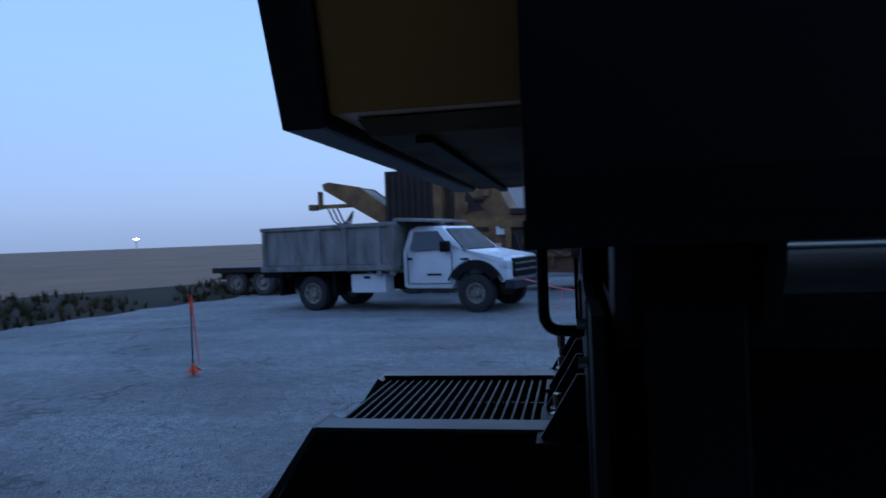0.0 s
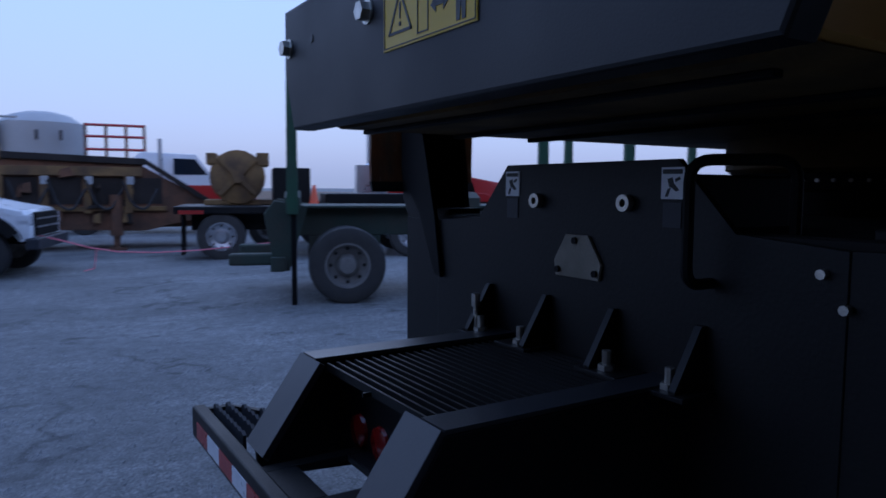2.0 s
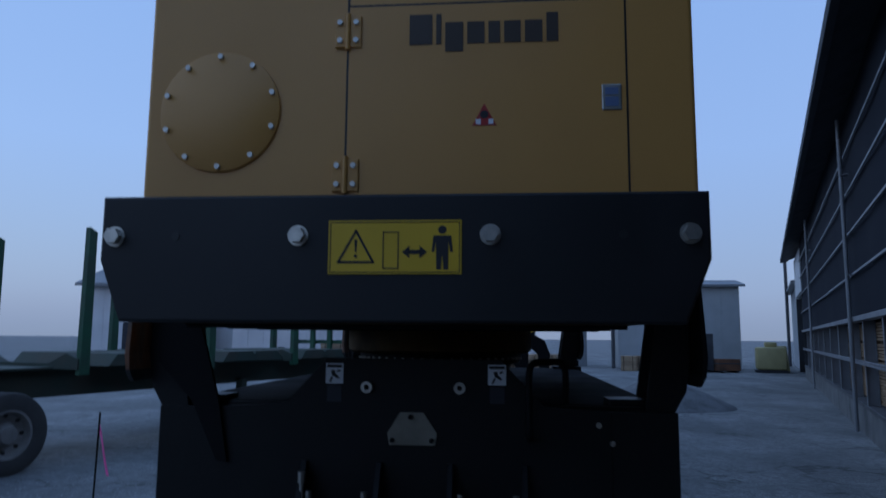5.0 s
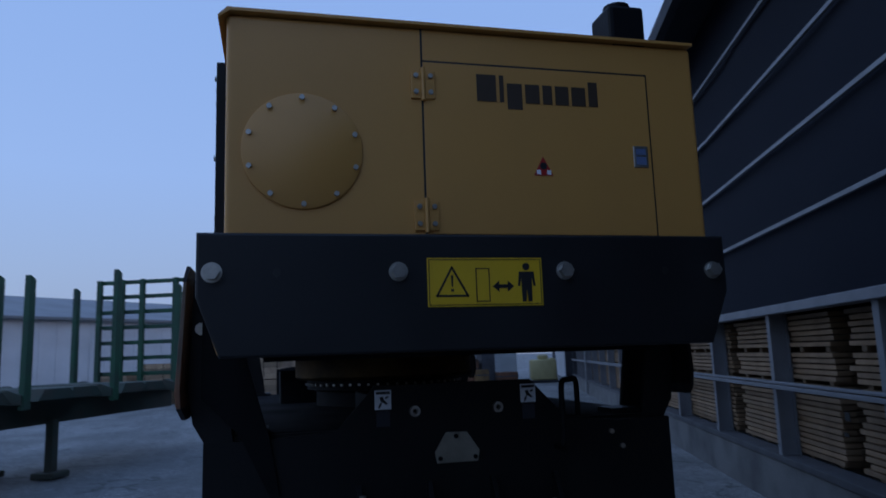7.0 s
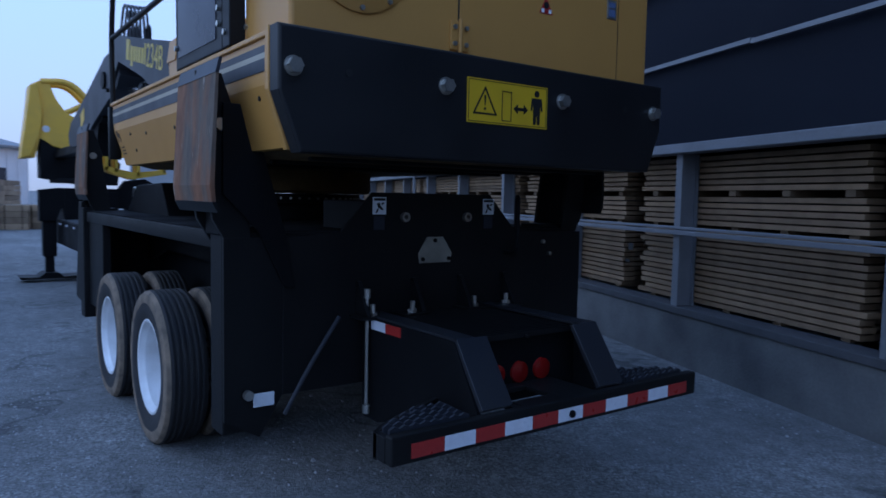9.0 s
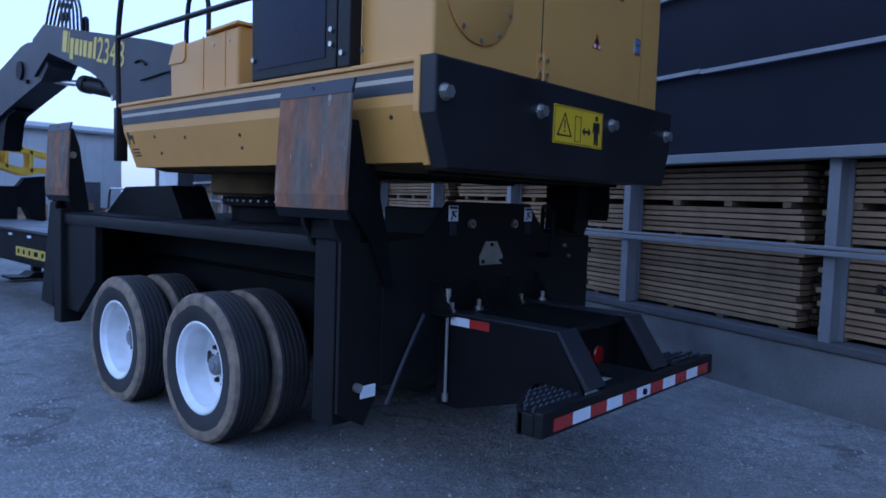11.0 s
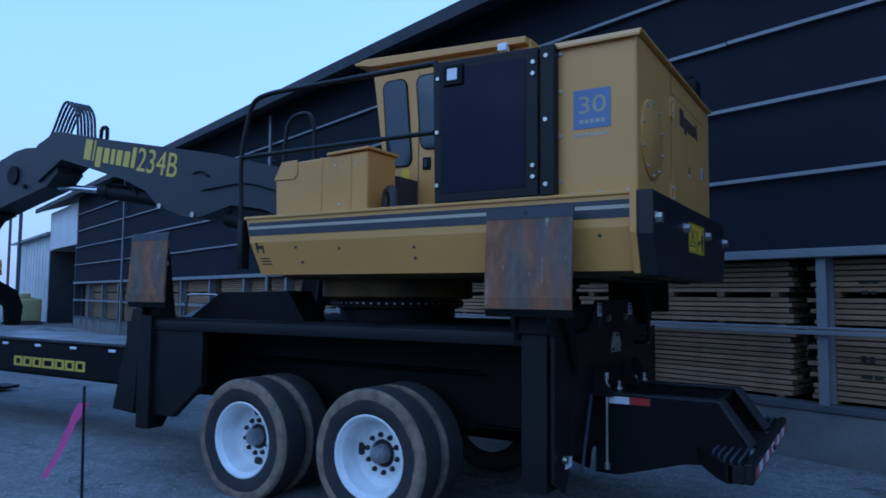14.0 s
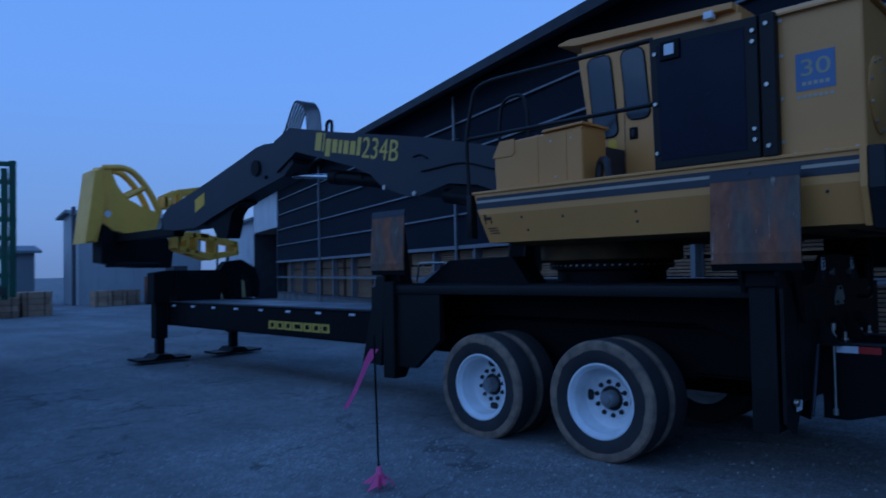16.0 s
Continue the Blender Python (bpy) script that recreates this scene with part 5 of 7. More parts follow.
tube(bm, soft([(1.93, 0.52, 2.33), (1.90, 0.52, 2.58), (1.78, 0.60, 2.56), (1.74, 0.62, 2.33)], 0.1), 0.04, 8)
lp("hose", bm, HOSE, None)

# guard rails ahead of the cab
bm = B()
tube(bm, soft([(2.97, 1.15, 1.94), (3.03, 1.15, 2.86), (2.90, 1.15, 3.34), (2.70, 1.15, 3.38), (1.02, 1.15, 3.36)], 0.22, 7), 0.021, 10)
tube(bm, [(3.03, 1.15, 2.855), (1.04, 1.15, 2.85)], 0.019, 10)
box(bm, 2.94, 3.0, 1.10, 1.19, 1.88, 2.30, 0.006)
lp("side_rail", bm, BLACKD, None, "black tubular guard rail", True)
bm = B()
tube(bm, soft([(2.99, 0.52, 2.33), (3.13, 0.52, 2.95), (3.08, 0.52, 3.36), (2.80, 0.52, 3.38), (2.74, 0.52, 3.20), (2.74, 0.52, 2.85)], 0.14, 6), 0.02, 10)
lp("grab_rail", bm, BLACKD, None, "black bent grab rail", True)

# boom: main boom, stick, cylinders and hoses
bm = B()
prism(bm, [(2.0, 2.75), (3.0, 2.85), (4.45, 3.20), (6.3, 3.55), (7.52, 3.80), (7.95, 3.66), (8.15, 3.35), (7.9, 3.15), (7.35, 3.42), (6.60, 3.20), (6.0, 3.03), (5.6, 2.88), (5.35, 2.66), (4.9, 2.52), (4.65, 2.50), (4.15, 2.62), (3.7, 2.56), (3.2, 2.36), (2.6, 2.34), (2.0, 2.34)], "y", -0.20, 0.24, 0.01)
boom = lp("main_boom", bm, GREYP, None, "charcoal box-section main boom")
bm = B()
prism(bm, [(2.6, 2.34), (4.1, 2.60), (4.3, 2.45), (3.0, 2.0), (2.6, 2.0)], "y", -0.30, 0.20, 0.02)
lp("boom_foot", bm, BLACK, None)
bm = B()
cyl(bm, (3.4, 0.12, 2.30), (4.3, 0.12, 2.48), 0.09, 14)
cyl(bm, (3.4, -0.1, 2.30), (4.3, -0.1, 2.48), 0.09, 14)
lp("lift_cylinder", bm, BLACK, None, "", True)
rods("boom_pin", [((x, 0.24, z), (x, 0.262, z)) for x, z in ((5.31, 2.67), (4.74, 2.54))], 0.032, STEEL, boom, 10, put=lp)
bm = B()
tube(bm, soft([(4.75, 0.25, 3.0), (4.62, 0.25, 3.02), (4.5, 0.25, 2.95)], 0.05), 0.012, 6)
tube(bm, soft([(4.6, 0.255, 2.80), (3.9, 0.255, 2.84), (3.3, 0.255, 2.66)], 0.2), 0.010, 6)
lp("pipe_clip", bm, BLACK, boom)
bm = B()
cyl(bm, (5.5, 0.02, 2.78), (6.55, 0.02, 2.95), 0.10, 18)
cyl(bm, (6.55, 0.02, 2.95), (6.72, 0.02, 2.978), 0.112, 18)
tube(bm, soft([(5.9, 0.13, 2.86), (6.0, 0.13, 2.96), (6.45, 0.13, 3.03), (6.5, 0.10, 2.95)], 0.05), 0.012, 6)
lp("stick_cylinder", bm, BLACK, None, "black hydraulic cylinder", True)
bm = B()
cyl(bm, (6.6, 0.02, 2.96), (8.0, 0.02, 3.14), 0.042, 14)
lp("piston_rod", bm, CHROME, None, "bright chromed piston rod", True)
bm = B()   # stick
prism(bm, [(7.6, 3.62), (8.30, 3.66), (8.56, 3.64), (9.09, 3.51), (10.25, 3.24), (11.07, 3.06), (11.9, 2.90), (12.2, 2.70), (12.1, 2.48), (11.66, 2.44), (10.71, 2.44), (9.5, 2.73), (8.6, 2.92), (7.75, 3.08), (7.5, 3.25)], "y", -0.16, 0.20, 0.01)
stick = lp("stick", bm, GREYP, None, "charcoal box-section stick")
bm = B()
prism(bm, [(9.03, 2.78), (9.38, 2.72), (9.52, 2.61), (9.57, 2.43), (9.66, 2.20), (10.03, 2.22), (10.13, 2.40), (10.8, 2.55), (9.6, 3.0)], "y", -0.12, 0.14, 0.01)
lp("stick_bracket", bm, BLACK, stick)
for x, z, r in ((8.55, 3.30, 0.13), (7.85, 3.42, 0.11), (8.25, 3.12, 0.03)):
    bm = B()
    cyl(bm, (x, 0.18, z), (x, 0.235, z), r, 18)
    lp("pivot_cap", bm, BLACK, stick, "", True)
bm = B()
prism(bm, [(10.72, 2.72), (10.36, 2.84), (10.36, 3.06), (10.72, 2.96)], "y", 0.202, 0.206)
lp("stick_sticker", bm, STICKY, stick, "yellow sticker on the stick")
for i in range(6):   # hose arch over the knuckle
    y = -0.12 + 0.048 * i
    bm = B()
    tube(bm, soft([(7.20, y, 3.72), (7.24, y, 4.08), (7.44 + 0.015 * i, y, 4.26), (7.66, y, 4.06), (7.84, y, 3.76), (8.2, y, 3.62), (8.5, y * 1.2, 3.5)], 0.16, 6), 0.017, 8)
    lp("hydraulic_hose", bm, HOSE, None, "black hydraulic hose", True)
bm = B()
tube(bm, soft([(6.97, -0.05, 3.66), (6.95, -0.05, 3.84), (6.83, -0.05, 3.84), (6.83, -0.05, 3.62)], 0.07), 0.025, 8)
lp("lifting_eye", bm, BLACK, boom, "", True)
# lettering on the boom
rise = math.degrees(math.atan2(3.46 - 3.10, 6.84 - 5.07))
for p, q, r, s in mark_blocks([(w * 0.150, k) for w, k in MARK], 0.0, 0.040, 0.26):
    bm = B()
    box(bm, -q, -p, 0, 0.003, r, s)
    bmesh.ops.transform(bm, matrix=pose(6.86, 0.241, 3.365, 0, -rise, 0), verts=bm.verts)
    lp("mark_block", bm, YELINK, boom)
words("boom_number", "234B", 0.40, LM @ pose(5.40, 0.242, 3.17, 0, -rise, 0) @ pose(0, 0, 0, 90, 0, 180), YELINK, boom, 0.92)

# grapple hanging at the stick's end
GX = 14.8
JX = 12.6   # the folded lower jaws
bm = B()
prism(bm, [(0.57, 3.94), (0.36, 4.06), (0.20, 4.03), (0.08, 3.62), (-0.12, 3.34), (-0.50, 3.17), (-0.96, 3.04), (-0.82, 2.64), (-0.32, 2.49), (0.16, 2.6), (0.42, 2.82), (0.50, 2.34), (0.78, 2.31), (0.66, 3.17)], "x", GX, GX + 0.75, 0.025)
prism(bm, [(0.58, 3.93), (0.44, 3.98), (0.34, 3.30), (0.44, 2.80), (0.60, 2.36), (0.80, 2.30), (0.67, 3.17)], "x", GX - 0.09, GX + 0.02, 0.03)
gr = lp("grapple_tine", bm, YDARK, None, "curved yellow grapple tine")
for xo in (0.05, 0.62):
    bm = B()
    tube(bm, soft([(GX + xo, 0.36, 4.02), (GX + xo, -0.20, 4.08), (GX + xo, -0.56, 3.73), (GX + xo, -0.78, 3.38), (GX + xo, -0.92, 3.04)], 0.25, 6), 0.075, 10)
    tube(bm, [(GX + xo, -0.60, 3.64), (GX + xo, -0.14, 3.38)], 0.06, 8)
    lp("tine_rib", bm, YDARK, gr, "", True)
# white disc painting the brightness that shows through the tine's hole
bm = B()
cyl(bm, (GX - 0.004, 0.28, 2.98), (GX + 0.02, 0.28, 2.98), 0.075, 16)
lp("tine_hole_bright_disc", bm, WHITE, gr)
bm = B()
prism(bm, [(0.41, 2.78), (0.41, 1.89), (-0.01, 1.82), (-0.34, 1.76), (-1.2, 1.75), (-1.27, 2.26), (-0.93, 2.64), (-0.32, 2.53), (0.16, 2.62)], "x", GX + 0.03, GX + 0.62, 0.03)
box(bm, 11.8, GX + 0.3, -0.10, 0.12, 2.34, 2.52, 0.02)
prism(bm, [(-1.5, 2.54), (-1.45, 3.21), (-1.17, 3.26), (-0.95, 2.6)], "x", GX - 0.1, GX + 0.15, 0.01)
lp("grapple_head", bm, BLACK, None, "black grapple head")


def bracket(outline, x0, x1, cells):
    """Two cheek plates joined by ribs."""
    bm = B()
    for a in (x0, x1 - 0.05):
        prism(bm, outline, "x", a, a + 0.05, 0.008)
    for y, za, zb in cells:
        box(bm, x0, x1, y - 0.035, y + 0.035, za, zb, 0.01)
    lp("grapple_bracket", bm, YDARK, gr, "yellow cast grapple bracket")


bracket([(-1.05, 3.16), (-1.02, 3.47), (-1.4, 3.66), (-1.47, 3.6), (-1.14, 3.42), (-1.23, 3.24), (-1.5, 3.29), (-1.46, 3.19)], GX, GX + 0.4, ((-1.07, 3.19, 3.46), (-1.43, 3.21, 3.62)))
bracket([(-1.34, 3.26), (-1.36, 3.64), (-1.98, 3.76), (-1.88, 3.43), (-1.72, 3.51), (-1.61, 3.6), (-1.54, 3.46)], GX + 0.1, GX + 0.4, ((-1.4, 3.32, 3.62), (-1.89, 3.51, 3.71)))
bracket([(-0.3, 2.37), (-0.56, 2.49), (-1.03, 2.45), (-1.03, 2.37), (-0.59, 2.37), (-0.41, 2.29), (-0.41, 2.2), (-0.32, 2.12)], JX, JX + 0.4, ((-0.37, 2.15, 2.39), (-0.69, 2.36, 2.47), (-0.98, 2.37, 2.45)))
bracket([(-0.84, 2.47), (-1.71, 2.29), (-1.73, 2.18), (-0.84, 2.36)], JX, JX + 0.4, ((-0.93, 2.33, 2.45), (-1.65, 2.2, 2.29)))
bracket([(-0.36, 2.09), (-0.76, 1.96), (-1.03, 1.87), (-1.74, 2.0), (-1.72, 2.1), (-1.08, 2.01), (-0.69, 2.1), (-0.37, 2.2)], JX, JX + 0.4, ((-0.55, 2.03, 2.37), (-0.74, 2.01, 2.42), (-1.17, 1.94, 2.37), (-1.69, 2.03, 2.22)))
bm = B()
lathe(bm, [(0.55, -0.45), (0.6, -0.5), (0.6, -0.56), (0.01, -0.56), (0.01, -0.45)], (GX + 0.3, -0.4, 2.34), "z", 28)
lp("rotator", bm, BLACK, None, "", True)

# ---------------------------------------------------------------- vehicles and machines across the yard
TRUCKWHITE = mat("white_truck_paint", (0.74, 0.76, 0.78), 0.3, var=0.05, scale=1.5, fine=150, bump=0.01, coat=0.4, other=(0.66, 0.67, 0.68))
TRUCKRED = mat("red_truck_paint", (0.42, 0.015, 0.014), 0.3, var=0.08, scale=1.5, fine=150, bump=0.01, coat=0.5)
GREEN = mat("green_trailer_paint", (0.014, 0.085, 0.040), 0.55, var=0.2, scale=2, fine=60, bump=0.08, other=(0.025, 0.055, 0.035))
GREENDIRT = mat("dirty_green_frame", (0.030, 0.050, 0.036), 0.75, var=0.3, scale=2, fine=50, bump=0.15, other=(0.06, 0.055, 0.04))
GREYBED = mat("weathered_grey_dump_bed", (0.235, 0.225, 0.215), 0.7, var=0.25, scale=2.4, fine=30, bump=0.2, other=(0.12, 0.112, 0.105), stretch=(1.5, 1.5, 0.5))
BROWNRUST = mat("rusty_brown_machine", (0.21, 0.092, 0.048), 0.8, var=0.35, scale=1.3, fine=25, bump=0.3, other=(0.065, 0.04, 0.028))
OCHRE = mat("faded_ochre_paint", (0.25, 0.14, 0.05), 0.75, var=0.3, scale=2.2, fine=30, bump=0.2, other=(0.11, 0.065, 0.035))
DARKBROWN = mat("dark_brown_screen", (0.030, 0.022, 0.018), 0.8, var=0.3, scale=2, fine=30, bump=0.3)
ALU = mat("polished_aluminium", (0.62, 0.63, 0.65), 0.3, metal=0.9, var=0.1, scale=6, fine=90, bump=0.03)
DIRTYRIM = mat("dirty_grey_rim", (0.24, 0.22, 0.20), 0.6, metal=0.3, var=0.2, scale=8, fine=80, bump=0.1)
DUSTTYRE = mat("dusty_grey_tyre", (0.05, 0.046, 0.042), 0.9, var=0.25, scale=5, fine=60, bump=0.25, other=(0.045, 0.042, 0.04))
TRUCKRIM = mat("muddy_steel_rim", (0.30, 0.27, 0.235), 0.6, metal=0.2, var=0.3, scale=8, fine=80, bump=0.1, other=(0.14, 0.12, 0.10))
DUSTGLASS = mat("dusty_windscreen_glass", (0.03, 0.042, 0.055), 0.45, var=0.15, scale=3, fine=80, bump=0.0, spec=0.1)
HEADLAMP = mat("clear_headlamp", (0.7, 0.72, 0.75), 0.1, var=0.05, coat=1.0, bump=0.0)
TANKGREY = mat("pale_grey_tank", (0.42, 0.43, 0.43), 0.6, var=0.1, scale=1, fine=20, bump=0.05)
YELTOTE = mat("yellowish_plastic", (0.42, 0.36, 0.17), 0.6, var=0.15, scale=2, fine=30, bump=0.05)


def simple_wheel(parent, x, y, r, w, rim_mat, out, rim_r=None, dish=0.05, tyre_mat=None):
    """A truck wheel about y at (x, y); out: +1 or -1 is the outer side."""
    q = rim_r or r * 0.57
    h = w / 2
    bm = B()
    lathe(bm, [(q, -h * 0.8), (r * 0.86, -h), (r * 0.97, -h * 0.85), (r, -h * 0.5), (r, h * 0.5), (r * 0.97, h * 0.85), (r * 0.86, h), (q, h * 0.8)], (x, y, r - 0.015), "y", 30)
    part("tyre", bm, tyre_mat or DUSTTYRE, parent, "dusty black tyre", True)
    bm = B()
    o = out
    lathe(bm, [(q + 0.008, o * h * 0.82), (q - 0.02, o * h * 0.8), (q - 0.05, o * (h * 0.8 - dish)), (q * 0.55, o * (h * 0.8 - dish * 1.3)), (q * 0.42, o * (h * 0.8 - dish * 0.5)), (q * 0.36, o * h * 0.85), (0.001, o * h * 0.88), (0.001, -o * h * 0.5), (q + 0.008, -o * h * 0.5)], (x, y, r - 0.015), "y", 28)
    part("rim", bm, rim_mat, parent, "", True)
    bm = B()
    for k in range(8):
        a = 2 * math.pi * k / 8
        p = (x + q * 0.76 * math.cos(a), y + o * (h * 0.8 - dish * 1.15), r - 0.015 + q * 0.76 * math.sin(a))
        cyl(bm, p, (p[0], p[1] + o * 0.02, p[2]), q * 0.085, 8)
    part("rim_hole_ring", bm, INK, parent)["kind"] = "stuff"


def cabin(parent, prof, half, zwaist, zroof, tuck, material, name="cab"):
    """A vehicle body from its side outline; above the waist the sides lean in."""
    bm = B()
    vs = prism(bm, prof, "y", -half, half, 0.03)
    for v in vs:
        if v.co.z > zwaist:
            v.co.y *= 1 - tuck * (v.co.z - zwaist) / (zroof - zwaist)
    return part(name, bm, material, parent, "", True)


def dump_truck():
    tr = thing("dump_truck", pose(-5.73, 14.06, 0, 0, 0, -16.5), "white pickup-nosed dump truck with a weathered grey bed", "truck")
    bm = B()
    for s in (1, -1):
        box(bm, -1.3, 4.9, s * 0.42 - 0.04, s * 0.42 + 0.04, 0.55, 0.78)
    box(bm, -0.2, 0.2, -0.7, 0.7, 0.35, 0.5)
    box(bm, 1.0, 2.2, -0.4, 0.4, 0.45, 0.7)
    part("chassis", bm, BLACK, tr)
    for s in (1, -1):
        simple_wheel(tr, 0, s * 0.93, 0.415, 0.24, TRUCKRIM, s, tyre_mat=TYRE)
        simple_wheel(tr, 0, s * 0.66, 0.415, 0.24, TRUCKRIM, s, tyre_mat=TYRE)
        simple_wheel(tr, 4.19, s * 0.90, 0.415, 0.25, TRUCKRIM, s, 0.21, tyre_mat=TYRE)
    bm = B()   # bed: floor, sides with ribs, headboard
    box(bm, -1.35, 2.35, -1.12, 1.12, 0.92, 1.06, 0.01)
    bed = part("bed", bm, GREYBED, tr, "weathered grey steel dump bed")

    def bed_piece(name, *b):
        bm = B()
        box(bm, *b)
        part(name, bm, GREYBED, bed)

    bed_piece("tailgate", -1.38, -1.33, -1.14, 1.14, 1.07, 1.93, 0.008)
    bed_piece("headboard", 2.32, 2.38, -1.14, 1.14, 1.0, 2.04, 0.008)
    for s in (1, -1):
        bed_piece("side_panel", -1.325, 2.315, s * 1.12 - 0.03, s * 1.12 + 0.03, 1.065, 1.93, 0.008)
        for x in (-1.29, 0.32, 1.05, 1.95, 2.3):
            bed_piece("bed_rib", x - 0.06, x + 0.06, s * 1.16 - 0.035, s * 1.16 + 0.035, 0.80 if x > 1.9 else 0.95, 1.93, 0.012)
        bed_piece("top_rail", -1.4, 2.4, s * 1.15 - 0.05, s * 1.15 + 0.05, 1.89, 1.98, 0.015)
        bed_piece("bottom_rail", -1.4, 2.4, s * 1.16 - 0.06, s * 1.16 + 0.06, 0.92, 1.05, 0.015)
    bm = B()
    prism(bm, [(2.32, 2.06), (2.32, 1.99), (3.1, 1.94), (3.1, 1.99)], "y", -1.05, 1.05)
    part("cab_shield", bm, GREYBED, bed)
    bm = B()
    box(bm, 1.15, 2.05, -1.10, -0.72, 0.42, 0.84, 0.015)
    tb = part("side_tool_box", bm, TRUCKWHITE, tr, "white side tool box")
    bm = B()
    box(bm, 1.50, 1.66, -1.12, -1.10, 0.74, 0.79)
    part("latch", bm, BLACK, tb)
    bm = B()
    for x in (0.62, -0.95):
        box(bm, x, x + 0.08, -1.08, -0.6, 0.35, 0.92)
        box(bm, x, x + 0.08, 0.6, 1.08, 0.35, 0.92)
    box(bm, -1.5, -0.6, -1.0, 1.0, 0.78, 0.92)
    part("mud_flap", bm, BLACK, tr)
    cabin(tr, [(2.46, 0.55), (2.46, 1.30), (2.54, 1.76), (2.72, 1.86), (3.35, 1.84), (3.90, 1.30), (4.80, 1.15), (4.92, 0.98), (4.92, 0.62), (4.75, 0.62), (4.62, 0.85), (4.4, 0.98), (4.0, 0.98), (3.78, 0.85), (3.66, 0.50), (2.55, 0.50)], 0.97, 1.30, 1.86, 0.20, TRUCKWHITE)
    for s in (1, -1):
        bm = B()
        for pts in ([(2.62, 1.34), (2.66, 1.74), (3.25, 1.74), (3.62, 1.34)],):
            v0 = [bm.verts.new((x, s * (0.972 - 0.20 * 0.97 * max(0, z - 1.30) / 0.56 + 0.008), z)) for x, z in pts]
            v1 = [bm.verts.new((x, s * (0.972 - 0.20 * 0.97 * max(0, z - 1.30) / 0.56 - 0.02), z)) for x, z in pts]
            bm.faces.new(v0), bm.faces.new(v1[::-1])
            for i in range(4):
                bm.faces.new((v0[i], v0[(i + 1) % 4], v1[(i + 1) % 4], v1[i]))
        part("side_window", bm, WINGLASS, tr, "dark side window")
        bm = B()
        box(bm, 3.42, 3.62, s * 1.02 - 0.08, s * 1.02 + 0.08, 1.28, 1.52, 0.03)
        part("mirror", bm, BLACK, tr, "black door mirror")
        bm = B()
        lathe(bm, [(0.66, -0.10), (0.66, 0.06), (0.62, 0.10), (0.49, 0.10), (0.46, 0.08), (0.46, -0.10)], (4.19, s * 0.95, 0.44), "y", 36)
        for v in list(bm.verts):
            if v.co.z < 0.62:
                bm.verts.remove(v)
        part("wheel_arch", bm, BLACKD, tr, "dark plastic wheel arch flare", True)
        bm = B()
        box(bm, 2.58, 2.68, s * 0.975 - 0.01, s * 0.975 + 0.012, 1.12, 1.18)
        part("door_handle", bm, BLACK, tr)
        bm = B()
        box(bm, 4.70, 4.93, min(s * 0.72, s * 0.97), max(s * 0.72, s * 0.97), 0.88, 1.08, 0.03)
        part("headlight", bm, HEADLAMP, tr, "clear headlight")
    bm = B()
    v0 = [bm.verts.new(p) for p in ((3.44, -0.76, 1.79), (3.44, 0.76, 1.79), (3.90, 0.86, 1.33), (3.90, -0.86, 1.33))]
    v1 = [bm.verts.new(v.co + Vector((-0.03, 0, -0.03))) for v in v0]
    bm.faces.new(v0), bm.faces.new(v1[::-1])
    for i in range(4):
        bm.faces.new((v0[i], v0[(i + 1) % 4], v1[(i + 1) % 4], v1[i]))
    part("windscreen", bm, DUSTGLASS, tr, "dark raked windscreen")
    bm = B()
    box(bm, 4.90, 4.96, -0.72, 0.72, 0.70, 1.11, 0.02)
    part("grille", bm, BLACK, tr, "dark grille")
    bm = B()
    box(bm, 4.85, 5.06, -1.0, 1.0, 0.48, 0.68, 0.03)
    part("front_bumper", bm, GREYP, tr)
    bm = B()
    for z in (0.84, 0.98):
        box(bm, 4.955, 4.975, -0.66, 0.66, z, z + 0.03)
    part("grille_slat", bm, ALU, tr)
    bm = B()
    box(bm, 3.85, 4.05, -0.982, -0.976, 1.10, 1.14)
    part("badge", bm, BLACK, tr)
    bm = B()
    box(bm, 3.05, 3.4, -0.982, -0.976, 0.78, 0.82)
    part("door_trim", bm, BLACK, tr)
    bm = B()
    box(bm, 2.56, 3.66, -0.985, -0.972, 0.60, 0.612)
    part("sill_seam", bm, GREYP, tr)
    for x in (2.56, 3.64):
        bm = B()
        box(bm, x, x + 0.012, -0.980, -0.960, 0.62, 1.29)
        part("door_seam", bm, GREYP, tr)
    return tr


dump_truck()


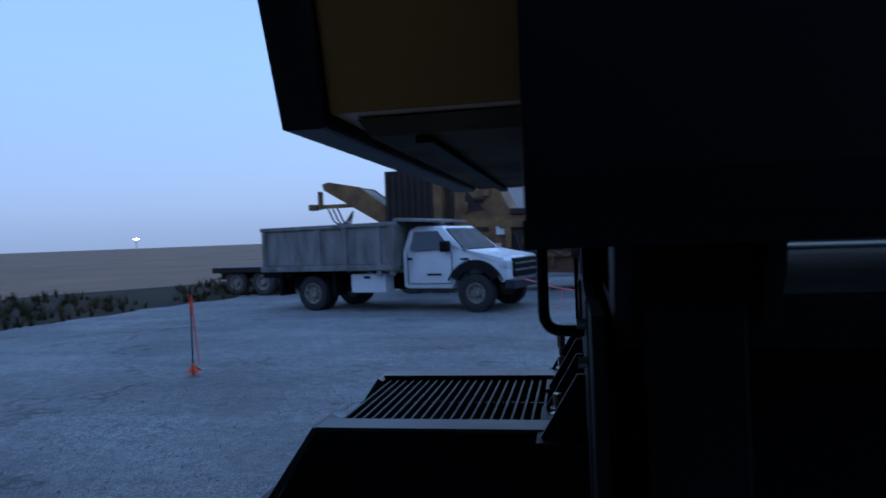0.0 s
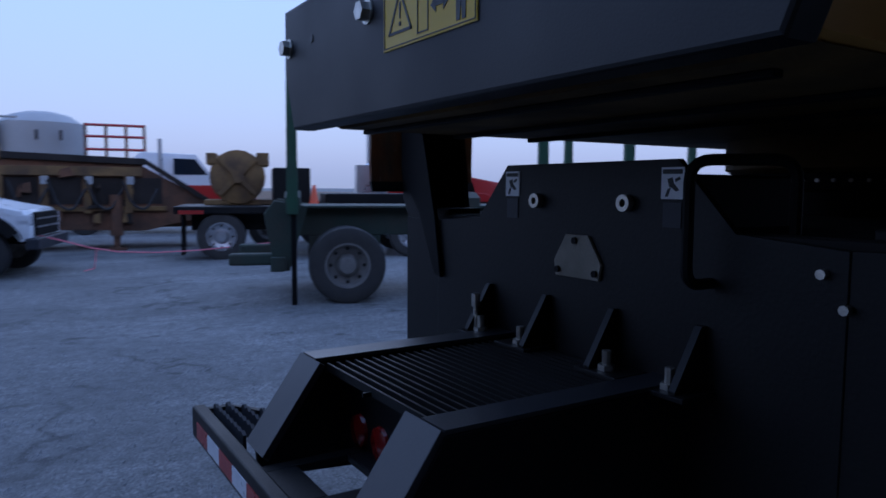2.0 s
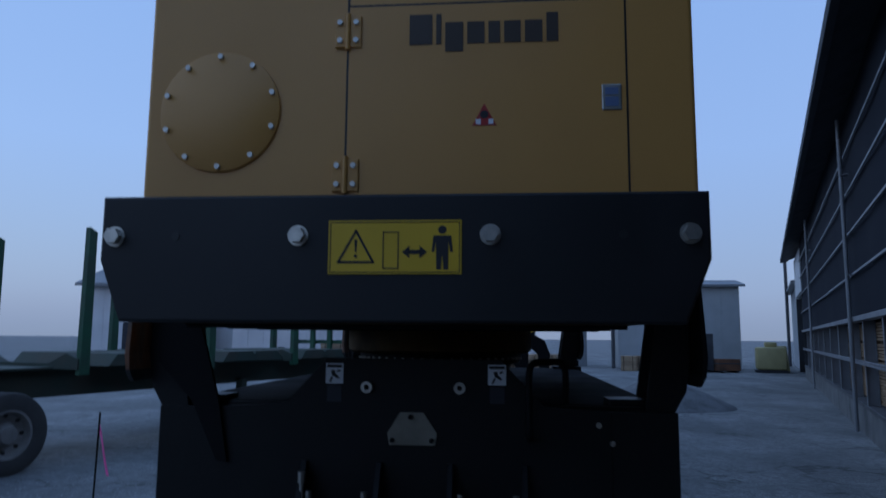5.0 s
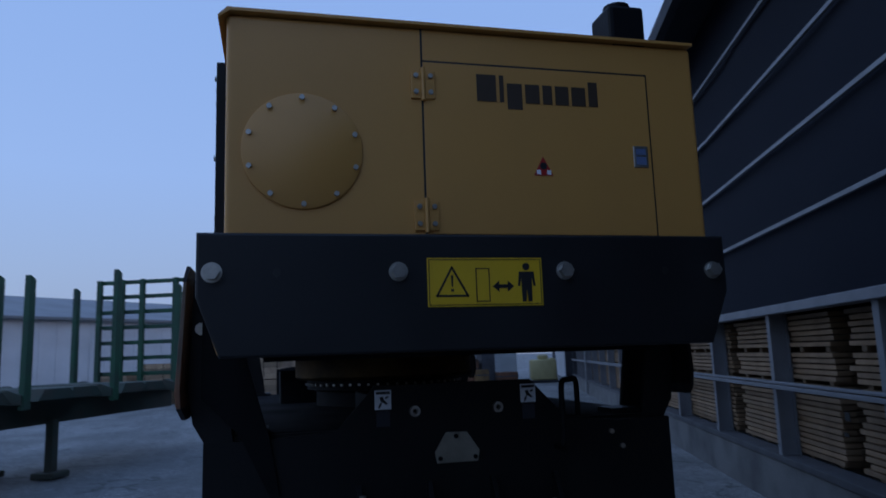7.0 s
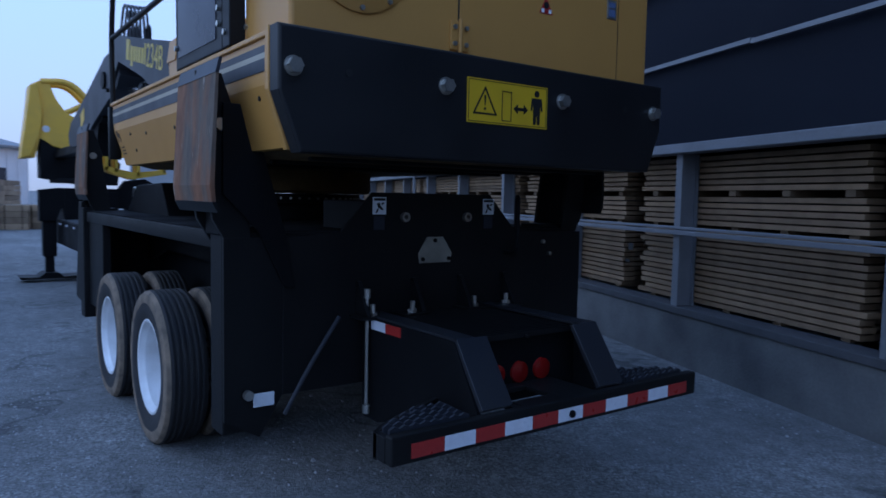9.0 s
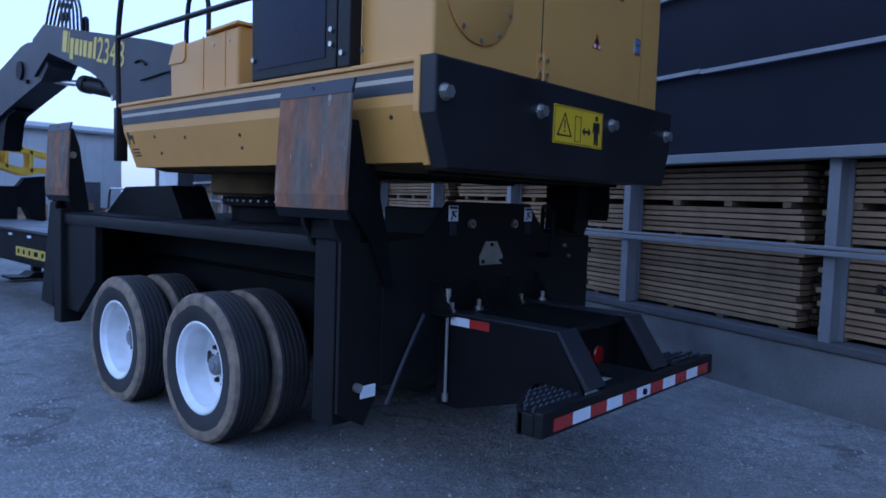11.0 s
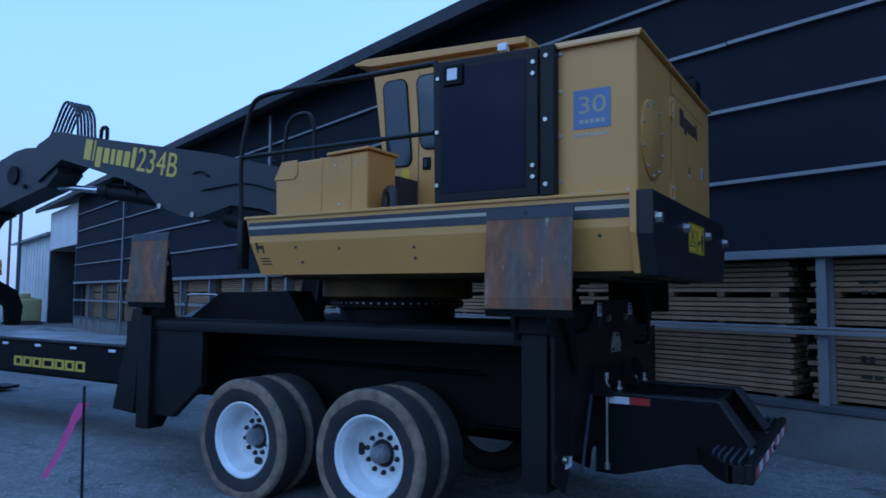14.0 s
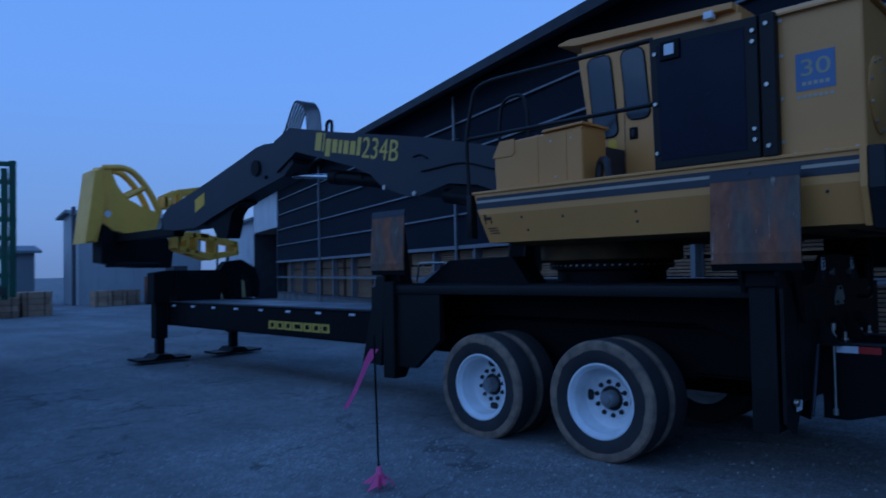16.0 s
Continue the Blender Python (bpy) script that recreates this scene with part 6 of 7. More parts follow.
def screening_plant():
    """A rusty towed screening and grinding plant."""
    th = thing("screening_plant", pose(-1.0, 18.2, 0, 0, 0, -3), "rusty brown and ochre towed screening plant", "machine")
    bm = B()
    box(bm, -4.25, -2.75, -1.2, 1.2, 2.0, 3.58, 0.03)
    bx = part("screen_box", bm, DARKBROWN, th, "dark brown corrugated screen box")
    bm = B()
    for i in range(8):
        x = -4.2 + 0.19 * i
        box(bm, x, x + 0.08, -1.26, -1.2, 2.02, 3.56, 0.01)
    part("rib", bm, DARKBROWN, bx)
    bm = B()
    box(bm, -2.80, -2.55, -1.25, 1.25, 1.9, 3.60, 0.02)
    box(bm, -2.5, -2.3, -0.9, 0.9, 3.3, 3.6, 0.05)
    part("box_frame", bm, OCHRE, th, "ochre box end frame")
    bm = B()
    prism(bm, [(-2.25, 1.6), (-2.15, 3.45), (-2.0, 3.60), (-1.15, 3.52), (-1.05, 3.2), (-0.45, 1.95), (-0.45, 1.4), (-1.9, 1.35)], "y", -1.1, 1.1, 0.03)
    hp = part("hopper", bm, OCHRE, th, "faded ochre feed hopper")
    bm = B()
    prism(bm, [(-1.95, 2.3), (-1.85, 2.9), (-1.35, 2.35)], "y", -1.13, -1.1)
    part("hopper_plate", bm, DARKBROWN, hp)
    for nm, b in (("hopper_bar", (-1.95, -1.25, -1.16, -1.1, 1.75, 1.85)), ("hopper_horn", (-2.2, -2.1, -1.2, -1.1, 3.4, 3.75)), ("hopper_horn", (-1.25, -1.15, -1.2, -1.1, 3.3, 3.68))):
        bm = B()
        box(bm, *b)
        part(nm, bm, DARKBROWN, hp)
    bm = B()
    box(bm, -1.02, -0.72, -1.2, -1.17, 1.62, 1.92)
    part("white_plate", bm, WHITE, hp, "white square plate")
    bm = B()   # long tapered body
    prism(bm, [(-0.9, 0.55), (-0.9, 2.05), (-0.4, 2.20), (2.3, 2.10), (4.15, 1.05), (4.15, 0.85), (2.4, 0.45)], "y", -1.15, 1.15, 0.02)
    part("body", bm, BROWNRUST, th, "long rusty tapered hull")
    bm = B()
    prism(bm, [(-0.6, 2.18), (-0.6, 2.34), (2.42, 2.24), (2.42, 2.08)], "y", -1.25, 1.25, 0.01)
    prism(bm, [(2.22, 2.24), (2.42, 2.24), (4.3, 1.02), (4.1, 1.0)], "y", -1.22, -1.12, 0.01)
    part("top_belt", bm, DARKBROWN, th)
    bm = B()
    box(bm, -0.9, 2.35, -1.26, -1.15, 1.80, 2.02, 0.01)
    box(bm, -0.9, 2.9, -1.24, -1.15, 0.95, 1.06, 0.01)
    part("side_rail", bm, OCHRE, th)
    for x in (-0.75, 0.15, 1.05, 1.95):
        bm = B()
        box(bm, x, x + 0.16, -1.28, -1.15, 0.9, 1.80, 0.01)
        part("side_post", bm, OCHRE, th)
        bm = B()
        box(bm, x + 0.18, x + 0.86, -1.165, -1.152, 1.12, 1.76)
        part("recess_panel", bm, DARKBROWN, th, "dark recessed panel")
    for x in (0.22, 1.15, 2.05):
        bm = B()
        box(bm, x - 0.06, x + 0.10, -1.30, -1.283, 1.60, 1.79)
        part("pale_tag", bm, TANKGREY, th)
    prng = random.Random(21)
    for i in range(16):   # worn brackets, pods and hoses along the side
        x, z = prng.uniform(-0.8, 2.5), prng.uniform(0.65, 1.75)
        w, h = prng.uniform(0.08, 0.32), prng.uniform(0.08, 0.4)
        bm = B()
        prism(bm, [(x, z), (x + w, z + prng.uniform(-0.05, 0.08)), (x + w * prng.uniform(0.6, 1.0), z + h), (x + prng.uniform(0, 0.08), z + h * prng.uniform(0.7, 1.0))], "y", -1.15 - prng.uniform(0.06, 0.2), -1.15, 0.01)
        part("side_bracket", bm, prng.choice((OCHRE, BROWNRUST, DARKBROWN, DARKBROWN)), th)
    for k in range(4):
        bm = B()
        x = -0.5 + 0.8 * k
        tube(bm, soft([(x, -1.3, 1.7), (x + 0.2, -1.34, 1.1), (x + 0.5, -1.34, 0.95), (x + 0.8, -1.3, 1.5)], 0.3), 0.03, 6)
        part("hose", bm, HOSE, th)
    for k in range(6):
        bm = B()
        x, z = -2.2 + 0.28 * k, 1.5 + prng.uniform(0, 1.4)
        box(bm, x, x + prng.uniform(0.1, 0.35), -1.2, -1.1, z, z + prng.uniform(0.1, 0.4), 0.02)
        part("hopper_bracket", bm, prng.choice((BROWNRUST, DARKBROWN, OCHRE)), hp)
    bm = B()
    cyl(bm, (1.75, -1.2, 0.35), (1.75, -1.2, 1.35), 0.15, 14)
    cyl(bm, (1.75, -1.2, 0.05), (1.75, -1.2, 0.35), 0.08, 10)
    box(bm, 1.55, 1.95, -1.4, -1.0, 0.0, 0.06)
    part("jack", bm, BROWNRUST, th)
    bm = B()
    box(bm, -4.6, 4.2, -0.5, -0.35, 0.5, 0.75)
    box(bm, -4.6, 4.2, 0.35, 0.5, 0.5, 0.75)
    box(bm, -4.4, -2.4, -0.9, 0.9, 0.75, 2.0)
    part("underframe", bm, BROWNRUST, th)
    for x in (-3.6, -2.6):
        for s in (1, -1):
            simple_wheel(th, x, s * 0.95, 0.5, 0.26, DIRTYRIM, s)
    bm = B()   # raised conveyor on the far end
    prism(bm, [(-4.4, 2.0), (-6.35, 3.18), (-6.4, 3.36), (-6.2, 3.42), (-5.2, 3.22), (-4.4, 2.6)], "y", -0.75, -0.55, 0.01)
    prism(bm, [(-4.4, 2.0), (-6.35, 3.18), (-6.4, 3.36), (-6.2, 3.42), (-5.2, 3.22), (-4.4, 2.6)], "y", 0.55, 0.75, 0.01)
    box(bm, -6.75, -4.6, -0.7, -0.6, 2.62, 2.74, 0.01)
    box(bm, -6.55, -6.45, -0.75, -0.55, 2.6, 3.15, 0.01)
    box(bm, -6.85, -6.6, -0.8, -0.5, 2.58, 2.76, 0.02)
    cv = part("conveyor", bm, OCHRE, th, "ochre folding conveyor")
    bm = B()
    prism(bm, [(-4.4, 2.55), (-5.2, 3.18), (-6.2, 3.36), (-6.2, 3.25), (-4.4, 2.15)], "y", -0.55, 0.55)
    part("belt", bm, GREYBED, cv)
    bm = B()
    for k in range(3):
        tube(bm, soft([(-6.2 + 0.15 * k, -0.8, 2.6), (-6.0 + 0.15 * k, -0.8, 2.15), (-5.7 + 0.1 * k, -0.8, 2.1), (-5.4, -0.8, 2.5)], 0.3), 0.025, 6)
    part("hose", bm, HOSE, cv)
    return th


screening_plant()


def log_trailer():
    """Long green log trailer: centre beam, bunks with stakes, headboard. Near side is y = 0, far side y = 2.4."""
    th = thing("log_trailer", pose(1.56, 6.98, 0, 0, 0, -20.8), "long green log trailer with tall stakes", "trailer")
    bm = B()
    for y in (0.72, 1.68):
        box(bm, -0.1, 12.6, y - 0.06, y + 0.06, 0.88, 1.26, 0.01)
    for x in range(0, 13, 2):
        box(bm, x, x + 0.12, 0.72, 1.68, 0.95, 1.2)
    part("frame", bm, GREENDIRT, th, "dirty green frame beams")
    bm = B()
    box(bm, 0.1, 12.5, 0.5, 1.9, 1.265, 1.30, 0.01)
    part("deck_plank", bm, GREENDIRT, th)
    for x, top in ((0.0, 3.2), (2.43, 3.2), (3.43, 2.96), (4.72, 3.24), (7.1, 3.2), (9.35, 3.55), (11.6, 3.5)):
        bm = B()
        prism(bm, [(0.0, 1.27), (0.0, 1.42), (0.25, 1.50), (0.6, 1.34), (1.8, 1.34), (2.15, 1.50), (2.4, 1.42), (2.4, 1.27)], "x", x - 0.1, x + 0.1, 0.01)
        part("bunk", bm, GREENDIRT, th, "dirty green cross bunk")
        for y in (0.02, 2.38):
            if (y > 1 and (x < 2 or 3 < x < 4.5)) or (y < 1 and x == 2.43):
                continue
            bm = B()
            prism(bm, [(x - 0.075, 1.2), (x + 0.075, 1.2), (x + 0.06, top - 0.06), (x - 0.06, top)], "y", y - 0.05, y + 0.05, 0.008)
            part("stake", bm, GREEN, th, "tall green steel stake")
    for x in (5.2, 6.0, 7.5, 8.2, 9.7, 10.4):   # saddles between the bunks
        bm = B()
        prism(bm, [(x, 1.30), (x + 0.15, 1.48), (x + 0.75, 1.48), (x + 0.95, 1.30)], "y", 0.1, 2.3, 0.01)
        part("saddle", bm, GREENDIRT, th)
    bm = B()
    box(bm, -0.85, -0.2, 0.3, 0.5, 0.50, 0.66, 0.03)
    box(bm, -0.85, -0.2, 1.9, 2.1, 0.50, 0.66, 0.03)
    box(bm, -0.3, -0.1, 0.2, 2.2, 0.42, 0.62, 0.02)
    for y in (0.35, 2.0):
        prism(bm, [(-0.25, 0.45), (-0.05, 0.42), (0.2, 1.3), (-0.25, 1.38), (-0.38, 1.2)], "y", y - 0.08, y + 0.08, 0.02)
    part("rear_bumper", bm, GREENDIRT, th)
    bm = B()
    box(bm, -0.02, 0.05, 0.02, 0.10, 0.0, 1.2)
    part("mud_flap", bm, BLACK, th)
    for x in (0.72, 3.80):
        for y, o in ((0.18, -1), (0.50, -1), (1.90, 1), (2.22, 1)):
            simple_wheel(th, x, y, 0.52, 0.27, DIRTYRIM, o, 0.30, 0.09)
        bm = B()
        cyl(bm, (x, 0.3, 0.5), (x, 2.1, 0.5), 0.07, 10)
        box(bm, x - 0.5, x + 0.5, 0.66, 0.78, 0.62, 0.88, 0.02)
        box(bm, x - 0.5, x + 0.5, 1.62, 1.74, 0.62, 0.88, 0.02)
        part("axle", bm, GREENDIRT, th)
    bm = B()
    box(bm, 2.2, 2.6, 0.63, 0.66, 0.96, 1.18)
    part("pale_plate", bm, TANKGREY, th)
    # lattice headboard across the front
    rack = thing("headboard_rack", pose(12.45, 0, 0), "tall green lattice headboard")
    rack.parent = th
    for y in (0.0, 0.55, 1.35, 1.85, 2.4):
        bm = B()
        box(bm, -0.05, 0.05, y - 0.055, y + 0.055, 1.22, 3.76, 0.01)
        part("upright", bm, GREEN, rack)
    for z in (1.62, 1.97, 2.32, 2.67, 3.02, 3.37, 3.71):
        bm = B()
        box(bm, 0.052, 0.11, -0.05, 2.45, z - 0.045, z + 0.045, 0.01)
        part("crossbar", bm, GREEN, rack)
    for y in (0.6, 1.8):
        bm = B()
        box(bm, 8.47, 8.62, y - 0.07, y + 0.07, 0.1, 0.95, 0.01)
        box(bm, 8.32, 8.77, y - 0.2, y + 0.2, 0.0, 0.1, 0.02)
        part("landing_leg", bm, GREENDIRT, th)
    return th


log_trailer()


def road_tractor():
    th = thing("road_tractor", pose(7.35, 16.1, 0, 0, 0, -17), "red conventional road tractor with twin stacks", "truck")
    cabin(th, [(0.15, 0.75), (0.15, 2.5), (0.3, 2.72), (1.25, 2.72), (1.42, 2.62), (1.62, 1.98), (3.3, 1.72), (3.55, 1.5), (3.55, 0.95), (3.25, 0.95), (3.1, 1.2), (2.2, 1.2), (2.05, 0.9), (1.9, 0.75)], 1.05, 1.9, 2.72, 0.12, TRUCKRED)
    for s in (1, -1):
        bm = B()
        prism(bm, [(0.62, 1.92), (0.62, 2.45), (1.25, 2.45), (1.42, 1.92)], "y", s * 0.985, s * 1.055)
        part("side_window", bm, WINGLASS, th)
        bm = B()
        lathe(bm, [(0.14, 0.95), (0.16, 1.0), (0.16, 2.2), (0.08, 2.27), (0.001, 2.27), (0.001, 0.95)], (-0.05, s * 1.0, 0), "z", 18)
        muffler = part("muffler", bm, ALU, th, "bright exhaust muffler", True)
        bm = B()
        lathe(bm, [(0.075, 2.272), (0.075, 3.35), (0.066, 3.35), (0.066, 2.272)], (-0.05, s * 1.0, 0), "z", 16)
        part("exhaust_stack", bm, ALU, muffler, "bright exhaust stack", True)
        bm = B()
        prism(bm, [(1.95, 0.8), (2.05, 1.25), (2.35, 1.42), (2.85, 1.42), (3.2, 1.3), (3.35, 0.9), (3.2, 0.9), (3.0, 1.2), (2.3, 1.2), (2.1, 0.8)], "y", s * 0.9, s * 1.15, 0.02)
        part("mudguard", bm, TRUCKRED, th)
        simple_wheel(th, 2.65, s * 1.02, 0.52, 0.28, ALU, s)
        for x in (-3.0, -1.7):
            simple_wheel(th, x, s * 1.0, 0.52, 0.28, DIRTYRIM, s)
        bm = B()
        box(bm, 1.5, 1.62, s * 1.2 - 0.1, s * 1.2 + 0.1, 1.95, 2.4, 0.03)
        part("mirror", bm, ALU, th)
    bm = B()
    v0 = [bm.verts.new(p) for p in ((1.44, -0.9, 2.60), (1.44, 0.9, 2.60), (1.66, 0.98, 2.0), (1.66, -0.98, 2.0))]
    v1 = [bm.verts.new(v.co + Vector((-0.04, 0, -0.01))) for v in v0]
    bm.faces.new(v0), bm.faces.new(v1[::-1])
    for i in range(4):
        bm.faces.new((v0[i], v0[(i + 1) % 4], v1[(i + 1) % 4], v1[i]))
    part("windscreen", bm, WINGLASS, th)
    bm = B()
    prism(bm, [(1.2, 2.74), (1.25, 2.80), (1.8, 2.74), (1.8, 2.70)], "y", -0.95, 0.95)
    part("sun_visor", bm, TRUCKRED, th)
    bm = B()
    box(bm, -3.9, 3.4, -0.45, -0.3, 0.7, 0.95)
    box(bm, -3.9, 3.4, 0.3, 0.45, 0.7, 0.95)
    box(bm, -2.9, -1.6, -0.5, 0.5, 0.95, 1.2, 0.05)
    box(bm, 0.2, 1.7, -1.1, -0.6, 0.45, 0.85, 0.1)
    part("chassis", bm, BLACK, th)
    bm = B()
    box(bm, -0.5, 0.05, -0.9, -0.4, 0.95, 1.35)
    box(bm, -0.5, 0.05, 0.4, 0.9, 0.95, 2.2)
    part("headache_box", bm, ALU, th)
    bm = B()   # door marking as plain bars
    for z, a, b in ((1.55, 0.72, 1.12), (1.48, 0.66, 1.18), (1.38, 0.75, 1.10), (1.30, 0.80, 1.05)):
        box(bm, a, b, -1.062, -1.052, z, z + 0.045)
    part("door_marking", bm, WHITE, th, "white marking on the red door")
    bm = B()
    box(bm, 3.5, 3.62, -0.65, 0.65, 0.95, 1.6, 0.03)
    part("grille", bm, ALU, th)
    return th


road_tractor()


def flat_truck():
    """Dark flat trailer carrying a drum, its wheel showing chrome."""
    th = thing("flat_trailer", pose(2.55, 14.4, 0, 0, 0, -17), "dark flat trailer with a bright rimmed wheel", "trailer")
    bm = B()
    box(bm, -0.9, 5.5, -1.2, 1.2, 0.98, 1.14, 0.02)
    box(bm, -0.6, 5.4, -0.5, -0.36, 0.6, 0.98)
    box(bm, -0.6, 5.4, 0.36, 0.5, 0.6, 0.98)
    box(bm, 1.15, 1.95, -0.9, 0.9, 1.15, 1.98, 0.03)
    box(bm, 2.3, 4.8, -0.8, 0.8, 1.15, 1.42, 0.03)
    part("bed", bm, BLACKD, th)
    for s in (1, -1):
        simple_wheel(th, 0.05, s * 1.02, 0.51, 0.28, ALU, s, 0.30, 0.08)
        simple_wheel(th, 4.2, s * 1.02, 0.51, 0.28, ALU, s, 0.30, 0.08)
    bm = B()
    box(bm, -0.75, -0.70, -1.2, -0.6, 0.12, 0.98)
    part("mud_flap", bm, BLACK, th)
    bm = B()
    box(bm, -0.8, -0.3, -1.24, -1.2, 0.98, 1.06)
    part("tail_tape", bm, REDF, th)
    return th


flat_truck()


def steel_drum():
    th = thing("cable_drum", pose(3.1, 14.9, 1.14, 0, 0, -17), "ochre steel drum machine with cross braces", "machine")
    bm = B()
    out = []
    for k in range(20):
        a = 2 * math.pi * k / 20
        out.append((0.62 * math.cos(a), 0.64 + 0.62 * math.sin(a)))
    prism(bm, out, "y", -0.6, -0.45, 0.02)
    prism(bm, out, "y", 0.45, 0.6, 0.02)
    prism(bm, [(x * 0.8, 0.64 + (z - 0.64) * 0.8) for x, z in out], "y", -0.5, 0.5)
    dr = part("drum", bm, OCHRE, th, "", True)
    bm = B()
    for a in (45, 135, 225, 315):
        box(bm, 0.1, 0.58, -0.66, -0.6, -0.05, 0.05, 0.01, 2, pose(0, 0, 0.64) @ pose(0, 0, 0, 0, a, 0))
    cyl(bm, (0, -0.7, 0.64), (0, -0.55, 0.64), 0.14, 14)
    box(bm, -0.68, -0.45, -0.62, 0.62, 0.92, 1.18, 0.02)
    box(bm, 0.42, 0.70, -0.62, 0.62, 0.90, 1.20, 0.02)
    box(bm, -0.75, 0.8, -0.55, 0.55, 0.0, 0.12, 0.02)
    part("brace", bm, OCHRE, dr)
    return th


steel_drum()
th = thing("traffic_cone", pose(2.55, 14.4, 0, 0, 0, -17) @ pose(2.02, -1.0, 1.142), "small orange traffic cone on the flat trailer", "cone")
bm = B()
box(bm, -0.14, 0.14, -0.14, 0.14, 0.0, 0.025, 0.01)
lathe(bm, [(0.11, 0.02), (0.03, 0.46), (0.018, 0.46), (0.018, 0.02)], (0, 0, 0), "z", 18)
part("cone", bm, ORANGE, th, "", True)

# further back: tank, rail rack, white-roofed truck, flat deck
th = thing("bulk_tank", pose(-0.4, 27.8, 0, 0, 0, -8), "pale grey domed bulk tank on a frame", "tank")
bm = B()
lathe(bm, [(0.001, 4.25), (0.5, 4.22), (1.0, 4.08), (1.40, 3.8), (1.42, 2.4), (1.1, 1.4), (0.001, 1.4)], (0, 0, 0), "z", 30, False)
part("tank", bm, TANKGREY, th, "", True)
bm = B()
box(bm, -1.6, 1.6, -1.3, -1.1, 0.8, 2.6)
box(bm, -1.6, 1.6, 1.1, 1.3, 0.8, 2.6)
for x in (-1.5, 1.4):
    for y in (-1.2, 1.1):
        box(bm, x, x + 0.1, y, y + 0.1, 0, 0.9)
part("frame", bm, TANKGREY, th)
bm = B()
prism(bm, [(-2.45, 2.2), (-2.35, 3.55), (-1.3, 3.75), (-1.3, 2.2)], "y", -1.2, 1.0, 0.03)
part("side_bin", bm, TANKGREY, th, "pale grey sloped bin beside the tank")
for x in (0.0, 0.75):
    bm = B()
    box(bm, x - 0.05, x + 0.05, -1.47, -1.38, 3.15, 3.5, 0.01)
    part("tank_bracket", bm, DARKSTEEL, th)
bm = B()
tube(bm, soft([(-2.0, -1.2, 1.5), (-2.0, -1.2, 3.9), (-0.6, -1.0, 3.95)], 0.2), 0.04, 6)
part("pipe", bm, TANKGREY, th)
th = thing("pipe_rack", pose(1.8, 25.6, 0, 0, 0, -5), "dark red tubular rack", "rack")
for x in (-0.95, -0.3, 0.35, 0.95):
    bm = B()
    cyl(bm, (x, 0, 0), (x, 0, 3.75), 0.05, 8)
    part("upright", bm, BROWNRUST, th)
for z in (2.85, 3.3, 3.7):
    bm = B()
    cyl(bm, (-1.0, 0, z), (1.0, 0, z), 0.05, 8)
    part("crossbar", bm, TRUCKRED, th)


def far_truck():
    th = thing("highway_truck", pose(2.1, 23.9, 0, 0, 0, -12), "white-roofed red and white highway truck", "truck")
    cabin(th, [(0, 0.9), (0, 2.4), (0.3, 2.68), (2.0, 2.62), (2.5, 1.9), (3.7, 1.7), (3.9, 1.4), (3.9, 0.8), (0.2, 0.8)], 1.1, 1.9, 2.68, 0.1, TRUCKWHITE)
    bm = B()
    prism(bm, [(0.0, 0.8), (0.0, 1.6), (2.4, 1.6), (3.92, 1.3), (3.92, 0.8)], "y", -1.13, 1.13, 0.02)
    part("red_skirt", bm, TRUCKRED, th)
    bm = B()
    prism(bm, [(1.3, 1.95), (1.3, 2.48), (1.98, 2.46), (2.36, 1.95)], "y", -1.10, 1.10)
    part("window", bm, WINGLASS, th)
    bm = B()
    for i in range(4):
        box(bm, 3.90, 3.96, -0.6, 0.6, 0.95 + 0.14 * i, 1.02 + 0.14 * i)
    part("grille", bm, ALU, th)
    bm = B()
    cyl(bm, (0.9, -1.15, 1.0), (0.9, -1.15, 3.1), 0.07, 10)
    part("exhaust_stack", bm, ALU, th)
    for s in (1, -1):
        simple_wheel(th, 3.0, s * 1.0, 0.52, 0.28, ALU, s)
        simple_wheel(th, -1.4, s * 1.0, 0.52, 0.28, ALU, s)
    bm = B()
    box(bm, -4.0, 3.6, -0.4, 0.4, 0.6, 0.9)
    part("chassis", bm, BLACK, th)


far_truck()
th = thing("deck_trailer", pose(-11.5, 19.9, 0, 0, 0, -14), "low dark flat deck trailer", "trailer")
bm = B()
box(bm, 0.1, 3.2, -1.2, 1.2, 0.72, 0.9, 0.02)
box(bm, 0.2, 3.1, -0.9, 0.9, 0.5, 0.72)
part("deck", bm, BLACKD, th)
for x in (1.0, 2.1):
    for s in (1, -1):
        simple_wheel(th, x, s * 1.0, 0.42, 0.25, DIRTYRIM, s)


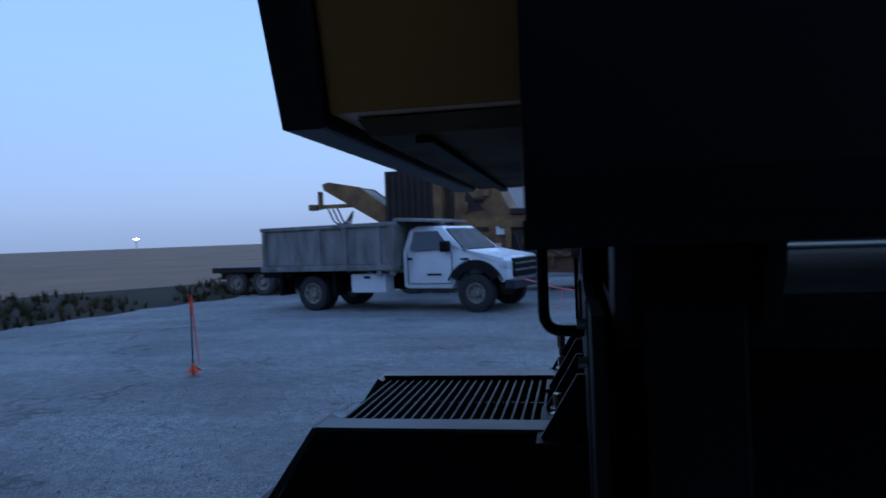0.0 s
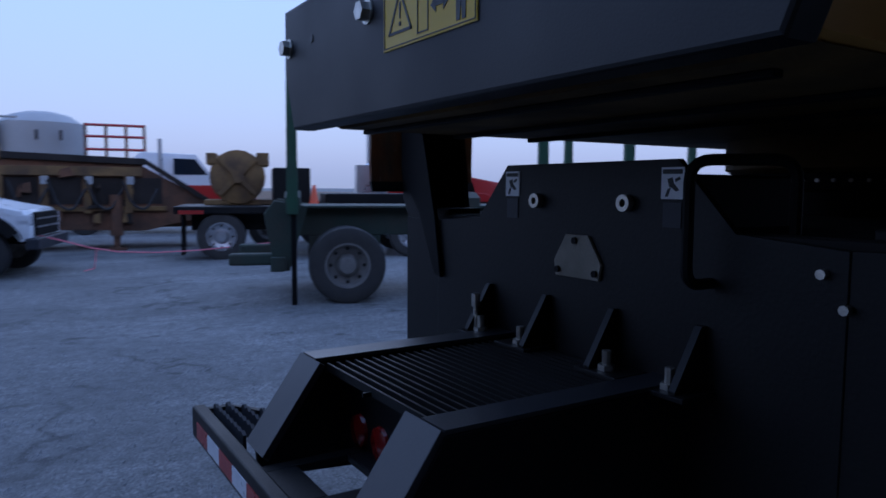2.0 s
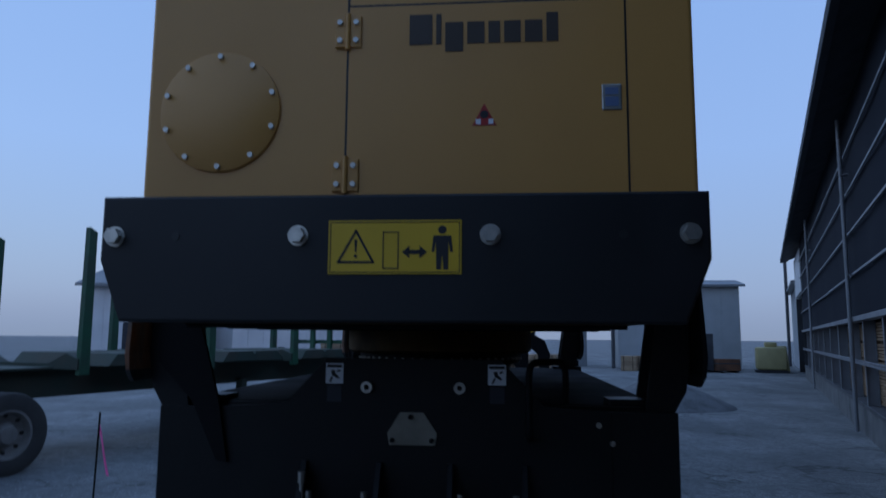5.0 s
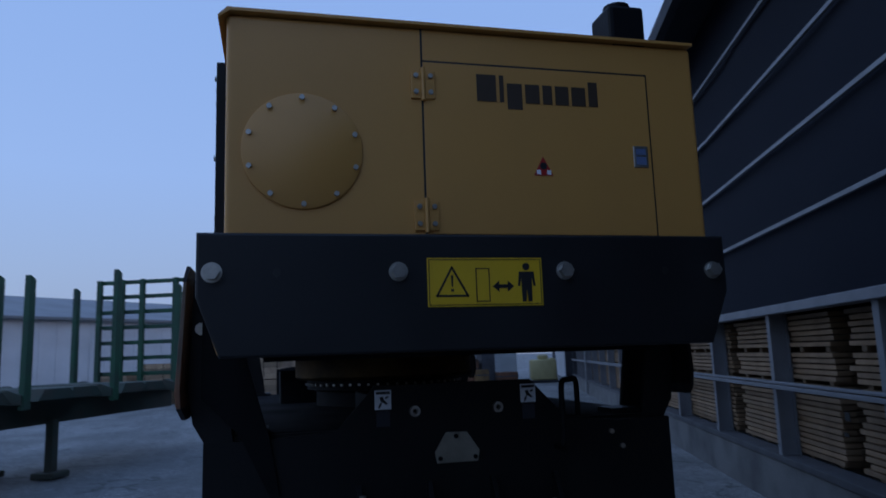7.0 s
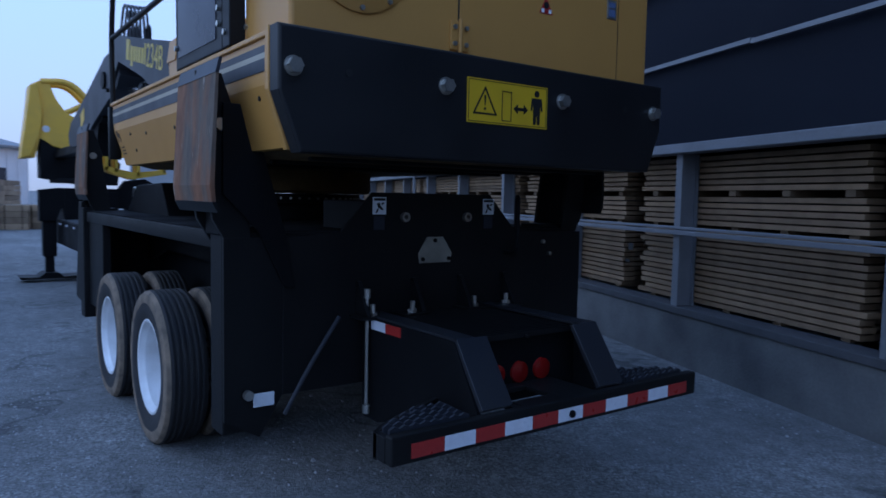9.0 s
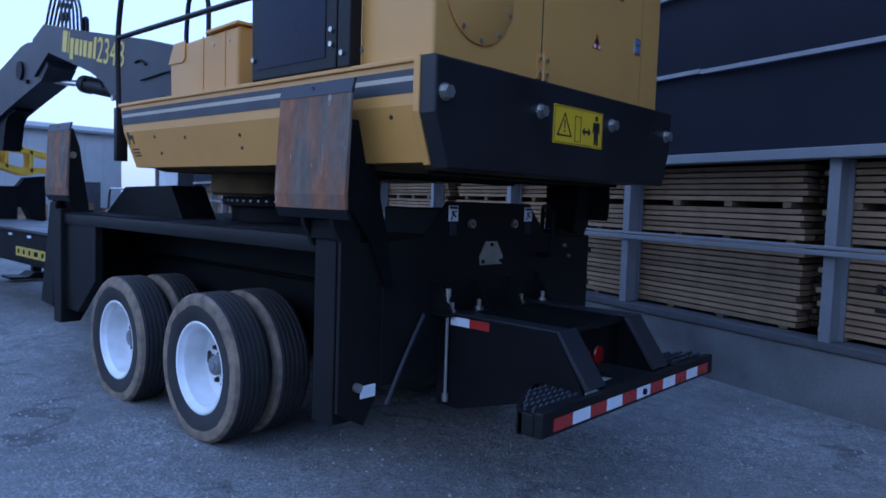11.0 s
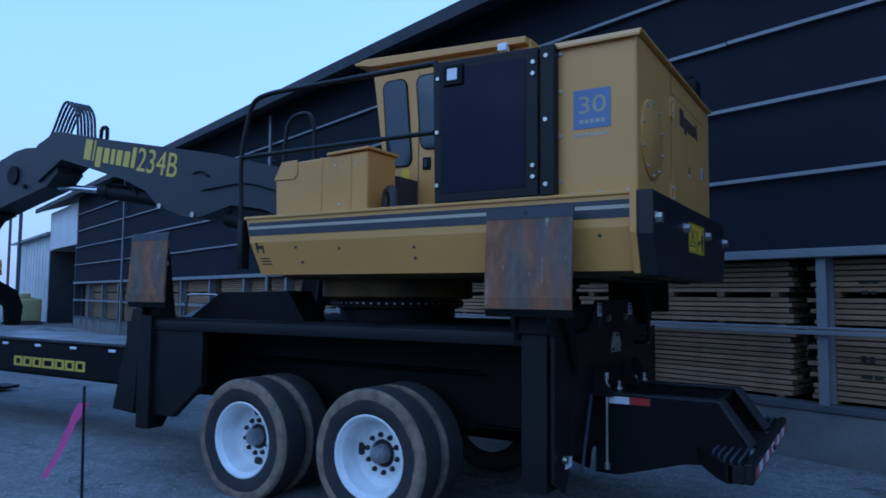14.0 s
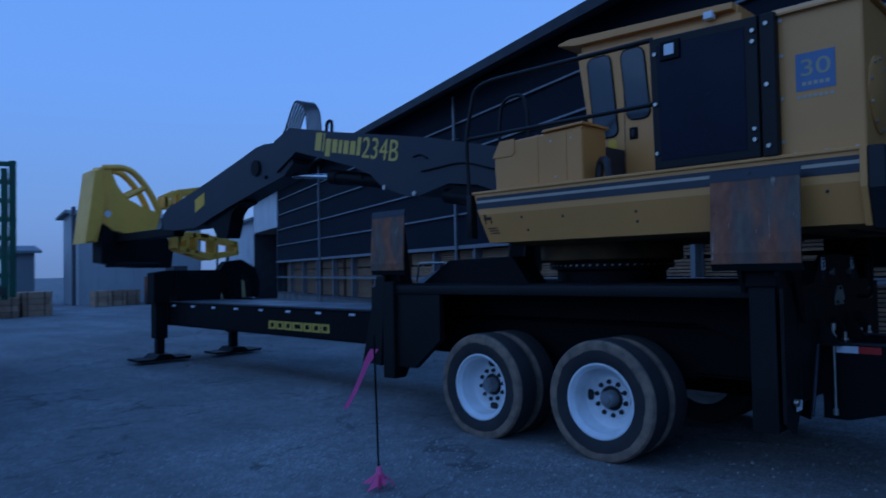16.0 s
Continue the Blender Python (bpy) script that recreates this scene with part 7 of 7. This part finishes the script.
# ---------------------------------------------------------------- distance: sheds, lumber piles, gravel, tote
def far_shed(name, m, w, d, h, rise, material, label, doors=(), vertical=True):
    th = thing(name, m, label, "shed")
    bm = B()
    prism(bm, [(0, 0), (d, 0), (d, h), (d / 2, h + rise), (0, h)], "x", 0, w)
    wall = part("wall", bm, material, th)
    bm = B()
    n = int(w / 0.9)
    for i in range(n + 1):
        x = w * i / n
        box(bm, x - 0.03, x + 0.03, -0.03, 0.0, 0.0, h)
    part("wall_ribs", bm, material, wall)["kind"] = "stuff"
    bm = B()
    prism(bm, [(-0.4, h - 0.08), (-0.4, h + 0.06), (d / 2, h + rise + 0.18), (d + 0.4, h + 0.06), (d + 0.4, h - 0.08), (d / 2, h + rise + 0.04)], "x", -0.3, w + 0.3)
    part("roof", bm, GREYROOF, th)
    for a, b, z0, z1 in doors:
        bm = B()
        box(bm, a, b, -0.06, -0.03, z0, z1, 0.01)
        part("door", bm, SOFFIT, th)
    return th


far_shed("storage_shed", pose(40.0, -7.3, 0, 0, 0, -90), 7.1, 2.6, 4.95, 0.25, TANKGREY, "pale grey ribbed storage shed", ())
far_shed("pump_shed", pose(42.0, -4.5, 0, 0, 0, -90), 1.1, 2, 3.0, 0.2, GREYROOF, "small low grey shed")
far_shed("yard_shed", pose(34.5, 14.5, 0, 0, 0, -44), 25.0, 14, 4.4, 1.6, WHITEWALL, "long pale metal shed across the yard", ((12.0, 12.4, 0, 3.6), (20, 23, 0, 3.0)))
far_shed("white_barn", pose(30.6, 20.9, 0, 0, 0, -75), 5.0, 10, 4.3, 1.2, WHITEWALL, "white metal barn beyond the trailer", ((2, 4, 0, 2.4),))
far_shed("low_shed", pose(52.0, 26.0, 0, 0, 0, -62), 18.0, 10, 3.3, 0.8, WHITEWALL, "low white shed with dark doors", ((2, 4, 0.2, 2.4), (6, 8.5, 0.2, 2.4), (11, 13, 0.2, 2.4), (14.5, 16, 1.2, 2.2)))
annex = thing("annex_bay", SHED @ pose(34.3, 0, 0), "white-headed open bay closing the lumber shed", "shed")
bm = B()
box(bm, 0.02, 6.6, -0.12, 0.0, 4.05, 6.12, 0.01)
part("header_panel", bm, WHITEWALL, annex, "white panel over the bay")
bm = B()
box(bm, 0.02, 0.2, -6.0, -0.02, 0.0, 4.0)
box(bm, 6.4, 6.6, -6.0, -0.02, 0.0, 4.0)
box(bm, 0.2, 6.4, -6.0, -5.8, 0.0, 4.0)
part("bay_wall", bm, SOFFIT, annex)
# dark sheet across the bay, two metres behind its front
bm = B()
box(bm, 0.2, 6.4, -2.2, -2.1, 0.0, 3.95)
part("bay_panel", bm, CURTAIN, annex, "dark panel set back in the bay")
far_shed("end_barn", SHED @ pose(53.5, -0.2, 0, 0, 0, 180), 12.4, 9, 5.0, 0.8, WHITEWALL, "white barn past the lumber shed")

bm = B()
rows = []
for r_ in range(13):
    f = r_ / 12
    ring = []
    for k in range(40):
        a = 2 * math.pi * k / 40
        rr = 1.9 * f
        z = 0.86 * (1 - f) ** 0.95
        wob = 1 + 0.10 * noise.noise(Vector((math.cos(a) * 2, math.sin(a) * 2, f * 3)))
        ring.append(bm.verts.new((rr * wob * math.cos(a), rr * wob * math.sin(a), z - 0.03 + 0.04 * noise.noise(Vector((rr * math.cos(a) * 2, rr * math.sin(a) * 2, 9))))))
    rows.append(ring)
for a, b in zip(rows, rows[1:]):
    for k in range(40):
        bm.faces.new((a[k], a[(k + 1) % 40], b[(k + 1) % 40], b[k]))
ob = part("gravel_mound", bm, GRAVEL, None, smooth=True)
ob.location = (16.3, -4.6, 0)
tagged(ob, "dark grey heap of gravel on the yard", "gravel")

th = thing("plastic_tote", pose(36.4, -14.8, 0, 0, 0, -15), "yellowish plastic tank tote on a pallet", "tank")
bm = B()
box(bm, -0.7, 0.7, -0.75, 0.75, 0.14, 1.35, 0.12, 3)
box(bm, -0.3, 0.3, -0.3, 0.3, 1.35, 1.62, 0.08)
part("tank", bm, YELTOTE, th, "", True)
bm = B()
box(bm, -0.75, 0.75, -0.8, 0.8, 0.0, 0.12)
part("pallet", bm, SOFFIT, th)
th = thing("yard_barrier", pose(38.2, -16.0, 0, 0, 0, -15), "yellow painted barrier block", "barrier")
bm = B()
prism(bm, [(-0.4, 0), (0.4, 0), (0.25, 1.4), (-0.25, 1.4)], "x", -0.5, 0.6, 0.03)
part("block", bm, YELTOTE, th)

for x, y, w, h, mtl in ((36.3, -10.1, 1.0, 1.5, BROWNRUST), (36.0, -10.75, 0.8, 0.9, OCHRE), (36.5, -11.25, 0.85, 2.05, DARKSTEEL), (36.2, -12.3, 1.2, 0.7, BROWNRUST)):
    th = thing("storage_crate", pose(x, y, 0, 0, 0, 8), "worn storage crate standing before the pale shed", "crate", "storage crates")
    bm = B()
    box(bm, -w / 2, w / 2, -w / 2, w / 2, 0.08, h, 0.02)
    part("body", bm, mtl, th)
    for k in (-1, 1):
        bm = B()
        box(bm, -w / 2 - 0.02, w / 2 + 0.02, k * w * 0.36 - 0.05, k * w * 0.36 + 0.05, 0.0, 0.08)
        part("skid", bm, SOFFIT, th)
    bm = B()
    box(bm, -w / 2 - 0.015, w / 2 + 0.015, -w / 2 - 0.015, w / 2 + 0.015, h * 0.62, h * 0.62 + 0.06, 0.01)
    part("band", bm, DARKSTEEL, th)

YARDLAMP = glow("far_lamp_glow", (1.0, 0.95, 0.85), 30.0)
th = thing("far_lamp", pose(-151.4, 220.0, 0), "tall pole lamp burning far across the field", "lamp")
bm = B()
cyl(bm, (0, 0, 0), (0, 0, 5.6), 0.12, 8)
part("pole", bm, DARKSTEEL, th)
bm = B()
box(bm, -0.55, 0.55, -0.2, 0.2, 5.55, 5.95, 0.1)
part("lamp_head", bm, YARDLAMP, th, "small bright lamp head")

PILEW = mat("far_lumber_bundle", (0.33, 0.23, 0.14), 0.85, var=0.2, scale=3, fine=20, bump=0.2, other=(0.24, 0.16, 0.10), rnd=0.35)
rng = random.Random(11)


def bundle(m, w, d, h):
    th = thing("lumber_bundle", m, "strapped bundle of sawn lumber on the yard", "lumber", "lumber bundles")
    n = max(3, int(h / 0.22))
    for i in range(n):
        bm = B()
        o_ = rng.uniform(-0.02, 0.02)
        box(bm, -w / 2 + o_, w / 2 + o_, -d / 2, d / 2, h * i / n + 0.012, h * (i + 1) / n)
        part("layer", bm, PILEW, th)
    bm = B()
    for x in (-w * 0.3, w * 0.3):
        box(bm, x, x + 0.03, -d / 2 - 0.01, d / 2 + 0.01, 0.02, h + 0.008)
    part("strap", bm, BLACK, th)


for i in range(7):
    y = 4.2 - 1.15 * i
    x = 29.5 + 0.2 * i
    for k in range(rng.choice((1, 2, 2))):
        bundle(pose(x + rng.uniform(-0.1, 0.1), y, 1.02 * k, 0, 0, 75 + rng.uniform(-6, 6)), 1.0, 2.4, 0.98)
for i in range(5):
    bundle(pose(32.5 + 0.3 * i, 7.5 - 1.8 * i, 0, 0, 0, 70), 1.5, 3.0, rng.uniform(1.4, 2.4))
for i in range(3):
    bundle(pose(36.8 + 0.3 * i, -7.3 - 0.85 * i, 0, 0, 0, 80), 0.8, 1.4, rng.choice((0.8, 1.2)))

for x, y, h in ((39.6, -6.9, 5.4), (60, -26, 9.0), (46, -19.5, 7.5)):
    bm = B()
    cyl(bm, (0, 0, 0), (0, 0, h), 0.11, 10)
    box(bm, -0.5, 0.5, -0.05, 0.05, h - 0.5, h - 0.4)
    ob = part("utility_pole", bm, DARKSTEEL, None)
    ob.location = (x, y, 0)
    tagged(ob, "thin dark pole standing in the yard", "pole")


# ---------------------------------------------------------------- flag stakes and tape
def flag_stake(x, y, h, material, ribbon, lean=0.0, label=""):
    th = thing("flag_stake", pose(x, y, 0), label, "stake", "flagged stakes")
    bm = B()
    cyl(bm, (0, 0, 0.0), (lean * 1.1, 0, h + 0.09), 0.008, 8)
    part("rod", bm, BLACK, th, "thin dark rod")
    bm = B()
    for k in range(7):
        a = 2 * math.pi * k / 7
        r = 0.10 + 0.06 * ((k * 37) % 5) / 5
        p = [bm.verts.new(q) for q in ((0, 0, 0.13), (r * math.cos(a), r * math.sin(a), 0.012 + 0.03 * (k % 2)), (0.7 * r * math.cos(a + 0.6), 0.7 * r * math.sin(a + 0.6), 0.05))]
        bm.faces.new(p)
    bmesh.ops.solidify(bm, geom=bm.faces[:], thickness=0.004)
    lathe(bm, [(0.012, 0.0), (0.03, 0.10), (0.015, 0.16), (0.009, 0.16), (0.009, 0.0)], (0, 0, 0), "z", 8)
    part("base_flag", bm, material, th, "crumpled neon flag at the foot")
    if ribbon:
        bm = B()
        rows = []
        for i in range(12):
            f = i / 11
            cx, cy, cz = lean + ribbon[0] * f, ribbon[1] * f, h - 0.01 + ribbon[2] * f
            w = (0.021 if h > 1.01 else 0.010) * (1 - 0.2 * f) + (0.01 if i < 3 else 0)
            tw = 0.8 + 0.4 * f
            rows.append([bm.verts.new((cx + s * w * math.cos(tw), cy + s * w * math.sin(tw), cz + 0.01 * math.sin(7 * f))) for s in (-1, 1)])
        for a, b in zip(rows, rows[1:]):
            bm.faces.new((a[0], a[1], b[1], b[0]))
        bmesh.ops.solidify(bm, geom=bm.faces[:], thickness=0.003)
        part("ribbon", bm, material, th, "neon plastic ribbon")
    return th


flag_stake(2.35, 2.90, 1.02, PINK, (0.28, 0.06, -0.47), 0.03, "thin stake with a hanging pink ribbon")
flag_stake(-4.62, 5.36, 1.0, ORANGE, (0.10, -0.02, -0.85), 0.0, "thin stake with an orange flag and ribbon")
TAPE = mat("coral_barrier_tape", (0.95, 0.22, 0.27), 0.5, var=0.1, scale=15, fine=90, bump=0.05)
th = thing("barrier_tape", pose(-0.75, 12.2, 0), "sagging coral barrier tape strung between vehicles", "tape")
bm = B()
tube(bm, [Vector(p) for p in ((-0.75, 0.0, 0.84), (-0.4, -0.02, 0.70), (0, 0, 0.58), (0.4, 0.15, 0.44), (0.9, 0.3, 0.33), (1.6, 0.6, 0.26), (2.4, 0.9, 0.24), (3.3, 1.1, 0.27), (4.2, 0.9, 0.36))], 0.013, 6)
part("tape", bm, TAPE, th)
bm = B()
tube(bm, [Vector(p) for p in ((0.52, 0.2, 0.41), (0.50, 0.2, 0.2), (0.48, 0.2, 0.05), (0.3, 0.1, 0.02))], 0.010, 6)
part("loose_end", bm, TAPE, th)
